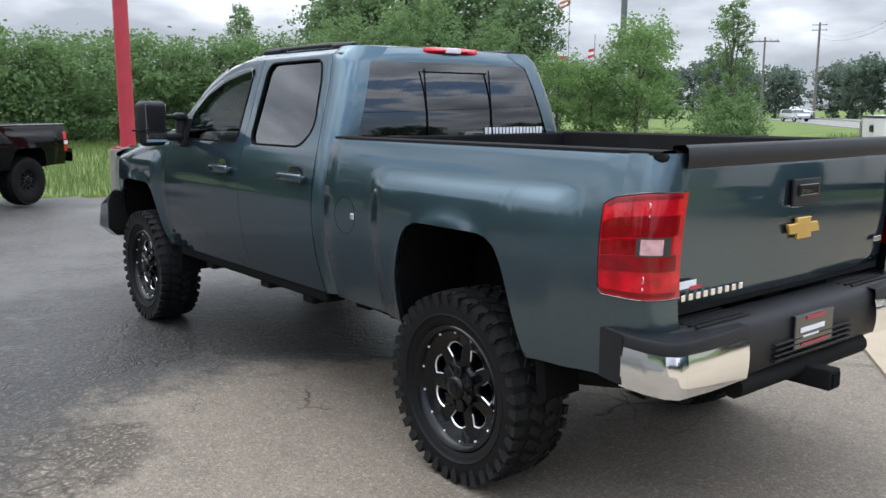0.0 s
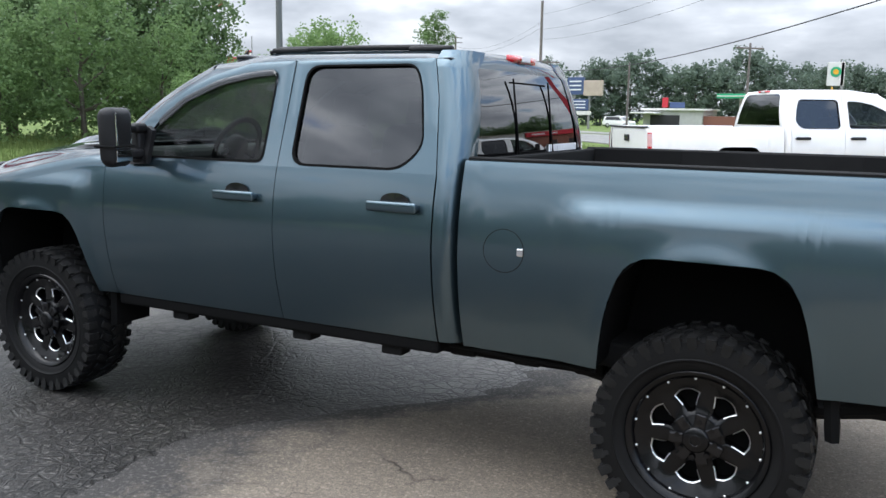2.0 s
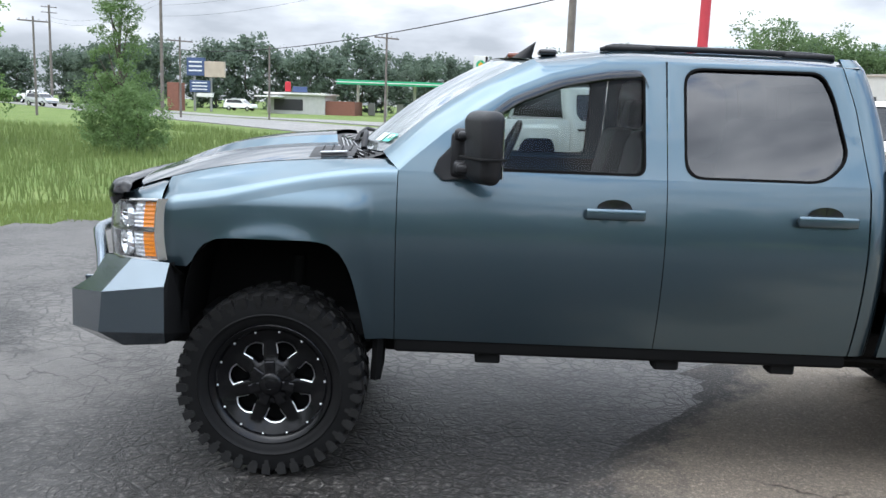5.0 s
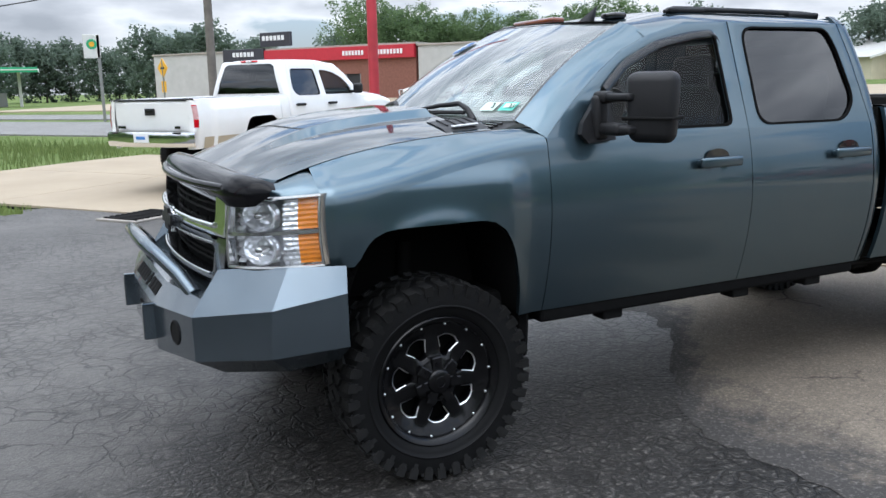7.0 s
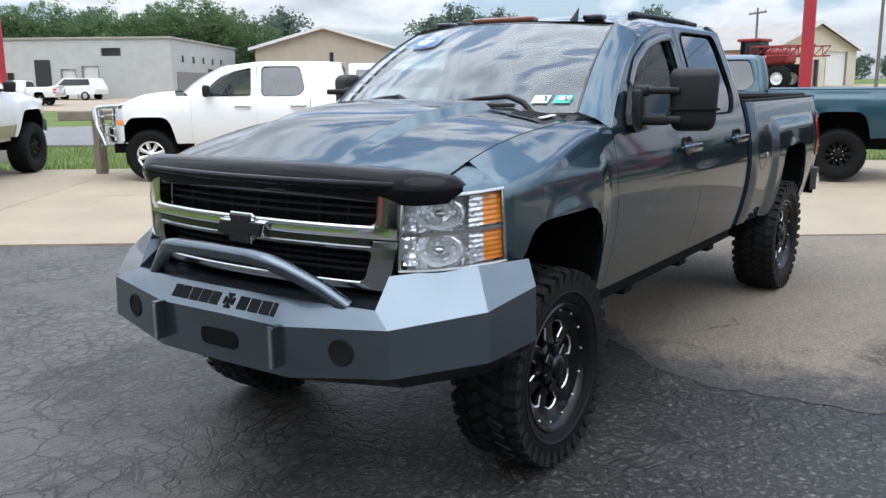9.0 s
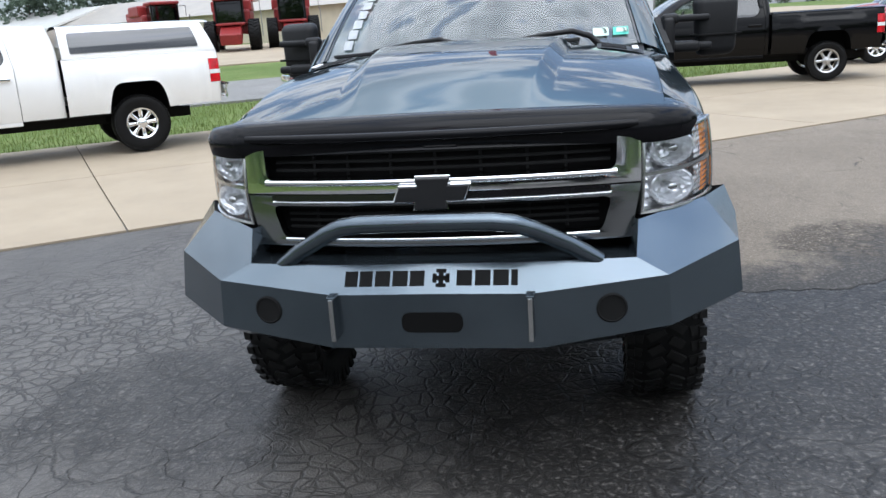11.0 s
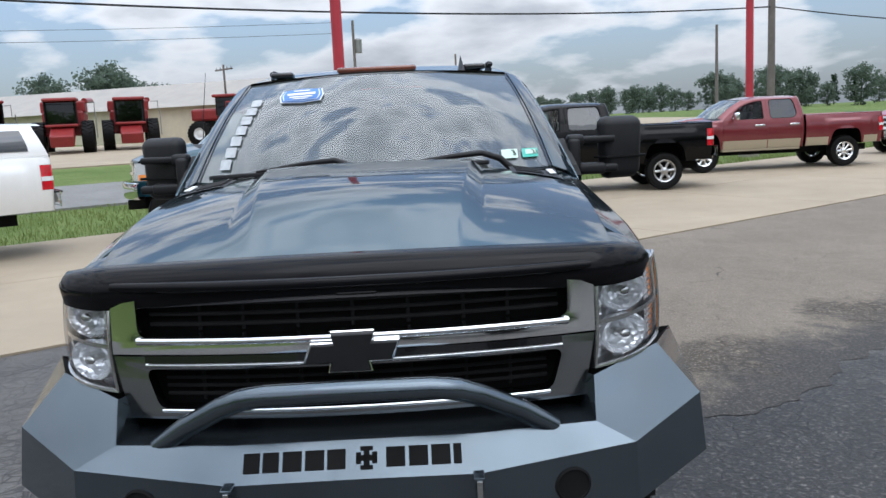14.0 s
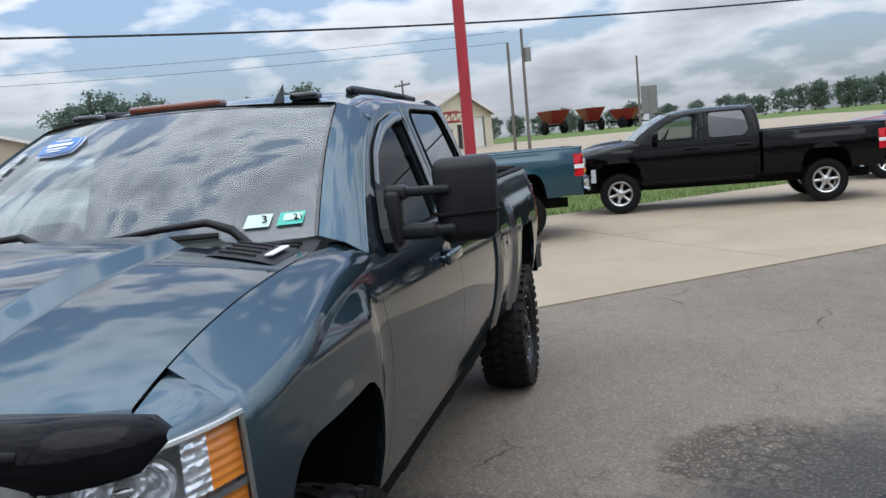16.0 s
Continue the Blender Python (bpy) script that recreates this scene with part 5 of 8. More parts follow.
    # underside
    block("floor_pan", (wb * .52, 0, zb + .02), (wb + .6, 1.5, .12), DARK, root, .02)
    for s in (1, -1):
        block("frame_rail", (wb * .5 - .05, s * .42, zb - .10), (wb + 1.6, .09, .16), DARK, root, .01)
    for cx in (0, wb):
        tube("axle", [(cx, -.78, P["R"]), (cx, .78, P["R"])], .055, DARK, root)
    link("differential", *lathe_data([(-.16, 0), (-.12, .13), (0, .17), (.12, .13), (.16, 0)], 20), DARK, root).matrix_basis = pose(0, 0, P["R"])
    tube("driveshaft", [(.1, 0, P["R"] + .02), (wb - .9, 0.02, zb - .05)], .045, DARK, root)
    # cabin
    block("dashboard", (df - .18, 0, belt - .07), (.38, 1.45, .26), TRIM_GREY, root, .08, "grey vinyl dashboard", seg=4)
    block("cabin_floor", (lerp(cr, df, .5), 0, zb + .16), (df - cr, 1.6, .1), TRIM_GREY, root, .02)
    st = link("steering_wheel", [], [], PLASTIC, root)
    ring = [(.0, .185 * math.cos(a), .185 * math.sin(a)) for a in steps(0, 2 * math.pi, 28)]
    v, f = tube_data(ring, .016, 8, False)
    for a in (-.3, math.pi + .3, -math.pi / 2):
        v, f = add(v, f, *tube_data([(.02, 0, 0), (.0, .18 * math.cos(a), .18 * math.sin(a))], .016, 6))
    v, f = add(v, f, *[lathe_data([(-.02, 0), (-.02, .07), (.04, .075), (.05, 0)], 16)[k] if k else [(y, x, z) for x, y, z in lathe_data([(-.02, 0), (-.02, .07), (.04, .075), (.05, 0)], 16)[0]] for k in (0, 1)])
    me = bpy.data.meshes.new("steering_wheel")
    me.from_pydata([tuple(q) for q in v], [], f)
    me.materials.append(PLASTIC)
    me.polygons.foreach_set("use_smooth", [True] * len(me.polygons))
    st.data = me
    st.matrix_basis = pose(df - .50, .40, belt + .055, 0, -24, 0)
    tube("steering_column", [(df - .48, .40, belt + .045), (df - .2, .40, belt - .08)], .035, PLASTIC, root)
    for yy in (.4, -.4):
        b = bmesh.new()
        cube(b, (sp + .42, yy, zb + .42), (.52, .5, .2), .07, seg=3)
        cube(b, (sp + .02, yy, belt - .09), (.17, .5, .60), .07, Matrix.Rotation(-.22, 4, "Y"), 3)
        seat = part("front_seat", b, SEAT_MAT, root, "grey leather front seat", True)
        b = bmesh.new()
        cube(b, (sp - .10, yy, belt + .29), (.1, .27, .17), .04, Matrix.Rotation(-.2, 4, "Y"), 3)
        part("headrest", b, SEAT_MAT, seat, "", True)
    b = bmesh.new()
    cube(b, (dr + .42, 0, zb + .42), (.5, 1.35, .2), .07, seg=3)
    cube(b, (dr + .14, 0, belt - .04), (.16, 1.4, .66), .07, Matrix.Rotation(-.15, 4, "Y"), 3)
    part("rear_bench", b, SEAT_MAT, root, "grey leather rear bench", True)
    link("headliner", *grid(steps(.04, .96, 4), steps(-.9, .9, 6), lambda t, v: tuple(Vector(roof_pt(t, v)) - Vector((0, 0, .045)))), TRIM_GREY, root)
    if not detail:
        simple_front(root, P, paint_mat, low_mat, hood, side_y)
    return root, dict(side_y=side_y, up_y=up_y, hood=hood, hood_z=hood_z, shield=shield, roof_pt=roof_pt, gate=gate, gx=gx, gz1=gz1, gy=gy, back=back, hood_ob=hood_ob, ws=ws, rw=rw, cowl=cowl, bottom=bottom)


def front_x(P, y, z):
    """The truck's face: rounded in plan, leaning back slightly."""
    return P["hood_f"] + .045 - .19 * (abs(y) / .8) ** 2.6 - .10 * max(0, z - (P["belt"] - .40))


def face_patch(P, y0, y1, z0, z1, off=0.0, n=8, nz=4):
    return grid(steps(y0, y1, n), steps(z0, z1, nz), lambda y, z: (front_x(P, y, z) + off, y, z))


def simple_front(root, P, paint_mat, low_mat, hood, side_y):
    """Grille, lamps and bumpers of the other pickups."""
    belt, zb = P["belt"], P["zb"]
    zt = belt - .185
    z0 = belt - .50
    link("grille", *face_patch(P, -.56, .56, z0 + .03, zt, -.01, 12), GLOSS_BLACK, root)
    surround = P.get("grille_mat", CHROME)
    for a, b_, c, d in ((-.6, .6, zt - .035, zt + .03), (-.6, .6, z0, z0 + .045), (-.6, -.53, z0, zt), (.53, .6, z0, zt), (-.6, .6, (z0 + zt) / 2 - .025, (z0 + zt) / 2 + .025), (-.03, .03, z0, zt)):
        link("grille_bar", *face_patch(P, a, b_, c, d, .012, 8, 1), surround, root)
    for s in (1, -1):
        yo = side_y(P["nose"], belt - .3)
        def lampf(a, z):
            y = lerp(.61, yo + .004, a)
            x = lerp(front_x(P, .61, z), P["nose"] - .02, a ** 1.6)
            return (x + .03 * math.sin(math.pi * a), s * y, z)
        lamp = link("headlamp", *grid(steps(0, 1, 8), steps(z0 + .04, zt + .01, 5), lampf), REFLECTOR, root, "clear headlamp with an amber side marker")
        link("side_marker", *grid(steps(.62, 1, 4), steps(z0 + .05, lerp(z0, zt, .45), 2), lambda a, z: tuple(Vector(lampf(a, z)) + Vector((.006, s * .008, 0)))), AMBER_LENS, lamp)
        link("nose_side", *grid(steps(.0, 1, 6), steps(zb + .05, z0 + .045, 4), lampf), paint_mat, root)
    link("valance", *face_patch(P, -.62, .62, zb + .05, z0 + .01, -.02, 10), PLASTIC, root)
    bz = zb + .16
    bm_ = P.get("bumper_mat", CHROME)
    v, f = grid(steps(-1, 1, 24), range(6), lambda v, q: (P["hood_f"] + .16 - .30 * abs(v) ** 2.6 + (.0, .02, .03, .03, .02, -.02)[q], v * .985, bz + (-.15, -.12, -.04, .06, .105, .115)[q]))
    link("front_bumper", v, f, bm_, root)
    v, f = grid(steps(-1, 1, 24), range(6), lambda v, q: (P["gate"] - .17 + .14 * abs(v) ** 3 - (.0, .02, .03, .03, .02, -.06)[q], v * .975, bz + .05 + (-.14, -.12, -.04, .06, .10, .105)[q]))
    link("rear_bumper", v, f, bm_, root)
    block("rear_step", (P["gate"] - .06, 0, bz + .135), (.2, 1.5, .03), PLASTIC, root, .01)
    for s in (1, -1):
        tube("shock_absorber", [(.2, s * .5, P["R"] + .02), (.28, s * .48, zb + .05)], .03, DARK, root)


def wheel_key(P):
    key = (round(P["R"], 3), P["rim"], P["tw"], P["style"])
    wheel_meshes(key, P["R"], P["rim"], P["tw"], P["style"])
    P["wheel_key"] = key
    return P


# ---- the blue-grey truck ----
P0 = wheel_key(dict(HERO))
truck, K = pickup("lifted_pickup_truck", "lifted blue-grey crew-cab pickup on black mud-terrain wheels", P0, BODY)


def nose_x(y, z):
    return 4.815 - .085 * (abs(y) / .7) ** 2.2 - .08 * max(0, z - 1.02)


def nose(y0, y1, z0, z1, off=0.0, n=16, nz=3):
    return grid(steps(y0, y1, n), steps(z0, z1, nz), lambda y, z: (nose_x(y, z) + off, y, z))


def bar_on_nose(nm, pts, r, mat, parent, flat=1.0, off=0.0):
    return tube(nm, [(nose_x(y, z) + off, y, z) for y, z in pts], r, mat, parent, 8)


# grille: a dark mesh behind, chrome face plates with two openings, thin bright rims
grille = link("grille", *nose(-.68, .68, .90, 1.29, -.085, 24, 6), LINER, truck, "chrome grille with two black mesh openings")


def plate(nm, outer, inner, off, mat, parent, lab=""):
    c = (sum(p[0] for p in inner) / len(inner), sum(p[1] for p in inner) / len(inner))
    ang = sorted({2 * math.pi * i / 120 for i in range(120)} | {math.atan2(p[1] - c[1], p[0] - c[0]) % (2 * math.pi) for p in outer + inner})
    v, f, m = [], [], 5
    for a in ang:
        o, i_ = poly_ray(outer, c, a), poly_ray(inner, c, a)
        for (y, z), d in (((o[0], o[1]), -.04), ((o[0], o[1]), 0), ((lerp(o[0], i_[0], .5), lerp(o[1], i_[1], .5)), .003), ((i_[0], i_[1]), 0), ((i_[0], i_[1]), -.06)):
            v.append((nose_x(y, z) + off + d, y, z))
    k = len(ang)
    for i in range(k):
        j = (i + 1) % k
        f += [(i * m + q, i * m + q + 1, j * m + q + 1, j * m + q) for q in range(m - 1)]
    return link(nm, v, f, mat, parent, lab)


up_out = [(-.702, 1.285), (.702, 1.285), (.702, 1.100), (-.702, 1.100)]
up_in = round_poly([(-.625, 1.30), (.625, 1.30), (.620, 1.150), (-.620, 1.150)], .03)
lo_out = [(-.702, 1.092), (.702, 1.092), (.665, .905), (-.665, .905)]
lo_in = round_poly([(-.605, 1.055), (.605, 1.055), (.57, .935), (-.57, .935)], .03)
up_out[0], up_out[1] = (-.702, 1.302), (.702, 1.302)
plate("upper_surround", up_out, up_in, .012, CHROME, grille, "chrome upper grille surround")
plate("lower_surround", lo_out, lo_in, .004, SATIN_CHROME, grille, "satin chrome lower grille surround")
bar_on_nose("grille_top_trim", [(y, 1.296) for y in steps(-.69, .69, 16)], .018, DEFLECTOR, grille, off=.010)
bar_on_nose("chrome_strip", [(y, 1.140) for y in steps(-.62, .62, 16)], .012, CHROME, grille, off=.016)
bar_on_nose("chrome_strip", [(y, 1.068) for y in steps(-.60, .60, 16)], .006, CHROME, grille, off=.008)
bar_on_nose("chrome_strip", [(y, .932) for y in steps(-.56, .56, 16)], .007, CHROME, grille, off=.010)
link("centre_band", *nose(-.60, .60, 1.076, 1.098, .018, 12, 1), GLOSS_BLACK, grille)
for z in (1.175, 1.205, 1.235, 1.265, .965, .99, 1.015, 1.04):
    w = .60 if z > 1.1 else .56
    bar_on_nose("grille_slat", [(y, z) for y in steps(-w, w, 10)], .0060, DARK, grille, off=-.055)
for y in (-.45, -.32, -.16, .0, .16, .32, .45):
    for z0, z1 in ((1.155, 1.28), (.945, 1.05)):
        tube("grille_rib", [(nose_x(y, z0) - .065, y, z0), (nose_x(y, z1) - .065, y, z1)], .006, DARK, grille, 6)
# bow-shaped emblem: chrome edge, black face
tie = [(-.058, 1.163), (.068, 1.163), (.060, 1.130), (.138, 1.130), (.116, 1.064), (.050, 1.064), (.058, 1.028), (-.068, 1.028), (-.060, 1.061), (-.138, 1.061), (-.116, 1.127), (-.050, 1.127)]
em = plate_yz("emblem", [(y * 1.0, 1.100 + (z - 1.095) * .92) for y, z in tie], 4.818, 4.842, CHROME, grille, "black emblem with a chrome edge", .003)
plate_yz("emblem_face", [(y * .95, 1.099 + (z - 1.095) * .80) for y, z in tie], 4.832, 4.852, PLASTIC, em, "", .003)

# head lamps
for s in (1, -1):
    it, ib, ot, ob_ = (4.704, .706, 1.254), (4.722, .697, .978), (4.410, .952, 1.279), (4.410, .966, .998)

    def lens_pt(a, b, off=0.0):
        p = Vector(ib).lerp(Vector(it), b).lerp(Vector(ob_).lerp(Vector(ot), b), a)
        k = 4 * a * (1 - a)
        q = p + Vector((.040, .032, 0)) * k + Vector((.012, .006, 0)) * 4 * b * (1 - b) - Vector((.8, .5, 0)) * off
        return (q.x, s * q.y, q.z)

    lamp = link("headlamp", *grid(steps(0, 1, 10), steps(0, 1, 8), lambda a, b: lens_pt(a, b, .085)), REFLECTOR, truck, "clear headlamp with two bulbs and amber corner")
    for e in (((a, 0) for a in steps(0, 1, 10)), ((a, 1) for a in steps(0, 1, 10)), ((0, b) for b in steps(0, 1, 10)), ((1, b) for b in steps(0, 1, 10))):
        ab = list(e)
        link("lamp_bezel", *grid(range(len(ab)), (0, 1), lambda i, q: lens_pt(ab[i][0], ab[i][1], q * .09)), DULL_STEEL, lamp)
    for b0, b1 in ((.06, .46), (.54, .95)):
        # faceted bowl, ring and bulb
        cx = lens_pt(.36, (b0 + b1) / 2, .05)
        ax = Vector((.86, s * .5, 0)).normalized()
        turn = ax.to_track_quat("Y", "Z").to_matrix().to_4x4()
        bv, bf = lathe_data([(-.05, .012), (-.045, .03), (-.02, .052), (.012, .064), (.020, .068), (.018, .074), (-.01, .078)], 24)
        bowl = link("reflector_bowl", bv, bf, REFLECTOR, lamp, "chrome reflector bowl", True)
        bowl.matrix_basis = Matrix.Translation(cx) @ turn @ Matrix.Diagonal((1.22, 1, .86, 1))
        link("bulb_shield", *lathe_data([(-.03, .016), (.02, .018), (.028, .012), (.030, 0)], 12), DULL_STEEL, bowl)
        for a0, a1, mt, lab in ((.64, .78, REFLECTOR, "ribbed clear indicator"), (.78, .965, AMBER_LENS, "amber corner reflector")):
            nr = 12
            link("indicator", *grid(steps(a0, a1, 3), steps(b0, b1, nr), lambda a, b: lens_pt(a, b, .020 + (.0025 if round((b - b0) / (b1 - b0) * nr) % 2 else 0))), mt, lamp, lab, False)
        for a0, a1 in ((.03, .14),):
            link("side_reflector", *grid(steps(a0, a1, 3), steps(b0, b1, 7), lambda a, b: lens_pt(a, b, .045 + (.014 if round((b - b0) / (b1 - b0) * 7) % 2 else 0))), REFLECTOR, lamp, "", False)
    link("lamp_divider", *grid(steps(0, 1, 10), (.475, .525), lambda a, b: lens_pt(a, b, .006)), DULL_STEEL, lamp)
    link("lamp_lens", *grid(steps(0, 1, 12), steps(0, 1, 8), lambda a, b: lens_pt(a, b)), LENS, lamp, "clear polycarbonate lens")
    for b in (.015, .985):
        tube("lamp_edge", [lens_pt(a, b, -.002) for a in steps(0, 1, 12)], .007, DULL_STEEL, lamp, 6)
    for a in (.008, .992):
        tube("lamp_edge", [lens_pt(a, b, -.002) for b in steps(0, 1, 8)], .006, DULL_STEEL, lamp, 6)
    # body filler between lamp and hood, lamp and bumper
    def cap_pt(a, q):
        p = Vector(lens_pt(a, 1.0, .002))
        yl = abs(p.y)
        ye = min(.815, yl - .02)
        e = Vector((p.x - .05 * max(0, .815 - ye), s * ye, min(K["hood_z"](p.x, ye) - .008, p.z + .09)))
        c = Vector((p.x, s * lerp(yl, ye, .16), lerp(p.z, e.z, .70)))
        return tuple(p * (1 - q) ** 2 + c * 2 * q * (1 - q) + e * q * q)

    link("fender_nose", *grid(steps(0, 1, 16), steps(0, 1, 8), cap_pt), BODY, truck)
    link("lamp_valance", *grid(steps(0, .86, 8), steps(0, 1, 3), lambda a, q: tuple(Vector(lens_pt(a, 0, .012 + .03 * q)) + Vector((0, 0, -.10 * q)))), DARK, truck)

FRONT = Matrix.Translation((0, 0, .016)) @ Matrix.Diagonal((1, 1.02, 1, 1))
for ob in [c for c in truck.children if c.name.split(".")[0] in ("grille", "headlamp", "lamp_valance")]:
    ob.matrix_basis = FRONT


# bug deflector over the hood's front edge
def defl(v, q):
    y = .915 * v
    a = abs(v)
    k = max(0, (a - .80) / .20)
    x = 4.715 - .050 * a ** 2.2 - .065 * k ** 1.6
    z = 1.355 - .016 * a ** 2 - .012 * k ** 1.5
    dx, dz = ((-.085, .010), (-.03, .026), (.022, .010), (.050, -.032), (.052, -.068), (.035, -.100))[q]
    dx, dz = dx * (1 - .45 * k), dz * (1 - .35 * k * k)
    if k > .84:
        w = math.sqrt(max(0, 1 - ((k - .84) / .16) ** 2))
        dx, dz = lerp(-.02, dx, .35 + .65 * w), lerp(-.02, dz, .25 + .75 * w)
    return (x + dx, y, z + dz)


link("bug_deflector", *grid([math.copysign(abs(v) ** .85, v) for v in steps(-1, 1, 48)], range(6), defl), DEFLECTOR, truck, "glossy black bug deflector along the hood edge")

# heavy plate front bumper
B_TOP = [(4.985, 0, .780), (4.985, .34, .778), (4.90, .780, .812), (4.65, 1.035, .862), (4.36, 1.065, .902)]
B_BOT = [(4.980, 0, .580), (4.980, .36, .582), (4.90, .790, .635), (4.665, 1.050, .680), (4.36, 1.070, .690)]
B_LOW = [(4.84, 0, .53), (4.84, .40, .53), (4.78, .75, .56), (4.58, .98, .60), (4.38, 1.0, .62)]
B_SHELF = [(4.918, 0, .868), (4.918, .34, .868), (4.842, .680, .858)]
B_IN = [(4.768, .690, .972), (4.550, .93, 1.000), (4.345, 1.025, 1.002)]

def mirrored(rows_, mat, nm, lab="", folds=True):
    """Folded plates on both sides of the middle line from rows of points."""
    v, f = [], []
    full = [[(x, -y, z) for x, y, z in reversed(r[1:])] + list(r) for r in rows_]
    n = len(full[0])
    if not folds:
        v = [p for r in full for p in r]
        f = [(i * n + j, i * n + j + 1, (i + 1) * n + j + 1, (i + 1) * n + j) for i in range(len(full) - 1) for j in range(n - 1)]
        return link(nm, v, f, mat, bump_root, lab, True)
    for r1, r2 in zip(full, full[1:]):
        for j in range(n - 1):
            f.append(tuple(range(len(v), len(v) + 4)))
            v += [r1[j], r1[j + 1], r2[j + 1], r2[j]]
    return link(nm, v, f, mat, bump_root, lab, True, False)


bump_root = truck
core = mirrored([B_TOP, B_BOT], BUMPER_GREY, "front_bumper", "heavy satin grey steel plate bumper")
bump_root = core
mirrored([B_BOT, B_LOW], BUMPER_GREY, "bumper_underplate")
# top plates: the middle ledge in front of the grille, and the raised wings under the lamps
mirrored([B_TOP[:3], B_SHELF], BUMPER_GREY, "bumper_shelf", "sloping top plate of the bumper", False)
for s in (1, -1):
    w = [B_TOP[2], B_TOP[3], B_TOP[4]]
    v = [(x, s * y, z) for x, y, z in w + B_IN + [B_SHELF[2]]]
    plates = [(0, 1, 4, 3, 6), (1, 2, 5, 4)]
    link("bumper_wing", [v[i] for p in plates for i in p], [(0, 1, 2, 3, 4), (5, 6, 7, 8)], BUMPER_GREY, core, "sloping wing plate under the lamp", True, False)
    v = [(x, s * y, z) for x, y, z in [B_SHELF[2], (4.70, .66, .858), (4.70, .66, .97), B_IN[0]]]
    link("wing_cheek", v, [(0, 1, 2, 3)], BUMPER_GREY, core, "", False)
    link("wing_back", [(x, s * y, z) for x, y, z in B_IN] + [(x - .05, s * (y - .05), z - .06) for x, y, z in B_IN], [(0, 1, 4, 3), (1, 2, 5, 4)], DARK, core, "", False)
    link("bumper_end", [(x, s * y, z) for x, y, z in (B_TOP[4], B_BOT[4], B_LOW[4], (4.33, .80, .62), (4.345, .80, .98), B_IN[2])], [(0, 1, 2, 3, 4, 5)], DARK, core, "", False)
    # fog lamp hole with a dark cup and ring
    fx = lerp(4.985, 4.90, (.595 - .34) / .44)
    ring = link("fog_hole", *lathe_data([(.004, 0), (.004, .040), (.004, .044), (.008, .046), (.004, .052), (-.01, .052)], 28), DARK, core, "round fog lamp hole")
    ring.matrix_basis = pose(fx - .001, s * .595, .710, 0, 0, -90 + s * 10.9)
    # shackle bracket
    br = block("shackle_mount", (5.000, s * .335, .700), (.060, .018, .155), BUMPER_GREY, core, .004)
    # bright strip added to paint the sky's reflection on the bracket's edge
    block("mount_face", (5.0315, s * .335, .700), (.004, .015, .150), DULL_STEEL, br, .001, "bright strip standing in for the sky's reflection")
    block("mount_cap", (5.000, s * .335, .780), (.062, .030, .010), BUMPER_GREY, br, .003)
mirrored([B_SHELF, [(4.68, 0, .862), (4.68, .34, .862), (4.68, .66, .858)]], BUMPER_GREY, "shelf_back")
# winch slot
plate_yz("fairlead_slot", round_poly([(-.105, .641), (.105, .641), (.105, .713), (-.105, .713)], .034), 4.970, 4.9875, LINER, core, "dark rounded slot in the bumper", .001)
# cut-out lettering on the shelf as plain dark blocks, with a cross between the two words
sh_a = math.atan2(4.985 - 4.918, .868 - .780)


def on_shelf(y, t, off):
    """A place on the sloping plate: t from its front edge to its rear edge."""
    return (lerp(4.985, 4.918, t) + off * math.cos(sh_a), y, lerp(.780, .868, t) + off * math.sin(sh_a))


LETTERS = [(-.281, .022), (-.236, .052), (-.175, .052), (-.113, .052), (.048, .050), (.107, .052), (.168, .052), (.226, .044), (.278, .044)]
for y, w in LETTERS:
    block("cut_letter", on_shelf(-y, .52, .001), (.056, w, .004), DARK, core, .004, "", Matrix.Rotation(-sh_a + math.pi / 2, 4, "Y"))
cr_ = bmesh.new()
for dt, dy, ln, wd in ((0, 0, .054, .016), (0, 0, .016, .058), (.24, 0, .012, .034), (-.24, 0, .012, .034), (0, .022, .032, .014), (0, -.022, .032, .014)):
    cube(cr_, on_shelf(.034 + dy, .52 + dt, .001), (ln, wd, .004), .001, Matrix.Rotation(-sh_a + math.pi / 2, 4, "Y"))
part("cut_cross", cr_, DARK, core)
# bull bar
bar_pts = [(4.845, -.555, .85), (4.885, -.46, .92), (4.945, -.345, .99), (4.975, -.285, 1.018), (4.985, -.22, 1.028), (4.987, 0, 1.030), (4.985, .22, 1.028), (4.975, .285, 1.018), (4.945, .345, .99), (4.885, .46, .92), (4.845, .555, .85)]
tube("bull_bar", bar_pts, .031, BUMPER_GREY, core, 14, "satin grey tubular bull bar")
core.matrix_basis = FRONT

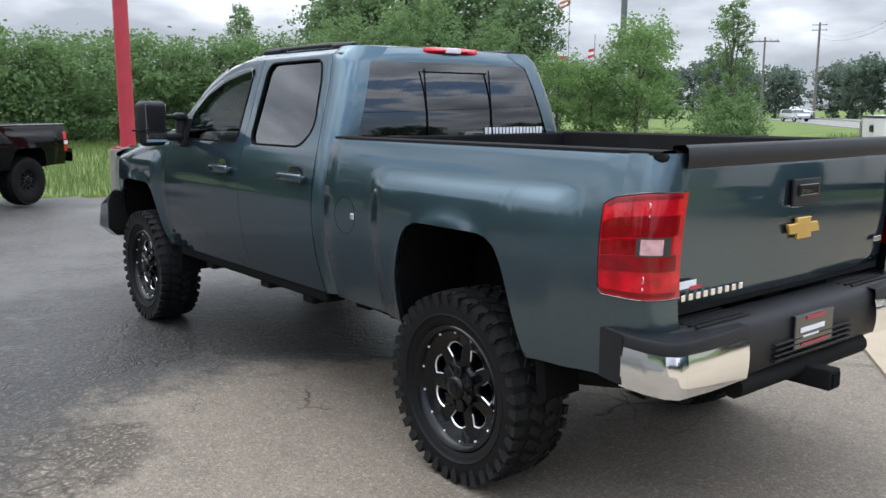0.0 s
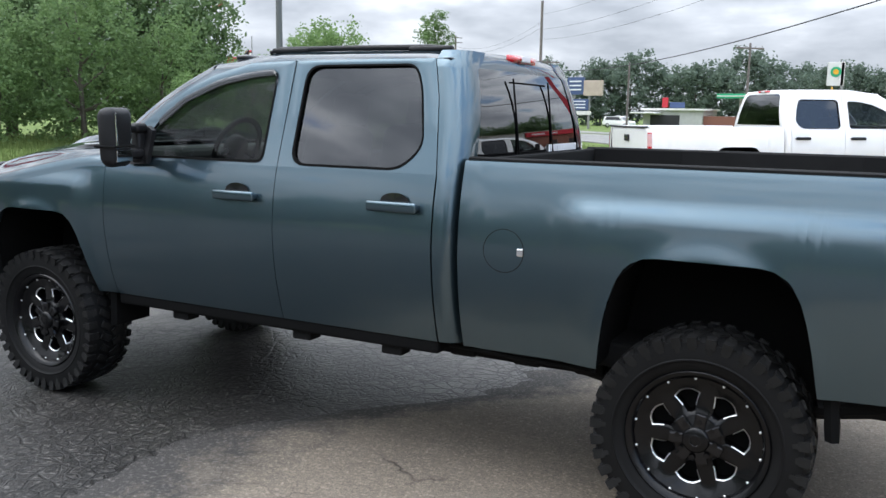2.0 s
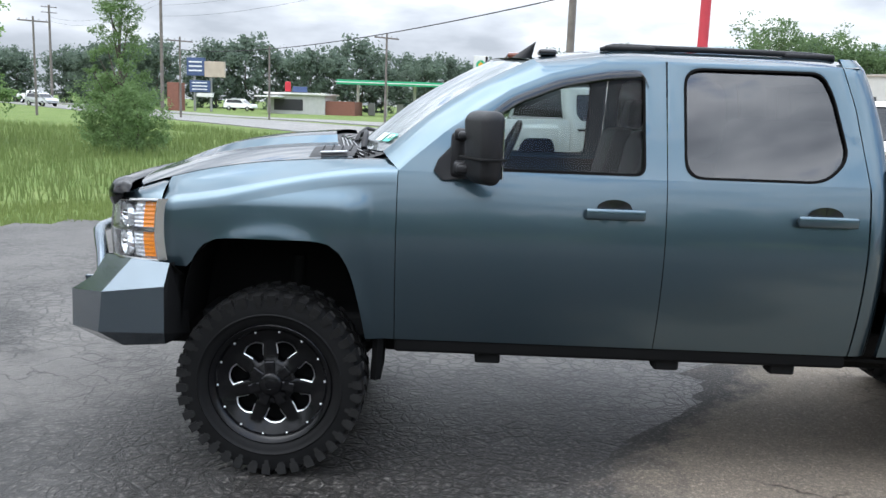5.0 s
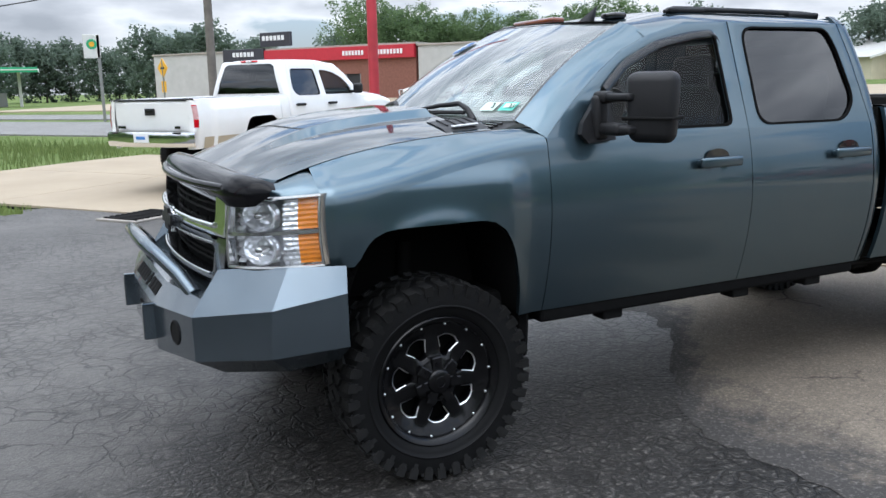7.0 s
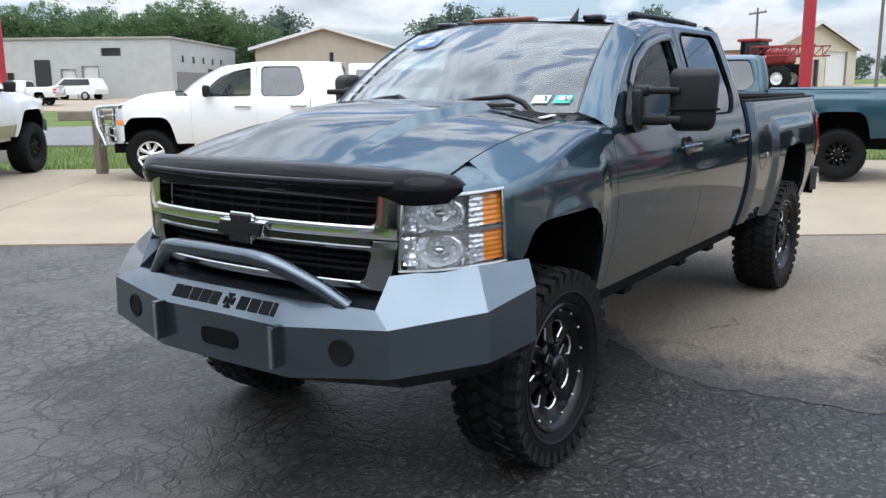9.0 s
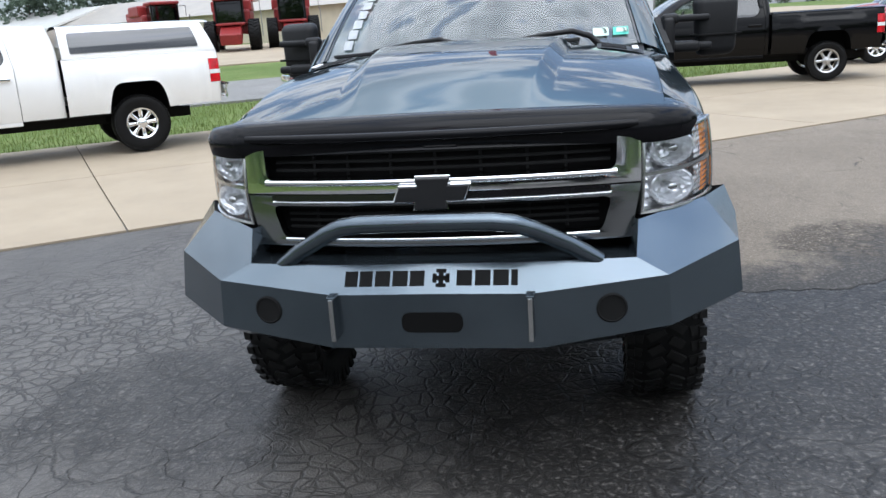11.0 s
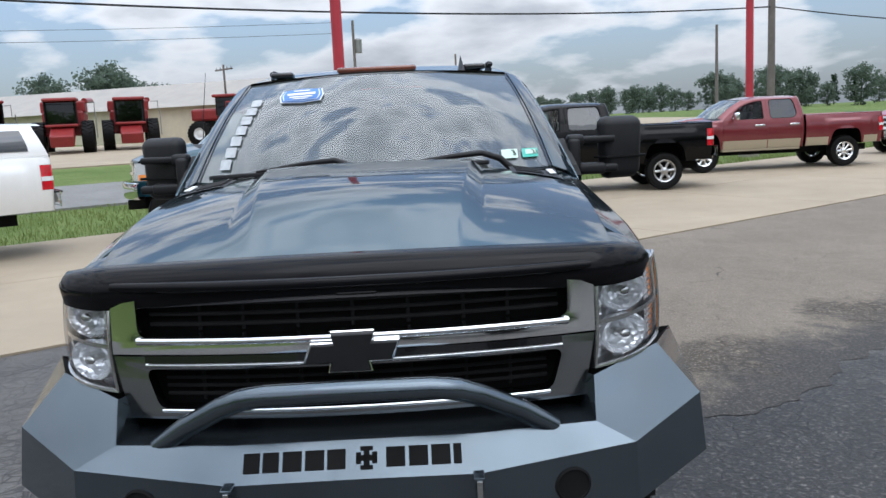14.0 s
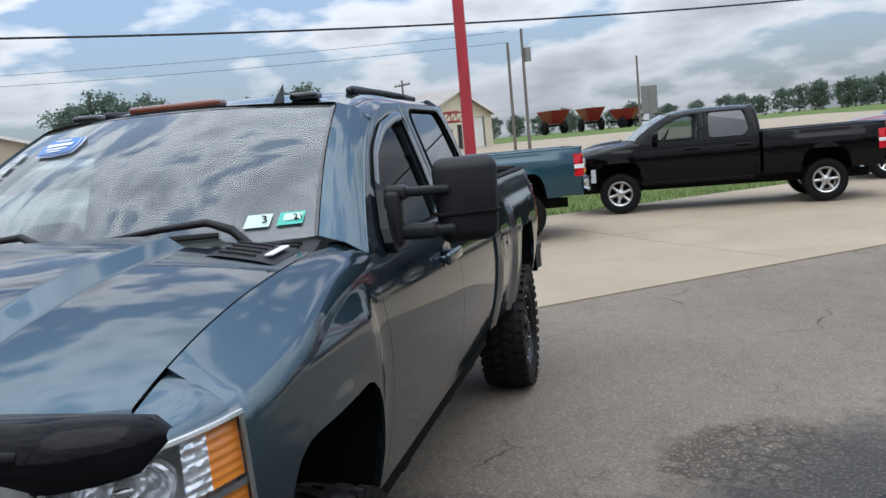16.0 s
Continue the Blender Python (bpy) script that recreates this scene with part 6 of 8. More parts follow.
# rear bumper: black step pad, chrome corners
rb = link("rear_bumper", *grid(steps(-1, 1, 24), range(7), lambda v, q: (-1.140 + .08 * max(0, (abs(v) - .66) / .34) ** 2 + (.12, .03, .0, -.004, .0, .03, .14)[q] * 1.0, v * .945, (.675, .67, .70, .79, .875, .905, .915)[q])), PLASTIC, truck, "black plastic rear step bumper with chrome corners")
for s in (1, -1):
    def wrap(a):
        """The bumper's outline from the wheel side round to its rear face."""
        pts = [(-.835, .958), (-.945, .985), (-1.06, .985), (-1.125, .965), (-1.160, .925), (-1.168, .75), (-1.160, .505)]
        i = min(5, int(a * 6))
        w = a * 6 - i
        return lerp(pts[i][0], pts[i + 1][0], w), lerp(pts[i][1], pts[i + 1][1], w)

    def cornerp(a, z):
        x, y = wrap(a)
        k = 4 * z * (1 - z) * .010
        return (x - k, s * (y + k * .5), lerp(.712 - .022 * a, .858 - .012 * a, z))
    link("chrome_corner", *grid(steps(.17, 1, 20), steps(0, 1, 6), cornerp), CHROME, rb, "chrome bumper corner")
    link("side_cap", *grid(steps(0, .19, 4), steps(0, 1, 6), lambda a, q: (wrap(a)[0], s * (wrap(a)[1] + .004), lerp(.715, .900, q))), PLASTIC, rb, "black plastic side cap")
    link("top_cap", *grid(steps(0, 1, 18), range(5), lambda a, q: (lerp(wrap(a)[0], -.98, (0, 0, .03, .30, 1)[q]), s * lerp(wrap(a)[1] + .002, min(wrap(a)[1], .80), (0, 0, .03, .30, 1)[q]), (.858, .895, .905, .912, .915)[q] - .012 * a)), PLASTIC, rb, "black plastic step cap")
    for k in range(5):
        block("step_rib", (-1.095 + .03 * k, s * .58, .912), (.012, .34, .010), PLASTIC, rb, .002)
for k in range(4):
    block("tread_rib", (-1.150, 0, .715 + .022 * k), (.02, .62, .008), PLASTIC, rb, .002)
pl = block("licence_plate", (-1.130, .02, .805), (.060, .305, .140), GLOSS_BLACK, rb, .004, "black dealer plate with white and red bars")
block("plate_bar", (-1.162, .04, .812), (.004, .19, .020), STICKER_WHITE, pl, .001)
block("plate_bar", (-1.162, .05, .785), (.004, .12, .007), STICKER_WHITE, pl, .001)
block("plate_bar", (-1.162, .02, .858), (.004, .14, .012), STICKER_RED, pl, .001)
block("plate_bar", (-1.162, .02, .752), (.004, .20, .008), STICKER_RED, pl, .001)
hitch = block("tow_hitch", (-1.10, 0, .605), (.30, .085, .085), DARK, truck, .008, "black receiver hitch under the bumper")
block("hitch_mouth", (-1.252, 0, .605), (.012, .058, .058), LINER, hitch, .003)
tube("hitch_tube", [(-1.10, -.5, .64), (-1.10, .5, .64)], .045, DARK, hitch)
# tailgate badge and lettering bars
plate_yz("tailgate_emblem", [(y * .92, 1.205 + (z - 1.095) * .66) for y, z in tie], K["gx"] - .002, K["gx"] - .018, GOLD, K["gate"], "gold bow-shaped emblem", .003)
for i in range(9):
    block("letter_bar", (K["gx"] + .014, .765 - .046 * i, 1.012), (.006, .026, .026), CHROME, K["gate"], .003)
block("dealer_mark", (K["gx"] + .010, .745, 1.062), (.003, .10, .028), STICKER_WHITE, K["gate"], .001)
block("dealer_mark", (K["gx"] + .009, .70, 1.048), (.003, .07, .014), STICKER_RED, K["gate"], .001)
block("trim_badge", (K["gx"] + .008, -.72, 1.09), (.006, .07, .024), CHROME, K["gate"], .003)
# fuel door on the left bed side
fy = lambda x, z: K["side_y"](x, z)
circ = [(.855 + .095 * math.cos(a), 1.147 + .095 * math.sin(a)) for a in steps(0, 2 * math.pi, 40)]
tube("fuel_door_gap", [(x, fy(x, z) - .0004, z) for x, z in circ], .0018, DARK, truck, 6, "dark gap round the fuel door")
block("fuel_door_latch", (.775, fy(.77, 1.147) + .004, 1.147), (.03, .012, .035), CHROME, truck, .005)

# roof rails, clearance lamps, antenna
for s in (1, -1):
    y0 = .60
    rz = lambda x: K["roof_pt"](min(1, max(0, (x - 1.25) / 1.6)), y0 / .76)[2]
    pts = [(x, s * y0, rz(x) + .013) for x in steps(1.36, 2.36, 14)]
    rail = tube("roof_rail", [(1.31, s * y0, rz(1.31) + .004)] + pts + [(2.42, s * y0, rz(2.42) + .002)], [.012] + [.0145] * 15 + [.010], PLASTIC, truck, 8, "black roof rail")
    for fx in (1.43, 2.28):
        block("rail_foot", (fx, s * y0, rz(fx) + .006), (.24, .040, .028), PLASTIC, rail, .012, "", None, 3)
for y, w in ((0, .40), (.50, .115), (-.50, .115)):
    t = .925 - .05 * abs(y)
    p = K["roof_pt"](t - (.05 if abs(y) > .6 else 0), y / .76)
    b = bmesh.new()
    cube(b, (p[0], y, p[2] + .016), (.085, w, .030), .012, seg=3)
    part("clearance_lamp", b, SMOKED_AMBER if y == 0 else GLOSS_BLACK, truck, "smoked amber roof clearance lamp" if y == 0 else "small smoked roof clearance lamp", True)
v, f = grid(steps(0, 1, 6), steps(-1, 1, 6), lambda t, v: (2.78 - .05 * t + .10 * v * (1 - t) * .5 - .02 * t, .43 + .020 * (1 - t) * (1 - v * v), K["roof_pt"](.95, .55)[2] - .004 + .085 * t))
a2, b2 = grid(steps(0, 1, 6), steps(-1, 1, 6), lambda t, v: (2.78 - .05 * t + .10 * v * (1 - t) * .5 - .02 * t, .43 - .020 * (1 - t) * (1 - v * v), K["roof_pt"](.95, .55)[2] - .004 + .085 * t))
link("antenna_fin", v + a2, f + [tuple(k + len(v) for k in q) for q in b2], PLASTIC, truck, "black fin antenna")

# wipers, cowl slats, hood vents with badges
def over_shield(t, y, off):
    return tuple(Vector(K["shield"](t, y / lerp(.785, .655, t))) + Vector((off, 0, off)))


for pivot, tip in ((-.03, -.50), (.60, .10)):
    arm = [over_shield(-.02, pivot, .012), over_shield(.035, lerp(pivot, tip, .10), .030), over_shield(.078, lerp(pivot, tip, .26), .034), over_shield(.074, lerp(pivot, tip, .55), .026), over_shield(.056, lerp(pivot, tip, .85), .018), over_shield(.048, tip, .014)]
    w = tube("wiper", arm, [.016, .015, .013, .011, .009, .007], PLASTIC, truck, 8, "black windshield wiper")
    bl = [over_shield(.020 + .026 * math.sin(math.pi * q * .55), lerp(tip - .22, pivot - .10, q), .010) for q in steps(0, 1, 10)]
    tube("wiper_blade", bl, .010, PLASTIC, w, 6)
for t in (.25, .42, .58, .74):
    tube("cowl_slat", [tuple(Vector((lerp(3.61 - .20 * abs(v) ** 2.2, 3.735 - .17 * abs(v) ** 2.2, t), .79 * v, lerp(1.528, K["hood_z"](3.72, .8 * v) - .022, t) + .006))) for v in steps(-.95, .95, 16)], .006, GLOSS_BLACK, K["cowl"], 5)
for s in (1, -1):
    vent = link("hood_vent", *grid(steps(3.56, 3.77, 8), steps(.58, .785, 6), lambda x, y: (x, s * y, K["hood_z"](x, y) + .005 - .004 * ((y > .77) or (y < .60)))), PLASTIC, K["hood_ob"], "black louvred hood vent")
    for k in range(4):
        x = 3.59 + .045 * k
        tube("louvre", [(x, s * y, K["hood_z"](x, y) + .007) for y in steps(.60, .71, 4)], .005, PLASTIC, vent, 5)
    block("vent_badge", (3.66, s * .750, K["hood_z"](3.66, .750) + .014), (.125, .026, .006), STICKER_WHITE, vent, .002, "bright white and chrome badge", Matrix.Rotation(radians(4), 4, "Y"))

# decals on the glass
def on_shield(y, t, dy, dt, mat, nm, lab, par, lift=.006):
    return link(nm, *grid(steps(t - dt, t + dt, 3), steps(y - dy, y + dy, 4), lambda tt, yy: tuple(Vector(K["shield"](tt, yy / lerp(.785, .655, tt))) + Vector((lift, 0, lift)))), mat, par, lab)


def badge(k, mat, nm, lab, lift):
    """A six-sided badge with a slightly arched top, laid on the windshield."""
    ring = [(-.098, .050), (0, .062), (.098, .050), (.110, 0), (.098, -.050), (0, -.062), (-.098, -.050), (-.110, 0)]
    pts = [(0, 0)] + [(y * k * .88, t * k * 1.28) for y, t in ring]
    v = [tuple(Vector(K["shield"](.745 + t, (y - .35) / lerp(.785, .655, .745 + t))) + Vector((lift, 0, lift))) for y, t in pts]
    return link(nm, v, [(0, i, i % 8 + 1) for i in range(1, 9)], mat, K["ws"], lab)


badge(1.14, STICKER_WHITE, "dealer_decal", "six-sided white and blue dealer decal", .006)
badge(1.07, STICKER_BLUE, "decal_field", "blue decal field", .008)
badge(.97, STICKER_WHITE, "decal_rim", "thin white decal rim", .0095)
badge(.92, STICKER_BLUE, "decal_field", "blue decal field", .011)
on_shield(-.35, .790, .040, .007, STICKER_WHITE, "decal_bar", "", K["ws"], .013)
on_shield(-.35, .750, .070, .014, STICKER_WHITE, "decal_bar", "", K["ws"], .013)
on_shield(-.35, .715, .056, .008, STICKER_WHITE, "decal_bar", "", K["ws"], .013)
on_shield(-.35, .692, .036, .006, STICKER_WHITE, "decal_bar", "", K["ws"], .013)
for k in range(7):
    t = .70 - .096 * k
    on_shield(-.575 - .014 * k, t, .026, .040, FADED_WHITE, "window_letter_bar", "white vinyl lettering bar", K["ws"])
for y, m1 in ((.60, STICKER_PALE), (.695, STICKER_GREEN)):
    on_shield(y, .105, .037, .034, m1, "inspection_sticker", "green inspection sticker", K["ws"])
on_shield(.700, .110, .026, .018, STICKER_PALE, "sticker_band", "", K["ws"], .008)


def words(text, size, m, mat, parent, nm="lettering"):
    cu = bpy.data.curves.new(nm, "FONT")
    cu.body, cu.size, cu.extrude, cu.align_x, cu.align_y = text, size, .0005, "CENTER", "CENTER"
    tmp = bpy.data.objects.new(nm, cu)
    scene.collection.objects.link(tmp)
    me = bpy.data.meshes.new_from_object(tmp.evaluated_get(bpy.context.evaluated_depsgraph_get()))
    bpy.data.objects.remove(tmp)
    me.materials.clear()
    me.materials.append(mat)
    ob = share(nm, me, parent, m)
    return ob


def shield_frame(y, t, lift):
    a = Vector(K["shield"](t, y / .77))
    right = (Vector(K["shield"](t, (y + .02) / .77)) - a).normalized()
    upv = (Vector(K["shield"](t + .03, y / .76)) - a).normalized()
    nrm = right.cross(upv).normalized()
    return Matrix.Translation(a + nrm * lift) @ Matrix((right, nrm.cross(right), nrm)).transposed().to_4x4()


words("3", .046, shield_frame(.615, .105, .012), DARK, K["ws"])
words("21", .034, shield_frame(.712, .103, .014), DARK, K["ws"])
for i in range(17):
    y = -.20 - .0300 * i
    p = K["back"](y, 1.552)
    block("web_address_bar", (p[0] - .010, y, 1.552), (.004, .020, .040), STICKER_WHITE, K["rw"], .001)

# mud flaps, side steps' brackets and underside pieces
for s in (1, -1):
    for x, top, bot, w in ((-.475, .90, .50, .22), (3.420, .80, .44, .28)):
        v, f = [], []
        for k, t in enumerate(steps(0, 1, 6)):
            z, xx = lerp(top, bot, t), x + (.012 if x > 1 else -.02) * t * t
            for dx, dy in ((-.022, -.5), (.022, -.5), (.026, .42), (.0, .5), (-.026, .42)):
                edge = min(.975, K["side_y"](x, max(z, .67)) - .014)
                v.append((xx + dx, s * (edge - w * (.5 - dy)), z + (.015 if k == 6 and abs(dy) > .4 else 0)))
        f = [(i * 5 + j, i * 5 + (j + 1) % 5, i * 5 + 5 + (j + 1) % 5, i * 5 + 5 + j) for i in range(6) for j in range(5)] + [(0, 1, 2, 3, 4), (30, 31, 32, 33, 34)]
        link("mud_flap", v, f, LINER, truck, "black rubber mud flap")
        block("mud_flap_bolt", (x + .005, s * .80, top - .10), (.06, .02, .02), DARK, truck, .005)
    for x in (1.5, 2.05, 2.9):
        block("body_mount", (x, s * .80, .59), (.12, .10, .08), DARK, truck, .012)
    for x in (.55, .86, 1.2):
        block("spring_hanger", (x, s * .62, .60), (.14, .09, .12), DARK, truck, .015)
    tube("leaf_spring", [(x, s * .60, .50 + .10 * (x / .75) ** 2) for x in steps(-.75, .75, 10)], .035, DARK, truck, 6)
    tube("brake_line", [(.5, s * .70, .585), (.85, s * .74, .60), (1.3, s * .72, .61)], .012, DARK, truck, 6)
tube("exhaust_pipe", [(2.6, -.35, .58), (1.0, -.42, .56), (.4, -.50, .74), (-.4, -.52, .74)], .05, DARK, truck, 10)
tube("track_bar", [(3.9, -.45, .50), (3.9, .45, .62)], .03, DARK, truck, 8)
for s in (1, -1):
    tube("front_shock", [(3.90, s * .52, .46), (3.86, s * .50, .98)], .035, DARK, truck, 8)


# ---- other pickups in the lot ----
def other(name, label, P, mat, low, fx, fy, rx, ry, **more):
    """Stands a pickup so that its near-side wheels come over (fx, fy) and (rx, ry)."""
    P = wheel_key(dict(HERO, **P))
    root, k = pickup(name, label, P, mat, low, detail=False, group="pickups parked in the lot")
    return root, P, k


def stand(root, P, fx, fy, rx, ry, near):
    """near: +1 where the wheels seen are on its left side, -1 on its right."""
    a = math.atan2(fy - ry, fx - rx)
    mx, my = (fx + rx) / 2, (fy + ry) / 2
    half = P["face"] - .05
    ox = mx - math.cos(a) * P["wb"] / 2 + math.sin(a) * near * half
    oy = my - math.sin(a) * P["wb"] / 2 - math.cos(a) * near * half
    zr = ground_z(ox, oy)
    zf = ground_z(ox + math.cos(a) * P["wb"], oy + math.sin(a) * P["wb"])
    root.matrix_basis = pose(ox, oy, zr + .02, 0, -math.degrees(math.atan2(zf - zr, P["wb"])), math.degrees(a))
    return root


SHIFT = dict(zb=.71, belt=1.47, zroof=2.02, bed_top=1.48, arch_f=1.19, arch_r=1.21, hood_z=1.57, bed1=-1.42, gate=-1.58)
white_ford, PF, KF = other("lifted_pickup_truck", "lifted white crew-cab pickup with tan lower panels and large tyres", dict(SHIFT, belt=1.51, bed_top=1.50, zroof=2.20, hood_z=1.61, cab_r=.88, bed0=.86, door_r=1.00, split=2.00, door_f=3.28, wb=3.95, R=.48, rim=.25, tw=.36, style="steel", arch_hw=.53, face=1.03, W=.98, handle_mat=PLASTIC, flare=.05, slim_lamp=(.30, .72)), WHITE_PAINT, TAN_PAINT, 0, 0, 0, 0)
stand(white_ford, PF, -1.58, -13.07, 1.62, -10.72, -1)
block("tailgate_badge", (KF["gx"] - .012, .66, .99 + .10), (.010, .17, .045), GLOSS_BLACK, KF["gate"], .004, "dark badge")
block("tailgate_badge", (KF["gx"] - .012, -.58, .99 + .10), (.010, .12, .045), GLOSS_BLACK, KF["gate"], .015, "dark oval badge")
plate_w = block("licence_plate", (PF["gate"] - .205, .05, .93), (.012, .32, .15), STICKER_WHITE, white_ford, .003, "white plate in the bumper")
block("plate_bar", (PF["gate"] - .2125, .05, .93), (.004, .20, .05), STICKER_BLUE, plate_w, .001)
block("window_sticker", (PF["cab_r"] + .02, -.42, 1.67), (.006, .34, .035), STICKER_WHITE, KF["rw"], .002, "white window strip")
STOCK = dict(zb=.58, belt=1.33, zroof=1.93, bed_top=1.36, arch_f=1.00, arch_r=1.00, hood_z=1.42, R=.40, rim=.235, tw=.27, face=.95, arch_hw=.47)
white_ram, PR, KR = other("pickup_truck", "white crew-cab pickup with a bed cap and chrome brush guard", dict(STOCK, wb=4.38, R=.44, zb=.63, belt=1.40, zroof=2.00, bed_top=1.43, arch_f=1.08, arch_r=1.08, hood_z=1.49, bed1=-1.12, gate=-1.30, style="chrome", handle_mat=CHROME, door_f=3.66, split=2.56, door_r=1.66, cab_r=1.05, ws_b=3.97, ws_t=3.24, bed0=1.02, nose=4.80, hood_f=5.06), WHITE_PAINT, None, 0, 0, 0, 0)
stand(white_ram, PR, -1.85, -9.70, -4.48, -6.42, 1)
teal, PT, _k = other("pickup_truck", "dark teal crew-cab pickup with chrome bumper", dict(STOCK, zb=.66, belt=1.42, zroof=2.02, bed_top=1.42, arch_f=1.10, arch_r=1.10, hood_z=1.50, wb=4.05, R=.42, rim=.22, style="steel"), TEAL_PAINT, None, 0, 0, 0, 0)
stand(teal, PT, -6.55, -3.98, -7.52, -.02, 1)
tube("whip_aerial", [(3.55, -.80, 1.40), (3.50, -.82, 2.0), (3.40, -.84, 2.75)], [.010, .007, .004], PLASTIC, teal, 6, "thin black whip aerial")
black, PB, _k = other("pickup_truck", "black extended-cab pickup with silver alloy wheels", dict(STOCK, wb=3.75, style="alloy", grille_mat=GLOSS_BLACK, bumper_mat=BLACK_PAINT, mirror_mat=BLACK_PAINT), BLACK_PAINT, None, 0, 0, 0, 0)
stand(black, PB, -10.95, 1.50, -10.95, 5.25, 1)
red, PD, _k = other("pickup_truck", "dark red crew-cab pickup with tan lower panels and chrome wheels", dict(STOCK, wb=3.85, style="chrome", handle_mat=CHROME, mirror_mat=CHROME, R=.41), RED_PAINT, TAN_PAINT, 0, 0, 0, 0)
stand(red, PD, -14.95, 7.40, -15.22, 11.22, 1)
red2, PD2, _k = other("pickup_truck", "bright red crew-cab pickup with chrome wheels", dict(STOCK, wb=3.85, style="chrome", handle_mat=CHROME, mirror_mat=CHROME, R=.41), BRIGHT_RED_PAINT, None, 0, 0, 0, 0)
stand(red2, PD2, -18.6, 15.4, -19.4, 19.2, 1)


# bed cap and brush guard of the white pickup
cap = thing("bed_cap", "white fibreglass bed cap with dark side windows", "truck cap", m=white_ram.matrix_basis.copy())
bt, b0, b1_ = PR["bed_top"] + .04, PR["bed0"] - .02, PR["gate"] + .03
v, f = grid(steps(0, 1, 8), steps(-1, 1, 12), lambda t, v: (lerp(b1_ + .02, b0, t), .72 * v, PR["zroof"] - .035 - .05 * abs(v) ** 3 - .05 * max(0, .2 - t)))
link("cap_roof", v, f, WHITE_PAINT, cap)
for s in (1, -1):
    link("cap_side", *grid(steps(0, 1, 10), steps(0, 1, 8), lambda t, q: (lerp(b1_ + .16 * q, b0, t), s * lerp(.91, .72, q ** 1.6), lerp(bt, PR["zroof"] - .085, q))), WHITE_PAINT, cap)
    link("cap_window", *grid(steps(0, 1, 10), steps(.16, .84, 8), lambda t, q: (lerp(b1_ + .24 + .10 * q + .05 * (2 * q - 1) ** 4, b0 - .12 - .04 * (2 * q - 1) ** 4, t), s * (lerp(.91, .72, q ** 1.6) + .009), lerp(bt, PR["zroof"] - .085, q) + .002)), TINT_GLASS, cap, "dark side window")
link("cap_end", *grid(steps(-1, 1, 8), steps(0, 1, 6), lambda v, q: (b1_ + .16 * q, v * lerp(.91, .72, q ** 1.6), lerp(bt, PR["zroof"] - .085, q))), WHITE_PAINT, cap)
link("cap_end_window", *grid(steps(-.75, .75, 8), steps(.2, .8, 4), lambda v, q: (b1_ + .16 * q - .006, v * lerp(.91, .72, q ** 1.6), lerp(bt, PR["zroof"] - .085, q))), TINT_GLASS, cap)
link("cap_front", *grid(steps(-1, 1, 8), steps(0, 1, 6), lambda v, q: (b0, v * lerp(.91, .72, q ** 1.6), lerp(bt, PR["zroof"] - .085, q))), WHITE_PAINT, cap)
gx_ = PR["hood_f"] + .30
for s in (1, -1):
    guard = tube("brush_guard", [(gx_ - .25, s * .98, .62), (gx_ - .12, s * .96, .95), (gx_ - .10, s * .94, 1.22), (gx_ - .02, s * .72, 1.22), (gx_, s * .40, 1.24), (gx_, 0, 1.24)], .038, CHROME, white_ram, 8, "chrome tubular brush guard")
    for z in (.75, .92, 1.08):
        tube("guard_bar", [(gx_ - .14, s * .95, z), (gx_, s * .55, z), (gx_ + .01, 0, z)], .022, CHROME, guard, 6)
    tube("guard_post", [(gx_ + .01, s * .36, .55), (gx_, s * .36, 1.22)], .035, CHROME, guard, 8)


# ---- poles, wires, signs ----
POLE_RED = plain("faded_red_pole_paint", (0.42, 0.030, 0.045), 0.5, 0, 0.14, 2.5, 0.05, 60)
POLE_WOOD = plain("weathered_pole_wood", (0.16, 0.14, 0.125), 0.85, 0, 0.25, 3, 0.4, 90)
POLE_GREY = plain("grey_steel_pole", (0.12, 0.125, 0.13), 0.5, 0.3, 0.1, 3, 0.05, 90)
BASE_CONC = plain("grey_pole_base_concrete", (0.26, 0.24, 0.21), 0.9, 0, 0.2, 3, 0.3, 80)
WIRE = plain("black_cable", (0.012, 0.012, 0.013), 0.7, 0, 0.1)
SIDING = plain("cream_metal_siding", (0.55, 0.50, 0.38), 0.6, 0, 0.08, 1.5, 0.05, 30)
GREY_SIDING = plain("pale_grey_metal_siding", (0.42, 0.42, 0.40), 0.6, 0, 0.08, 1.5, 0.05, 30)
TAN_SIDING = plain("tan_metal_siding", (0.42, 0.35, 0.28), 0.6, 0, 0.08, 1.5, 0.05, 30)
ROOFING = plain("dull_tan_metal_roof", (0.33, 0.30, 0.26), 0.5, 0.2, 0.12, 1.0, 0.05, 30)
BRICK = plain("brown_brick", (0.20, 0.085, 0.06), 0.85, 0, 0.2, 6, 0.3, 40)
SIGN_RED = plain("red_sign_panel", (0.42, 0.02, 0.035), 0.45, 0, 0.08)
SIGN_DARK = plain("dark_sign_panel", (0.03, 0.03, 0.04), 0.5, 0, 0.08)
SIGN_BLUE = plain("blue_sign_panel", (0.05, 0.08, 0.18), 0.5, 0, 0.1)
SIGN_YELLOW = plain("yellow_road_sign", (0.75, 0.38, 0.02), 0.5, 0, 0.06)
SIGN_GREY = plain("unpainted_sign_back", (0.25, 0.25, 0.24), 0.5, 0.4, 0.08)
CANOPY_GREEN = plain("green_canopy_edge", (0.03, 0.35, 0.16), 0.45, 0, 0.06)
WHITE_WALL = plain("white_painted_wall", (0.66, 0.65, 0.62), 0.7, 0, 0.08)
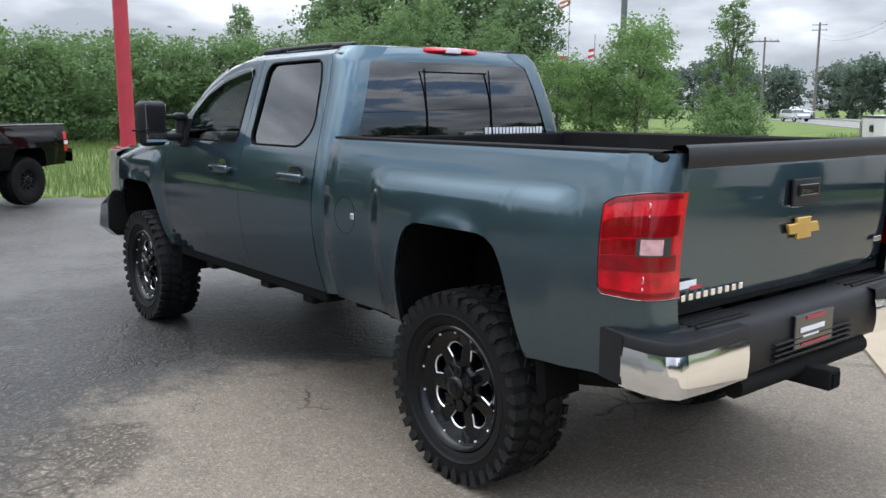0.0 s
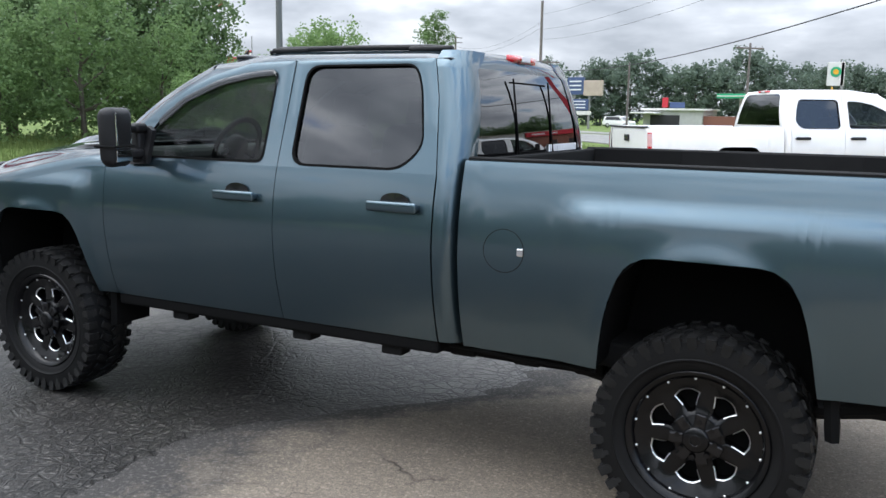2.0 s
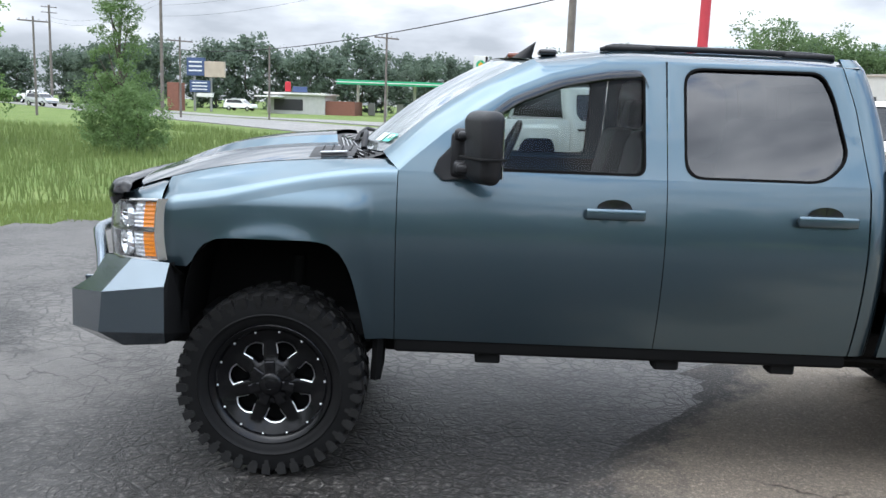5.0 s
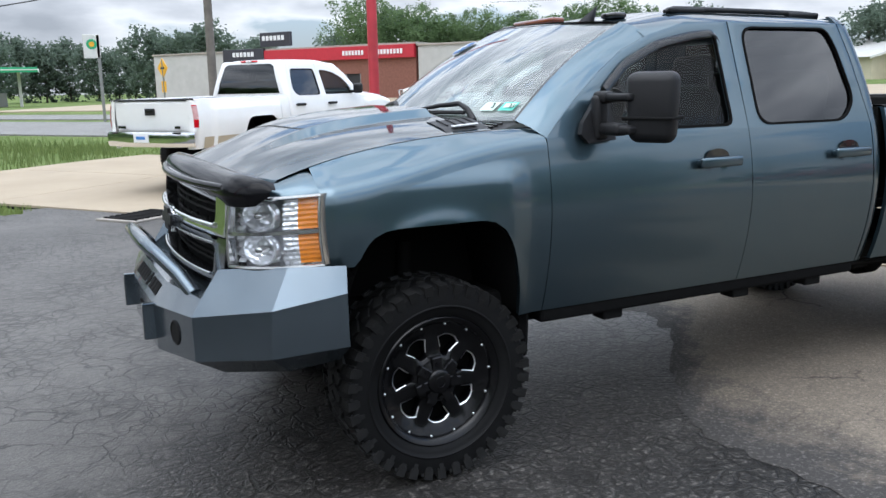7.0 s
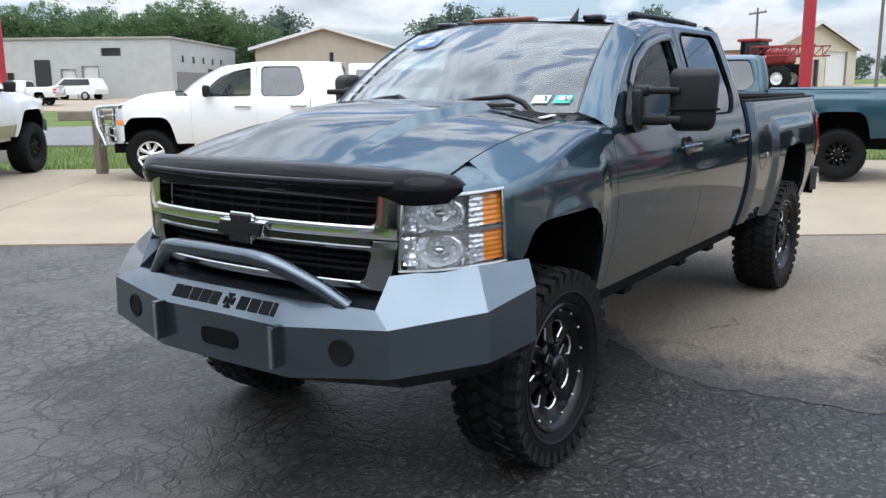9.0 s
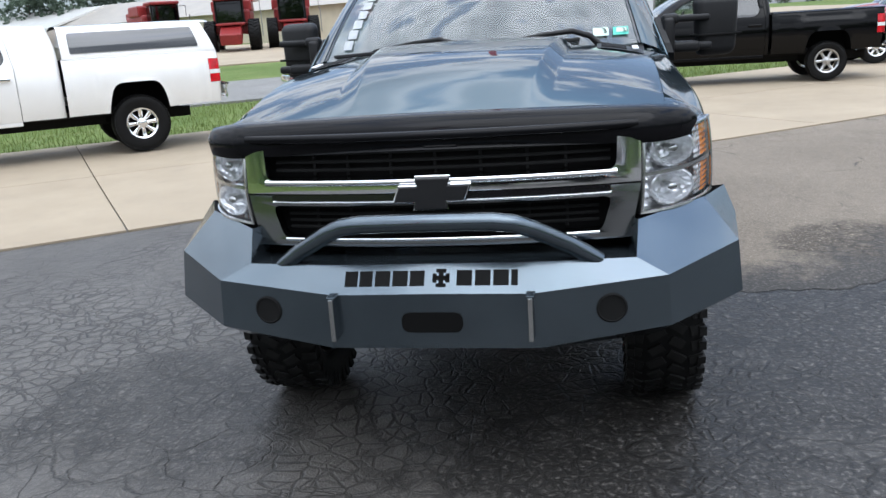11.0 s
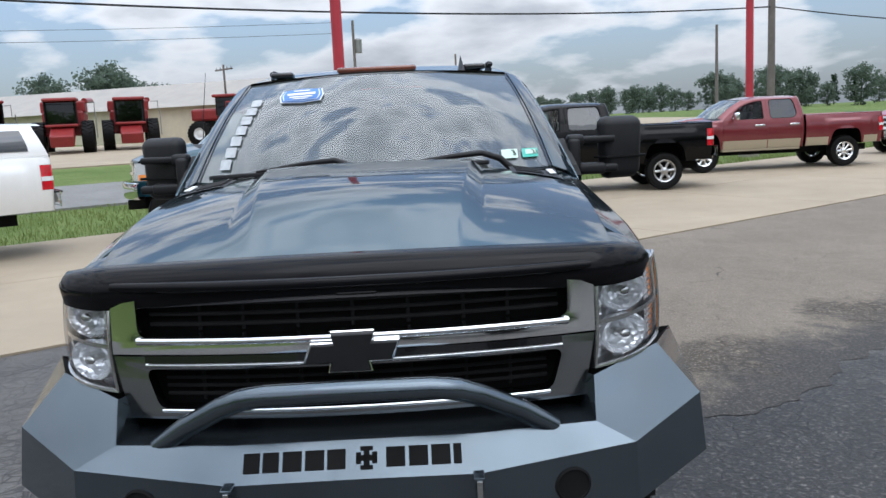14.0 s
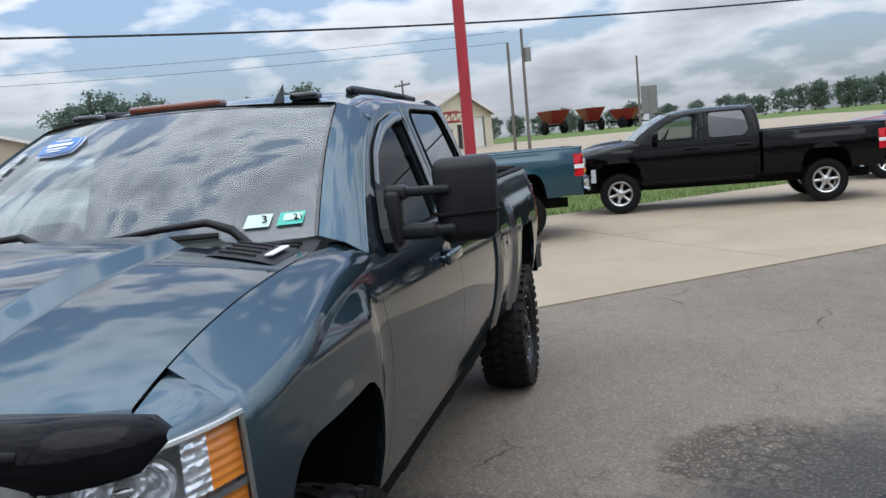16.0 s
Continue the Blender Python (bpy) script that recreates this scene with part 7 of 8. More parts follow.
DARK_OPENING = plain("dark_doorway", (0.02, 0.02, 0.022), 0.6, 0, 0.1)
MACHINE_RED = plain("red_machine_paint", (0.23, 0.018, 0.018), 0.4, 0, 0.15, 3, 0.05, 60)
FENCE_WOOD = plain("weathered_fence_wood", (0.20, 0.17, 0.13), 0.85, 0, 0.25, 5, 0.4, 90)
FLAG_WHITE = plain("white_flag_cloth", (0.7, 0.7, 0.7), 0.8, 0, 0.05)
FLAG_RED = plain("red_flag_cloth", (0.5, 0.03, 0.05), 0.8, 0, 0.05)
FLAG_BLUE = plain("blue_flag_cloth", (0.03, 0.05, 0.2), 0.8, 0, 0.05)


def red_pole(x, y, h=11.0, base=True, group="red lot poles"):
    """A tall red steel lamp pole, bolted to a concrete footing."""
    root = thing("lamp_pole", "tall red steel lot pole on a concrete footing", "lamp pole", group, m=on(x, y, random.uniform(0, 90)))
    tube("pole", [(0, 0, .9), (0, 0, h)], [.135, .115], POLE_RED, root, 16)
    b = bmesh.new()
    bmesh.ops.create_cone(b, cap_ends=True, segments=28, radius1=.34, radius2=.33, depth=1.15, matrix=Matrix.Translation((0, 0, .40)))
    bmesh.ops.bevel(b, geom=[e for e in b.edges if e.calc_length() < .2 and abs(e.verts[0].co.z - e.verts[1].co.z) < .01 and e.verts[0].co.z > .5], offset=.02, segments=2, affect="EDGES")
    part("footing", b, BASE_CONC, root, "round grey concrete footing")
    fl = block("base_flange", (0, 0, .99), (.40, .40, .035), POLE_RED, root, .006)
    for sx in (-1, 1):
        for sy in (-1, 1):
            tube("anchor_bolt", [(sx * .15, sy * .15, .98), (sx * .15, sy * .15, 1.06)], .016, DULL_STEEL, fl, 6)
    return root


red_pole(12.85, -1.95)
red_pole(-2.92, -16.61)
red_pole(-13.0, -1.80)
red_pole(-22.5, 11.43)


def utility_pole(x, y, h, r=.15, arms=1, mat=None, angle=0.0, box=False, label="weathered wooden utility pole with a crossarm", group="utility poles"):
    root = thing("utility_pole", label, "utility pole", group, m=on(x, y, angle))
    tube("pole", [(0, 0, -.4), (0, 0, h)], [r, r * .72], mat or POLE_WOOD, root, 12)
    for k in range(arms):
        z = h - .35 - .8 * k
        arm = block("crossarm", (0, .0, z), (.10, 2.3, .11), mat or POLE_WOOD, root, .01)
        for yy in (-1.0, -.45, .45, 1.0):
            tube("insulator", [(0, yy, z + .05), (0, yy, z + .19)], [.035, .02], SIGN_GREY, arm, 8)
    if box:
        t = link("transformer", *[d if i else [(a, c, e) for a, e, c in d] for i, d in enumerate(lathe_data([(-.4, 0), (-.4, .22), (.35, .23), (.42, .1), (.42, 0)], 16))], SIGN_GREY, root, "grey pole transformer")
        t.matrix_basis = pose(.30, 0, h - 1.4)
    return root


road_angle = math.degrees(math.atan2(UY, UX))
PB_, P5_, PE_ = (35.1, -88.3), (-1.2, -28.3), (-28.5, 14.6)
utility_pole(*PB_, 14.5, .20, 0, angle=road_angle, label="tall weathered wooden utility pole")
utility_pole(66.0, -128.0, 15.0, .22, 2, angle=road_angle)
utility_pole(*P5_, 11.0, .17, 0, angle=road_angle, label="weathered grey wooden utility pole")
utility_pole(*PE_, 11.0, .17, 0, angle=road_angle, label="weathered grey wooden utility pole")
utility_pole(-45.6, 45.0, 11.0, .17, 1, angle=road_angle)
utility_pole(75.0, -91.5, 26.0, .52, 0, POLE_GREY, label="thick grey steel sign pole")
for x, y, h, a, bx in ((26.1, -66.6, 6.6, 1, False), (18.0, -63.6, 5.8, 0, False), (8.4, -60, 6.6, 1, False), (-41.9, -4.65, 6.3, 0, False), (-42.0, -3.85, 7.0, 0, True), (-39.4, 16.0, 5.9, 0, False), (-62, 40.2, 8.0, 1, False),
                       (-55, -14.4, 5.5, 1, False), (-60, 2.5, 6.0, 0, False), (36, -62, 7.5, 1, False)):
    utility_pole(x, y, h, .10, a, angle=road_angle + 8, box=bx, group="distant utility poles")


def wire(a, b, za, zb, sag, r=.011, label="black overhead cable"):
    pts = []
    for t in steps(0, 1, 24):
        x, y = lerp(a[0], b[0], t), lerp(a[1], b[1], t)
        pts.append((x, y, lerp(za, zb, t) - sag * 4 * t * (1 - t)))
    ob = tube("overhead_cable", pts, r, WIRE, None, 6)
    return tagged(ob, label, "cable", "overhead cables")


zp = lambda p: ground_z(*p)
wire(PB_, P5_, 7.1, 6.1, 1.1, .028, "thick black overhead telephone cable")
wire(P5_, PE_, 6.1, 5.8, .95, .028, "thick black overhead telephone cable")
wire(PE_, (-45.6, 45.0), 5.8, 6.2, .6, .028, "thick black overhead telephone cable")
for k, (z, sg) in enumerate(((8.2, .9), (9.1, .9), (10.4, .8))):
    wire(PB_, P5_, zp(PB_) + z * 1.25, zp(P5_) + z, sg, .010, "thin overhead power line")
    wire(P5_, PE_, zp(P5_) + z, zp(PE_) + z, sg, .010, "thin overhead power line")
    wire(PE_, (-45.6, 45.0), zp(PE_) + z, zp((-45.6, 45)) + z, sg, .010, "thin overhead power line")
for z in (8.6, 9.2):
    wire(PB_, (66.0, -128.0), zp(PB_) + z + 3, zp((66, -128)) + z + 4, 1.4, .012, "thin overhead power line")
    wire((-41.9, -4.65), (-30, -58), 7.0 + z - 8.6, 8.4 + z - 8.6, .6, .012, "thin overhead power line")


def flag(x, y, h, w, stripes, label, flag_z):
    root = thing("flag_pole", label, "flag pole", "flag poles", m=on(x, y, -25))
    tube("pole", [(0, 0, 0), (0, 0, h)], .06, SIGN_GREY, root, 8)
    fz = flag_z - ground_z(x, y)
    hh = w * .58
    wave = lambda t, z: (t * w, .10 * math.sin(t * 7 + z * 2), fz + z - .10 * t)
    n = 7 if stripes else 3
    for k in range(n):
        link("stripe", *grid(steps(0, 1, 10), (hh * k / n, hh * (k + 1) / n), wave), FLAG_RED if k % 2 == 0 else FLAG_WHITE, root, smooth=True)
    link("canton", *grid(steps(0, .4, 4), (hh * .45, hh), lambda t, z: tuple(Vector(wave(t, z)) + Vector((0, -.01, 0)))), FLAG_BLUE, root)


flag(77.3, -83.0, 24.0, 3.6, True, "flag pole with a red and white striped flag", 15.4)
flag(74.0, -84.5, 11.5, 2.0, False, "short flag pole with a small red and white flag", 8.6)

# yellow arrow sign and grey sign backs by the road
root = thing("road_sign", "yellow warning sign on a steel post", "road sign", "road signs", m=on(*road(-21, 14), 20))
tube("post", [(0, 0, 0), (0, 0, 2.6)], .03, SIGN_GREY, root, 6)
block("sign_plate", (0, 0, 2.35), (.02, .46, .46), SIGN_YELLOW, root, .005, "", Matrix.Rotation(radians(45), 4, "X"))
block("sign_plate", (0, 0, 1.75), (.02, .28, .36), SIGN_YELLOW, root, .005)
block("arrow_bar", (.014, 0, 2.35), (.006, .24, .07), SIGN_DARK, root, .002)
root = thing("road_sign", "plain grey back of a road sign on a post", "road sign", "road signs", m=on(*road(12.3, 13), 200))
tube("post", [(0, 0, 0), (0, 0, 2.6)], .03, SIGN_GREY, root, 6)
block("sign_plate", (0, 0, 2.35), (.02, .45, .75), SIGN_GREY, root, .005)

# wooden post and beam beside the verge
root = thing("wooden_barrier", "weathered wooden post carrying a horizontal beam", "barrier", m=pose(-2.06, -11.66, ground_z(-2.06, -11.66), 0, 0, 0))
block("post", (0, 0, .48), (.17, .17, 1.05), FENCE_WOOD, root, .015)
block("beam", (.08, -.05, 1.09), (1.15, .14, .17), FENCE_WOOD, root, .015, "", Matrix.Rotation(radians(-33), 4, "Z"))

# drain at the edge of the apron
root = thing("storm_drain", "dark iron storm drain grate set in the asphalt edge", "drain", m=pose(4.0, -8.15, ground_z(4.0, -8.15), 0, 0, road_angle - 90))
block("drain_frame", (0, 0, .012), (1.0, .75, .03), BASE_CONC, root, .008)
for k in range(9):
    block("grate_bar", (-.40 + .1 * k, 0, .035), (.045, .62, .02), DARK, root, .004)


# ---- buildings across the road ----
def building(name, label, u0, u1, n0, n1, h, wall, roof="flat", windows=(), doors=(), z=None, base=-1.0, frame=None, roof_mat=None, peak=1.8, category="building"):
    """A box of walls with its front along the road at n0; windows and doors are (u, z, width, height) on the front."""
    cx, cy = road((u0 + u1) / 2, n0)
    z0 = ground_z(cx, cy) if z is None else z
    m = frame if frame is not None else Matrix(((UX, NX, 0, road(0, 0)[0]), (UY, NY, 0, road(0, 0)[1]), (0, 0, 1, z0), (0, 0, 0, 1)))
    root = thing(name, label, category, "buildings across the road", m=m)
    t = .25

    def wall_piece(nm, x0, x1, y0, y1, za, zb):
        block(nm, ((x0 + x1) / 2, (y0 + y1) / 2, (za + zb) / 2), (x1 - x0, y1 - y0, zb - za), wall, root, .01)

    # the front wall, cut round its openings
    holes = sorted([(u - w / 2, u + w / 2, zz, zz + hh, k) for k, lst in (("window", windows), ("door", doors)) for u, zz, w, hh in lst])
    x = u0
    for a, b_, za, zb, k in holes:
        if a > x:
            wall_piece("front_wall", x, a, n0, n0 + t, base, h)
        if zb < h:
            wall_piece("front_wall", a, b_, n0, n0 + t, zb, h)
        if za > 0.05:
            wall_piece("front_wall", a, b_, n0, n0 + t, base, za)
        part_ = block(k, ((a + b_) / 2, n0 + .16, (za + zb) / 2), (b_ - a, .05, zb - za), DARK_OPENING if k == "window" else WHITE_WALL, root, .005)
        for sx in (a + .03, b_ - .03):
            block("jamb", (sx, n0 + .06, (za + zb) / 2), (.06, .16, zb - za), SIGN_GREY, part_, .005)
        x = b_
    wall_piece("front_wall", x, u1, n0, n0 + t, base, h)
    wall_piece("side_wall", u0, u0 + t, n0 + t, n1, base, h)
    wall_piece("side_wall", u1 - t, u1, n0 + t, n1, base, h)
    wall_piece("back_wall", u0 + t, u1 - t, n1 - t, n1, base, h)
    if roof == "flat":
        block("roof", ((u0 + u1) / 2, (n0 + n1) / 2, h + .06), (u1 - u0 + .2, n1 - n0 + .2, .14), roof_mat or ROOFING, root, .02)
    elif roof == "gable_u":
        nm = (n0 + n1) / 2
        link("roof", [(u0 - .4, n0 - .5, h - .15), (u1 + .4, n0 - .5, h - .15), (u1 + .4, nm, h + peak), (u0 - .4, nm, h + peak), (u0 - .4, n1 + .5, h - .15), (u1 + .4, n1 + .5, h - .15)], [(0, 1, 2, 3), (3, 2, 5, 4)], roof_mat or ROOFING, root, smooth=False)
        for uu in (u0, u1):
            link("gable", [(uu, n0, h - .02), (uu, n1, h - .02), (uu, nm, h + peak - .1)], [(0, 1, 2)], wall, root, smooth=False)
    elif roof == "gable_n":
        um = (u0 + u1) / 2
        link("roof", [(u0 - .5, n0 - .4, h - .15), (u0 - .5, n1 + .4, h - .15), (um, n1 + .4, h + peak), (um, n0 - .4, h + peak), (u1 + .5, n0 - .4, h - .15), (u1 + .5, n1 + .4, h - .15)], [(0, 1, 2, 3), (3, 2, 5, 4)], roof_mat or ROOFING, root, smooth=False)
        for nn in (n0 + .02, n1 - .02):
            link("gable", [(u0, nn, h - .02), (u1, nn, h - .02), (um, nn, h + peak - .1)], [(0, 1, 2)], wall, root, smooth=False)
        for sgn in (-1, 1):
            e = um + sgn * ((u1 - u0) / 2 + .5)
            link("fascia", [(um, n0 - .43, h + peak + .02), (e, n0 - .43, h - .13), (e, n0 - .43, h - .36), (um, n0 - .43, h + peak - .22)], [(0, 1, 2, 3)], WHITE_WALL, root, smooth=False)
    return root


dealer = building("shop_building", "brown brick farm-equipment shop with a red fascia band", -47.6, -30.5, 48, 62, 3.9, BRICK, "flat", windows=[(-44.5, .6, 1.6, 1.6), (-40, .6, 1.4, 1.3), (-36, .6, 1.4, 1.3)], doors=[(-42.2, 0, 1.3, 2.2)], z=.9)
block("red_fascia", (-38.6, 47.9, 3.42), (16.2, .35, .95), SIGN_RED, dealer, .03, "red fascia band with pale lettering bars")
block("dark_fascia", (-46.3, 47.85, 3.5), (4.2, .4, 1.15), SIGN_DARK, dealer, .03)
block("roof_sign", (-43.3, 48.2, 4.75), (3.0, .3, 1.1), SIGN_DARK, dealer, .03)
for k in range(7):
    block("letter_bar", (-36.6 + .28 * k, 47.70, 3.42), (.18, .05, .34), STICKER_WHITE, dealer, .01)
for k in range(9):
    block("letter_bar", (-33.8 + .28 * k, 47.70, 3.42), (.18, .05, .34), STICKER_WHITE, dealer, .01)
for k in range(6):
    block("letter_bar", (-47.2 + .38 * k, 47.62, 3.65), (.26, .05, .36), STICKER_WHITE, dealer, .01)
    block("letter_bar", (-44.4 + .38 * k, 48.02, 4.85), (.26, .05, .36), STICKER_WHITE, dealer, .01)
building("warehouse", "plain pale grey metal warehouse wall", -57, -48, 48.5, 62, 3.9, GREY_SIDING, "flat", z=.9)
ware = building("warehouse", "long pale grey metal warehouse with dark doorways", -30.3, -18.6, 48, 66, 3.75, GREY_SIDING, "flat", windows=[(-28.9, .3, .55, 1.4), (-22.4, 2.7, 1.3, .5)], doors=[(-25.2, 0, 1.0, 1.9), (-23.8, 0, 1.1, 2.1)], z=.9)
block("dark_doorway", (-26.8, 47.98, 1.25), (1.0, .06, 2.5), DARK_OPENING, ware, .01)
for k in range(5):
    block("side_window", (-18.58, 50.5 + 2.6 * k, 2.55), (.06, .35, .45), DARK_OPENING, ware, .01)
block("dark_doorway", (-18.58, 57.5, 1.0), (.06, 1.1, 2.0), DARK_OPENING, ware, .01)
yard = block("yard_slab", (-24.0, 46.0, -.45), (17.0, 4.0, .82), CONCRETE, ware, .02, "raised concrete apron before the doors")
block("side_band", (-18.57, 57, .9), (.05, 16, 1.6), SIGN_GREY, ware, .01)
gab = math.degrees(math.atan2(-39.9 + 47.9, -48.4 + 41.2))
building("barn", "tan metal shed with a low gable roof", -5.4, 5.4, 0, 18, 3.6, TAN_SIDING, "gable_n", windows=[(.6, 2.2, .4, .9)], frame=pose(-43.9, -45.0, 1.1, 0, 0, gab), peak=1.55)
shed = building("barn", "long cream metal shed with a tan roof and white overhead door", -5.5, 5.5, 0, 38, 2.75, SIDING, "gable_n", windows=[(-3.2, .7, .9, .9), (-1.5, .7, .8, .9), (.2, .0, .7, 1.9)], doors=[(2.8, 0, 2.9, 2.5)], frame=pose(-60.0, -11.5, 1.2, 0, 0, 250 - 90), peak=1.9)
building("barn", "lower pale metal shed joined behind the cream shed", -7, 7, 0, 30, 2.6, SIDING, "gable_n", frame=pose(-72.7, -47.4, 1.2, 0, 0, 250 - 90), peak=2.0, roof_mat=GREY_SIDING)

# filling station and its signs, far across the side road
can = thing("fuel_canopy", "white and green filling station canopy on posts", "canopy", m=pose(10.8, -115.0, .25, 0, 0, -3))
block("canopy_roof", (0, 0, 4.5), (16.5, 8, .35), WHITE_WALL, can, .05)
block("canopy_band", (0, 4.02, 4.45), (16.6, .1, .62), CANOPY_GREEN, can, .02)
block("canopy_stripe", (0, 4.10, 4.45), (16.6, .06, .12), WHITE_WALL, can, .02)
for x in (-6, -2, 2, 6):
    block("post", (x, 0, 2.2), (.35, .35, 4.5), WHITE_WALL, can, .03)
for x in (-4, 0, 4):
    block("fuel_pump", (x, .2, .9), (.9, .5, 1.7), SIGN_GREY, can, .05)
diner = thing("roadside_shop", "low white roadside shop with a flat roof and a red sign", "shop", m=pose(24.0, -112.0, .25, 0, 0, -6) @ Matrix.Diagonal((.66, .8, .82, 1)))
block("wall", (0, 0, 1.4), (12, 8, 3.4), GREY_SIDING, diner, .03)
block("roof", (0, 0, 3.2), (13, 9, .3), WHITE_WALL, diner, .03)
block("glass_front", (1.5, 4.03, 1.4), (6, .06, 1.8), DARK_OPENING, diner, .01)
block("awning", (4.8, 5.5, 2.6), (5, 4, .25), WHITE_WALL, diner, .08)
block("roof_sign", (2.0, 3, 4.3), (1.2, .3, 1.6), SIGN_RED, diner, .1)
block("roof_sign", (-.5, 3, 3.9), (3.0, .3, .9), SIGN_BLUE, diner, .05)
block("wing", (-8.5, .5, 1.0), (7, 6, 2.4), BRICK, diner, .03)
sg = thing("roadside_sign", "tall roadside sign with blue and white panels on two posts", "sign", m=pose(36.1, -106.7, .25, 0, 0, -15))
for x in (-1.2, 1.2):
    block("post", (x, 0, 3.0), (.25, .25, 6.5), SIGN_GREY, sg, .02)
block("panel", (.9, .1, 5.6), (2.6, .35, 2.3), SIGN_BLUE, sg, .03)
block("panel", (-1.9, .15, 5.3), (2.9, .35, 2.0), TAN_SIDING, sg, .03)
block("panel", (.3, .1, 3.1), (3.0, .3, 1.5), SIGN_BLUE, sg, .03)
block("panel", (-.4, .1, 2.0), (2.4, .3, .5), WHITE_WALL, sg, .03)
for k in range(3):
    block("text_bar", (.9, .30, 6.2 - .55 * k), (1.9, .05, .18), STICKER_WHITE, sg, .01)
    block("text_bar", (.3, .28, 3.55 - .42 * k), (2.2, .05, .14), STICKER_WHITE, sg, .01)
block("brick_pier", (4.0, 0, 1.6), (1.7, 1.5, 3.8), BRICK, sg, .03)
bp = thing("fuel_sign", "tall fuel price sign with a green and yellow round mark", "sign", m=pose(1.8, -42.0, ground_z(1.8, -42), 0, 0, 0))
block("post", (-.3, 0, 2.0), (.14, .14, 4.4), SIGN_GREY, bp, .01)
block("panel", (0, 0, 3.65), (.78, .14, 1.15), WHITE_WALL, bp, .02)
d_ = link("round_mark", *lathe_data([(0, 0), (.02, .24), (0, .25)], 20), CANOPY_GREEN, bp)
d_.matrix_basis = pose(0, .08, 3.75)
d_ = link("round_mark", *lathe_data([(0, 0), (.02, .12), (0, .13)], 20), SIGN_YELLOW, bp)
d_.matrix_basis = pose(0, .10, 3.75)
sgn2 = thing("roadside_sign", "small red and white roadside panel seen between trees", "sign", m=pose(39.5, -41.5, ground_z(39.5, -41.5), 0, 0, 45))
block("post", (0, 0, 2.2), (.15, .15, 4.6), SIGN_GREY, sgn2, .01)
block("panel", (0, .1, 5.0), (.9, .2, .8), SIGN_RED, sgn2, .02)


# ---- farm machines ----
def big_wheel(parent, x, y, r, w, rim=None):
    key = ("farm", r, w, rim is None)
    if key not in WHEELS:
        v, f = lathe_data([(-w / 2, r * .5), (-w / 2, r * .92), (-w * .4, r), (w * .4, r), (w / 2, r * .92), (w / 2, r * .5)], 28)
        b = bmesh.new()
        for i in range(22):
            a = 2 * math.pi * i / 22
            for sgn in (-1, 1):
                cube(b, (0, 0, 0), (.10, w * .5, .07), 0, Matrix.Rotation(a + sgn * .07, 4, "Y") @ Matrix.Translation((0, sgn * w * .24, r + .01)) @ Matrix.Rotation(sgn * .6, 4, "Z"))
        t = link("tyre", v, f, RUBBER)
        tr = part("tread", b, RUBBER)
        h = link("hub", *lathe_data([(w * .32, 0), (w * .34, r * .2), (w * .2, r * .3), (w * .36, r * .5), (w * .30, r * .53), (-w * .4, r * .5)], 24), rim or DARK)
        WHEELS[key] = [("rim", h.data), ("tyre", t.data), ("tread", tr.data)]
        for o in (t, tr, h):
            bpy.data.objects.remove(o)
    return add_wheel(parent, key, pose(x, y, r, 0, 0, 0 if y > 0 else 180))


def harvester():
    root = thing("combine_harvester", "red combine harvester with dark cab glass and large black tyres", "combine harvester", "farm machines")
    block("body", (-1.6, 0, 1.75), (4.0, 2.3, 1.5), MACHINE_RED, root, .15)
    block("grain_tank", (-1.3, 0, 2.75), (2.4, 2.5, .7), MACHINE_RED, root, .1)
    block("engine_deck", (-3.2, 0, 2.5), (1.2, 2.2, .5), MACHINE_RED, root, .1)
    cab = block("cab", (.95, 0, 2.35), (1.25, 1.7, 1.45), TINT_GLASS, root, .12, "dark glass cab")
    block("cab_roof", (.95, 0, 3.14), (1.6, 1.9, .2), MACHINE_RED, cab, .08)
    block("cab_floor", (.95, 0, 1.62), (1.4, 1.8, .15), MACHINE_RED, cab, .04)
    for yy in (-.85, .85):
        block("cab_post", (1.55, yy, 2.35), (.08, .08, 1.5), DARK, cab, .01)
    block("feeder_house", (1.7, 0, 1.0), (1.8, 1.3, .7), MACHINE_RED, root, .08, "", Matrix.Rotation(radians(22), 4, "Y"))
    for yy in (-1.35, 1.35):
        big_wheel(root, .6, yy, .92, .7)
        big_wheel(root, -3.0, yy * .9, .6, .45)
    lad = block("ladder", (.7, 1.85, 1.6), (.06, .06, 1.6), SIGN_GREY, root, .01)
    for k in range(5):
        block("rung", (.45, 1.85, .95 + .3 * k), (.5, .05, .04), SIGN_GREY, lad, .005)
    tube("handrail", [(.2, 1.8, 2.3), (.2, 1.8, 3.0), (-.6, 1.8, 3.0), (-.6, 1.4, 3.0)], .025, SIGN_GREY, root, 6)
    tube("unloading_auger", [(-.6, 1.2, 3.1), (-4.4, 1.35, 3.25)], .17, MACHINE_RED, root, 12)
    return root


hv = harvester()
toward = math.degrees(math.atan2(-NY, -NX))
for k, (u, n, da) in enumerate(((8.6, 49, -18), (12.8, 50, -15), (4.7, 53, 8))):
    x, y = road(u, n)
    m = on(x, y, toward + da)
    if k == 0:
        hv.matrix_basis = m
    else:
        copy_thing(hv, m)


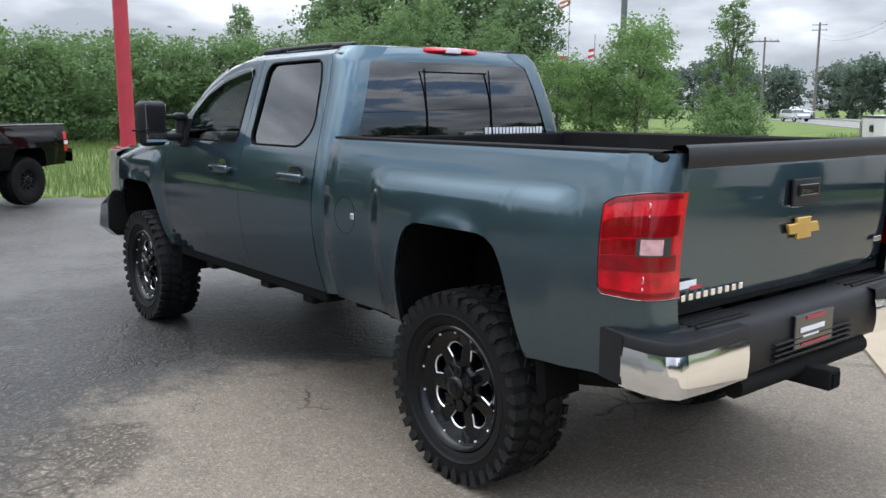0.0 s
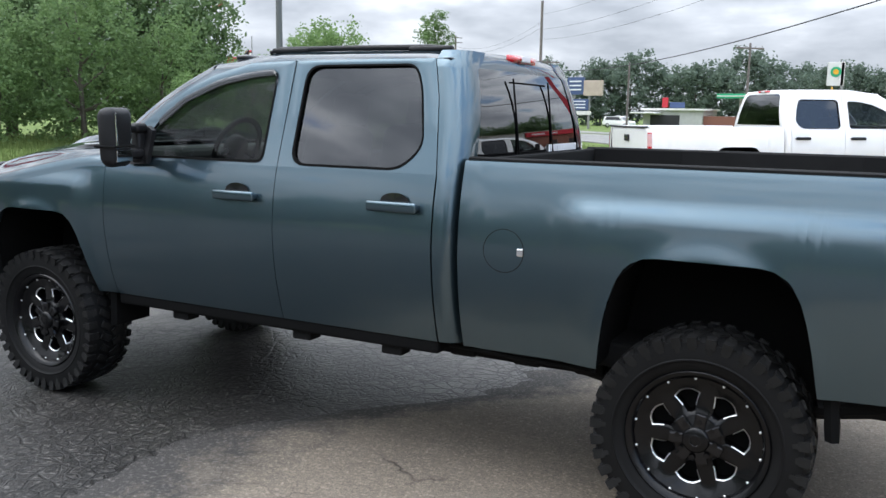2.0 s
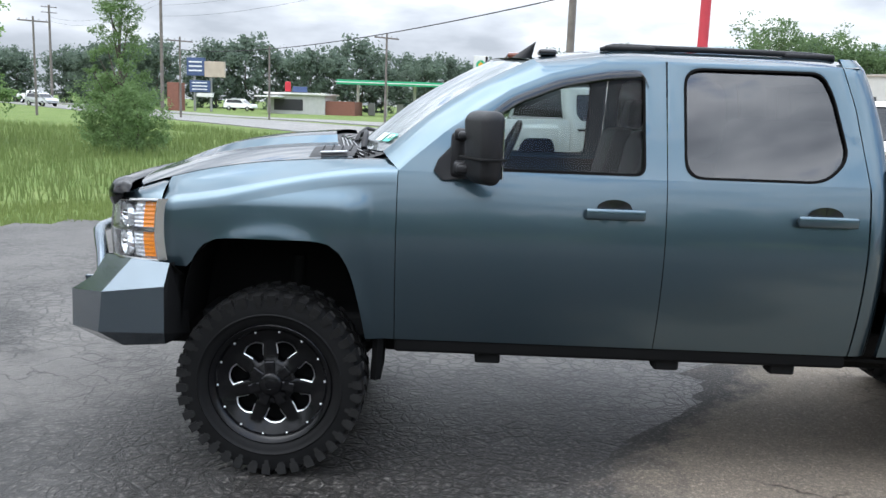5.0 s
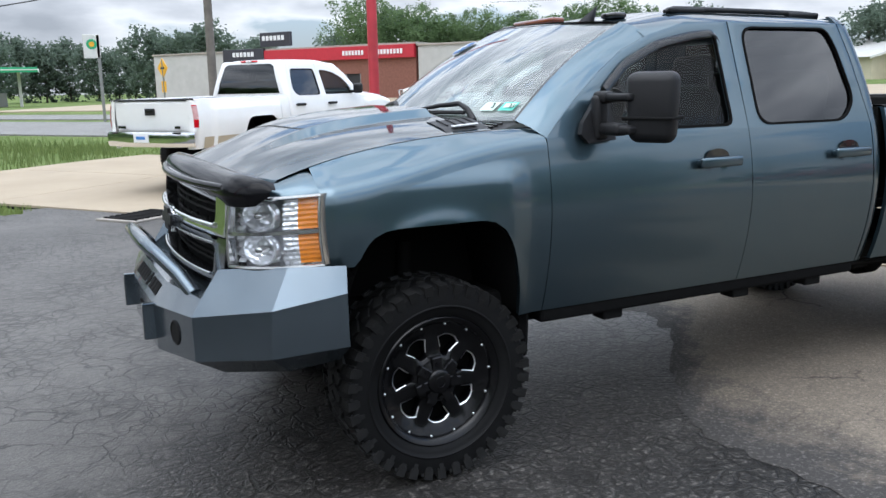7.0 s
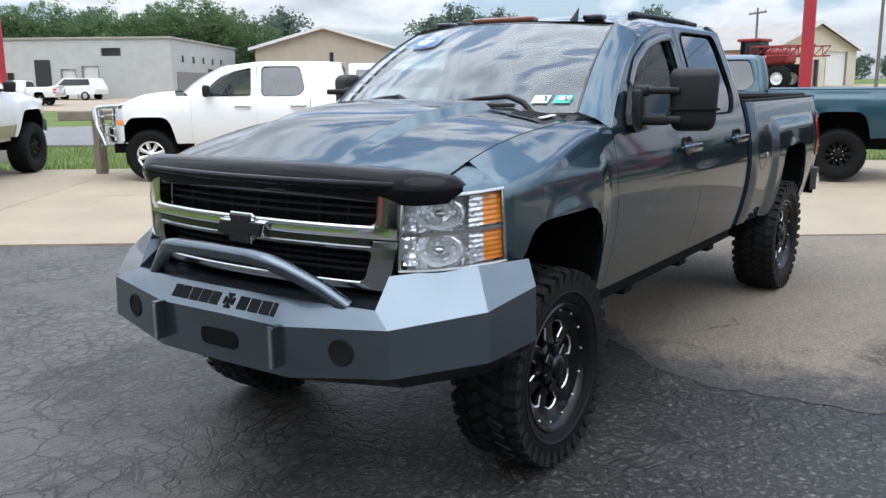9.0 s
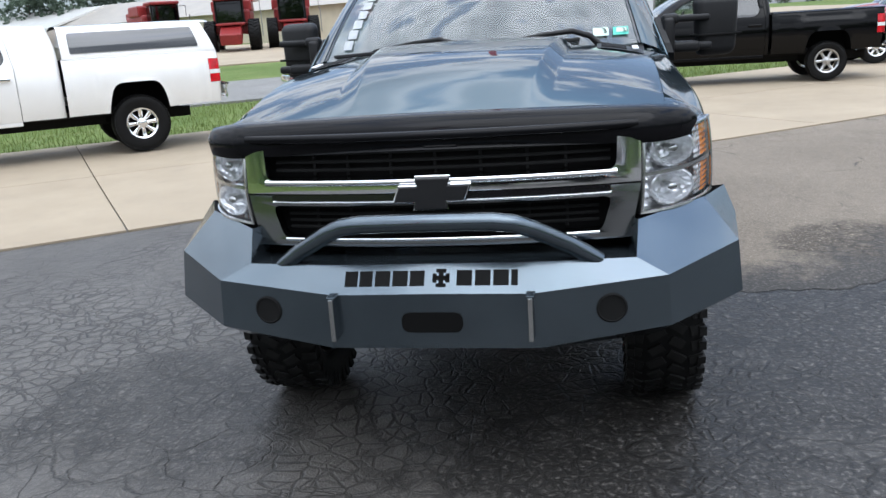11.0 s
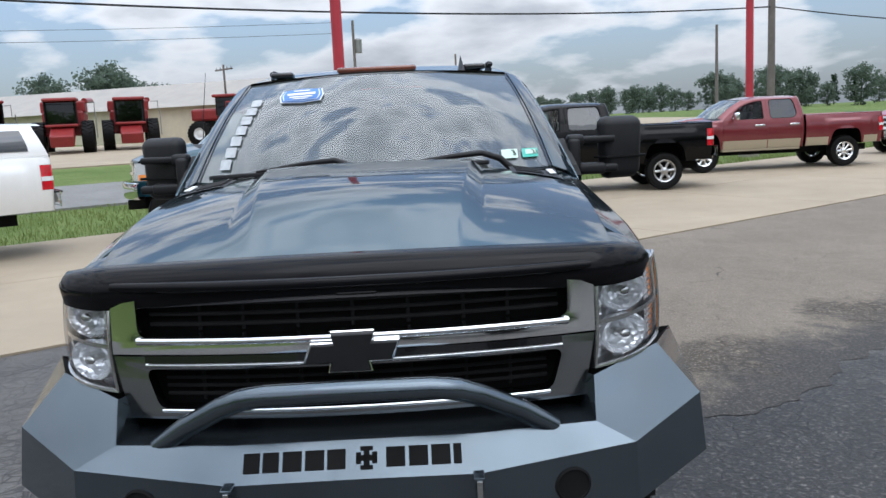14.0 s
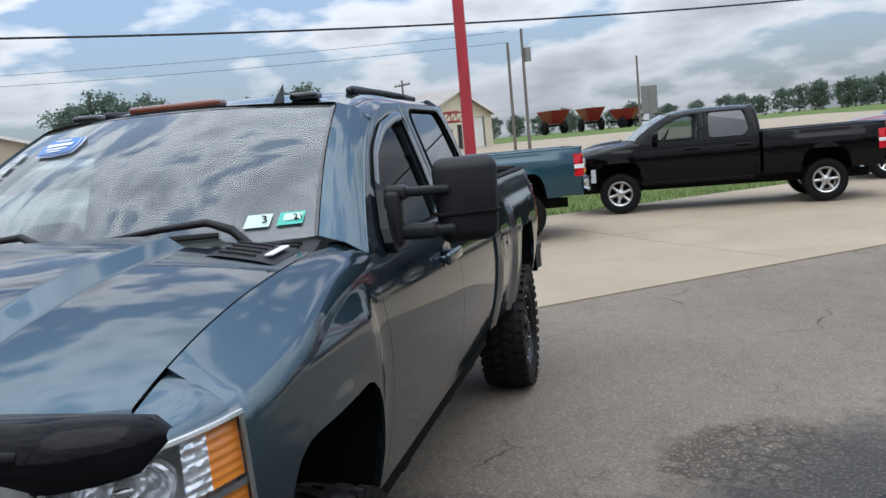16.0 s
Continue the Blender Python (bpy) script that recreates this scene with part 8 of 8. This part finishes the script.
def sprayer(m):
    root = thing("field_sprayer", "red field sprayer with folded boom and white-rimmed wheels", "field sprayer", "farm machines", m=m)
    block("hood", (1.6, 0, 2.0), (1.9, 1.2, .8), MACHINE_RED, root, .15)
    block("chassis", (-.4, 0, 1.45), (5.4, .9, .4), DARK, root, .05)
    cab = block("cab", (.1, 0, 2.5), (1.3, 1.5, 1.3), TINT_GLASS, root, .1, "dark glass cab")
    block("cab_roof", (.1, 0, 3.2), (1.6, 1.8, .2), MACHINE_RED, cab, .08)
    block("tank", (-1.6, 0, 2.1), (1.6, 1.6, 1.0), MACHINE_RED, root, .3, "", None, 4)
    for yy in (-1.25, 1.25):
        big_wheel(root, 1.7, yy, .78, .4, STICKER_WHITE)
        big_wheel(root, -2.0, yy, .78, .4, STICKER_WHITE)
    for sgn in (-1, 1):
        top = [(-.2 - .5 * k, sgn * (1.25 + .1 * (k % 2)), 2.75) for k in range(9)]
        low = [(-.2 - .5 * k, sgn * (1.25 + .1 * (k % 2)), 2.15) for k in range(9)]
        boom = tube("boom", top, .05, MACHINE_RED, root, 6)
        tube("boom_rail", low, .05, MACHINE_RED, boom, 6)
        for k in range(8):
            tube("boom_brace", [low[k], top[k + 1]], .03, MACHINE_RED, boom, 5)
            tube("boom_brace", [top[k], low[k]], .03, MACHINE_RED, boom, 5)
    return root


sprayer(on(-50.0, -13.0, -98))


def grain_cart(m, label):
    root = thing("grain_cart", label, "grain cart", "farm machines", m=m)
    b = bmesh.new()
    vs = cube(b, (0, 0, 2.0), (4.2, 2.6, 1.6), 0)
    for v in b.verts:
        if v.co.z < 1.5:
            v.co.x *= .55
            v.co.y *= .5
    part("hopper", b, MACHINE_RED, root)
    block("frame", (0, 0, 1.0), (4.6, .5, .25), DARK, root, .03)
    for yy in (-1.3, 1.3):
        big_wheel(root, 0, yy, .75, .5)
    tube("drawbar", [(2.0, 0, .9), (4.0, 0, .6)], .08, DARK, root, 6)
    return root


grain_cart(on(*road(52, 84), 30), "red hopper grain cart in the far yard")
grain_cart(on(*road(58, 85), 20), "red hopper grain cart with a pale load")
grain_cart(on(*road(74, 100), 70), "dark red hopper grain cart parked far off")

# ---- vehicles far off ----
def suv(m, mat, label):
    """A small far-off estate car."""
    root = thing("car", label, "car", "distant cars", m=m)
    prof = [(-2.2, .45), (-2.25, .8), (-2.15, 1.05), (-1.9, 1.62), (.35, 1.66), (1.1, 1.12), (2.0, .98), (2.2, .75), (2.2, .45)]
    v, f = [], []
    for y, k in ((-.9, 0), (-.88, 1), (.88, 1), (.9, 0)):
        v += [(x, y * (1 if z < 1.1 else .86), z) for x, z in prof]
    n = len(prof)
    for i in range(3):
        f += [(i * n + j, i * n + (j + 1) % n, (i + 1) * n + (j + 1) % n, (i + 1) * n + j) for j in range(n)]
    f += [tuple(range(n)), tuple(range(3 * n, 4 * n))[::-1]]
    link("body", v, f, mat, root, smooth=False)
    for s in (-1, 1):
        link("side_glass", [(-1.85, s * .885, 1.12), (.75, s * .885, 1.12), (.25, s * .80, 1.56), (-1.7, s * .80, 1.56)], [(0, 1, 2, 3)], TINT_GLASS, root, smooth=False)
        for x in (-1.4, 1.4):
            v2, f2 = lathe_data([(-.1, 0), (-.1, .3), (.1, .33), (.1, .2), (.08, 0)], 20)
            w = link("wheel", v2, f2, RUBBER, root)
            w.matrix_basis = pose(x, s * .82, .33, 0, 0, 0 if s > 0 else 180)
            h2 = link("rim", *lathe_data([(.105, 0), (.11, .18), (.1, .2)], 16), ALLOY, w)
    link("windshield", [(.42, -.74, 1.6), (.42, .74, 1.6), (1.12, .8, 1.16), (1.12, -.8, 1.16)], [(0, 1, 2, 3)], TINT_GLASS, root, smooth=False)
    return root


suv(pose(*road(-24.1, 46.0), .87, 0, 0, road_angle + 170) @ Matrix.Scale(.82, 4), WHITE_PAINT, "white estate car parked before the warehouse")
chev = copy_thing(white_ram, on(*road(-22.6, 38.5), road_angle + 180, 0.0, .66))
tagged(chev, "plain white pickup on the road before the warehouse", group="distant pickups")
suv(on(56.0, -104, 150), SILVER_PAINT, "silver car on the far road")
suv(on(34.0, -118, 170), WHITE_PAINT, "white car near the filling station")
w2 = copy_thing(white_ram, pose(70.0, -128.0, ground_z(70, -128) + .02, 0, 0, 150))
tagged(w2, "white pickup driving on the far road", group="distant pickups")
blk, PK, _k = other("pickup_truck", "black pickup with black steel wheels at the lot's far edge", dict(STOCK, wb=3.75, style="steel", zb=.64, R=.43, rim=.20, tw=.30, grille_mat=GLOSS_BLACK, bumper_mat=BLACK_PAINT, mirror_mat=BLACK_PAINT), BLACK_PAINT, None, 0, 0, 0, 0)
blk.matrix_basis = pose(13.97, .24, .02, 0, 0, 126)
rd3 = copy_thing(red2, on(-22.6, 23.2, 101.8 + 180))
tagged(rd3, "red pickup at the end of the parked row", group="pickups parked in the lot")


# ---- trees ----
def leaf_mat(name, a, b):
    m = M(name)
    t, clump = m.island(), m.noise(0.9, 3)
    col = m.mix(t, a, b)
    col = m.mix(m.math("MULTIPLY", m.ramp(clump, (0.4, 0.0), (0.65, 1.0)), 0.55), col, scaled(b, 1.35))
    d = m.bsdf(col, 0.6, 0, None, Specular_IOR_Level=0.25)
    tr = m.node("ShaderNodeBsdfTranslucent", Color=col)
    mx = m.node("ShaderNodeMixShader", Fac=0.48)
    m.l.new(d, mx.inputs[1]), m.l.new(tr.outputs[0], mx.inputs[2])
    return m.done(mx.outputs[0])


BARK = plain("grey_brown_bark", (0.10, 0.085, 0.07), 0.95, 0, 0.3, 4, 0.6, 50)
LEAF_DARK = leaf_mat("dark_green_leaves", (0.080, 0.134, 0.060), (0.146, 0.212, 0.092))
# distance haze is mixed into this paler, bluer leaf colour
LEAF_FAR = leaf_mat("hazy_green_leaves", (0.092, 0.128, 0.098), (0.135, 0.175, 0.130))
LEAF_MID = leaf_mat("mid_green_leaves", (0.098, 0.160, 0.062), (0.168, 0.248, 0.100))
LEAF_LIGHT = leaf_mat("light_green_leaves", (0.102, 0.180, 0.056), (0.196, 0.286, 0.110))
LEAF_PINE = leaf_mat("dark_pine_needles", (0.012, 0.032, 0.014), (0.028, 0.060, 0.024))


def make_tree(label, h, crown_w, crown_lo, mat, leaves, size, seed, shape="round", lobes=9, limbs=7, droop=0.0):
    """A trunk with limbs and a crown of many small leaves gathered in uneven clumps."""
    rnd = random.Random(seed)
    root = thing("tree", label, "tree", "trees")
    pts = [(0, 0, -.3)]
    x = y = 0.0
    for k in range(1, 7):
        x, y = x + rnd.uniform(-.05, .05) * h * .3, y + rnd.uniform(-.05, .05) * h * .3
        pts.append((x, y, h * .86 * k / 6))
    r0 = h * .017 + .03
    tv, tf = tube_data(pts, [r0 * (1 - .85 * k / 6) for k in range(7)], 8)
    clumps = []
    zc, hz = h * (crown_lo + 1) / 2, h * (1 - crown_lo) / 2
    for k in range(lobes):
        a = 2.4 * k + rnd.uniform(-.4, .4)
        t = (k + .5) / lobes
        z = lerp(crown_lo * h + hz * .15, h * .94, t)
        if shape == "round":
            w = crown_w * math.sqrt(max(.05, 1 - ((z - zc) / hz) ** 2)) * rnd.uniform(.45, .85)
        elif shape == "cone":
            w = crown_w * (1 - t) * rnd.uniform(.6, .9)
        else:
            w = crown_w * (.35 + .65 * math.sin(math.pi * min(1, t * .9 + .12))) * rnd.uniform(.5, .9)
        c = Vector((w * math.cos(a), w * math.sin(a), z))
        clumps.append((c, crown_w * rnd.uniform(.34, .62) * (1 if shape == "round" else .75)))
    for k in range(limbs):
        c, r = clumps[k * len(clumps) // limbs]
        z0 = max(h * .15, c.z - h * .22)
        i = min(5, int(z0 / (h * .86) * 6))
        p0 = Vector(pts[i]).lerp(Vector(pts[i + 1]), .5)
        mid = p0.lerp(c, .5) + Vector((0, 0, -.03 * h))
        lv, lf = tube_data([p0, mid, c], [r0 * .42, r0 * .25, r0 * .08], 6)
        o = len(tv)
        tv = tv + lv
        tf = tf + [tuple(q + o for q in fc) for fc in lf]
    link("trunk", tv, tf, BARK, root)
    verts, faces = [], []
    total = sum(r ** 2 for _, r in clumps)
    for c, r in clumps:
        n = int(leaves * r * r / total)
        off = rnd.uniform(0, 50)
        twigs = [(c + Vector((rnd.gauss(0, 1), rnd.gauss(0, 1), rnd.gauss(0, .8))).normalized() * r * rnd.uniform(.35, 1.05)) for _ in range(max(6, n // 22))]
        for _ in range(n):
            t = rnd.choice(twigs)
            p = t + Vector((rnd.gauss(0, 1), rnd.gauss(0, 1), rnd.gauss(0, .8) - droop)) * r * .17
            q = noise.noise(p * (.9 / max(.6, crown_w * .4)) + Vector((off, 0, 0)))
            if q < -.28:
                continue
            u = Vector((rnd.gauss(0, 1), rnd.gauss(0, 1), rnd.gauss(0, .6))).normalized()
            v = u.orthogonal().normalized()
            v = (v * math.cos(rnd.uniform(0, 6.28)) + u.cross(v) * math.sin(rnd.uniform(0, 6.28))).normalized()
            s = size * rnd.uniform(.6, 1.25)
            o = len(verts)
            verts += [p - u * s * .6, p + v * s * .34, p + u * s * .6, p - v * s * .34]
            faces.append((o, o + 1, o + 2, o + 3))
    link("crown", verts, faces, mat, root, smooth=False, clean=False)
    return root


KINDS = {
    "maple": make_tree("broad dark green leafy tree", 10.0, 3.6, .12, LEAF_DARK, 15000, .26, 3, lobes=22, limbs=12),
    "willow": make_tree("soft light green leafy tree", 7.5, 2.8, .06, LEAF_MID, 15000, .17, 5, lobes=20, limbs=10, droop=.4),
    "young": make_tree("young light green tree with a slim trunk", 5.4, 1.75, .10, LEAF_LIGHT, 9500, .135, 8, lobes=14, limbs=9),
    "poplar": make_tree("tall narrow poplar with thin uneven foliage", 6.8, 1.15, .03, LEAF_MID, 13000, .085, 11, "tall", lobes=30, limbs=14),
    "bush": make_tree("dense green roadside thicket tree", 5.0, 2.6, .0, LEAF_MID, 12000, .18, 17, lobes=18, limbs=8),
    "pine": make_tree("dark conical evergreen pine tree", 11.0, 2.3, .06, LEAF_PINE, 6500, .30, 23, "cone", lobes=20, limbs=10),
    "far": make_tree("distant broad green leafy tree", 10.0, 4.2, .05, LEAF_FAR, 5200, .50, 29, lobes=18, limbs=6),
}
USED = set()


def plant(kind, x, y, scale, rz=None):
    m = on(x, y, random.uniform(0, 360) if rz is None else rz, 0.0, scale)
    t = KINDS[kind]
    if kind not in USED:
        USED.add(kind)
        t.matrix_basis = m
        t.scale = (scale,) * 3
        return t
    keep = t.scale.copy()
    t.scale = (1, 1, 1)
    c = copy_thing(t, m)
    t.scale = keep
    return c


# thicket beyond the meadow, taller trees behind it
for k in range(13):
    a = radians(lerp(6, -26, k / 12))
    d = 46 + random.uniform(-3, 4)
    plant("bush", -2.9 + d * math.cos(a), 3.2 + d * math.sin(a), random.uniform(.98, 1.22))
for k in range(6):
    a = radians(lerp(10, -22, k / 5))
    d = 60 + random.uniform(-3, 4)
    plant("willow", -2.9 + d * math.cos(a), 3.2 + d * math.sin(a), random.uniform(.60, .72))
for x, y, s in ((44.2, -27.6, .95), (38.2, -33.5, 1.10), (37.6, -34.6, .85), (47, -30, 1.15), (41.5, -29.5, 1.05)):
    plant("maple", x, y, s)
for x, y, s in ((33.8, -24.2, 1.0), (36.5, -21.5, .85), (31.5, -27.2, .80), (39.5, -19, .72)):
    plant("willow", x, y, s)
plant("poplar", 60.0, -27.0, 1.5)
plant("young", 22.6, -28.9, 1.08)
plant("young", 23.9, -27.3, .74)
plant("young", 24.6, -25.6, .78)
plant("young", 27.4, -24.8, .62)
plant("young", 46.3, -60.3, 1.7)
plant("poplar", 14.0, -22.9, .82)
plant("bush", 14.4, -23.4, .48)
plant("bush", 13.2, -22.2, .40)
plant("young", 30.0, -33.5, .8)
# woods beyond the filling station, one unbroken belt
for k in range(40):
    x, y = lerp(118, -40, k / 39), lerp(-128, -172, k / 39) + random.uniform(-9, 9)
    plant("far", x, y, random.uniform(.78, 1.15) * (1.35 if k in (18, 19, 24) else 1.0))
# trees behind the camera's way, seen only as dark shapes in the truck's paint
for k in range(20):
    a = radians(lerp(14, 126, k / 19))
    d = 34 + random.uniform(-4, 6)
    plant("maple" if k % 3 else "bush", 2 + d * math.cos(a), d * math.sin(a), random.uniform(.62, .85) * (1 if k % 3 else 1.3))
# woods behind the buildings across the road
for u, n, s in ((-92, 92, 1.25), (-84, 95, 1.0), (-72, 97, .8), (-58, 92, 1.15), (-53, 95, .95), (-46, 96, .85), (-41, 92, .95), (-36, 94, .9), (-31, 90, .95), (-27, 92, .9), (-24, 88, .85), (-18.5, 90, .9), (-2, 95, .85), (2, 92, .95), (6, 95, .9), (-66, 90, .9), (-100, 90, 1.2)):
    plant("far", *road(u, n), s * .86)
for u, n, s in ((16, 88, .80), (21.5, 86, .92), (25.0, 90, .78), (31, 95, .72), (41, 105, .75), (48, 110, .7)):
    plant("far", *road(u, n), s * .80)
for x, y, s in ((-44.0, -65.0, .74), (-46.6, -63.2, .80), (-48.6, -61.4, .70), (-36.0, -70.4, .74), (-39.4, -68.3, .70), (-42.0, -66.6, .66), (-26.0, -75.4, .92), (-30.5, -73.3, .80), (-33.4, -72.0, .70), (-51.2, -59.2, .55)):
    plant("maple", x, y, s)
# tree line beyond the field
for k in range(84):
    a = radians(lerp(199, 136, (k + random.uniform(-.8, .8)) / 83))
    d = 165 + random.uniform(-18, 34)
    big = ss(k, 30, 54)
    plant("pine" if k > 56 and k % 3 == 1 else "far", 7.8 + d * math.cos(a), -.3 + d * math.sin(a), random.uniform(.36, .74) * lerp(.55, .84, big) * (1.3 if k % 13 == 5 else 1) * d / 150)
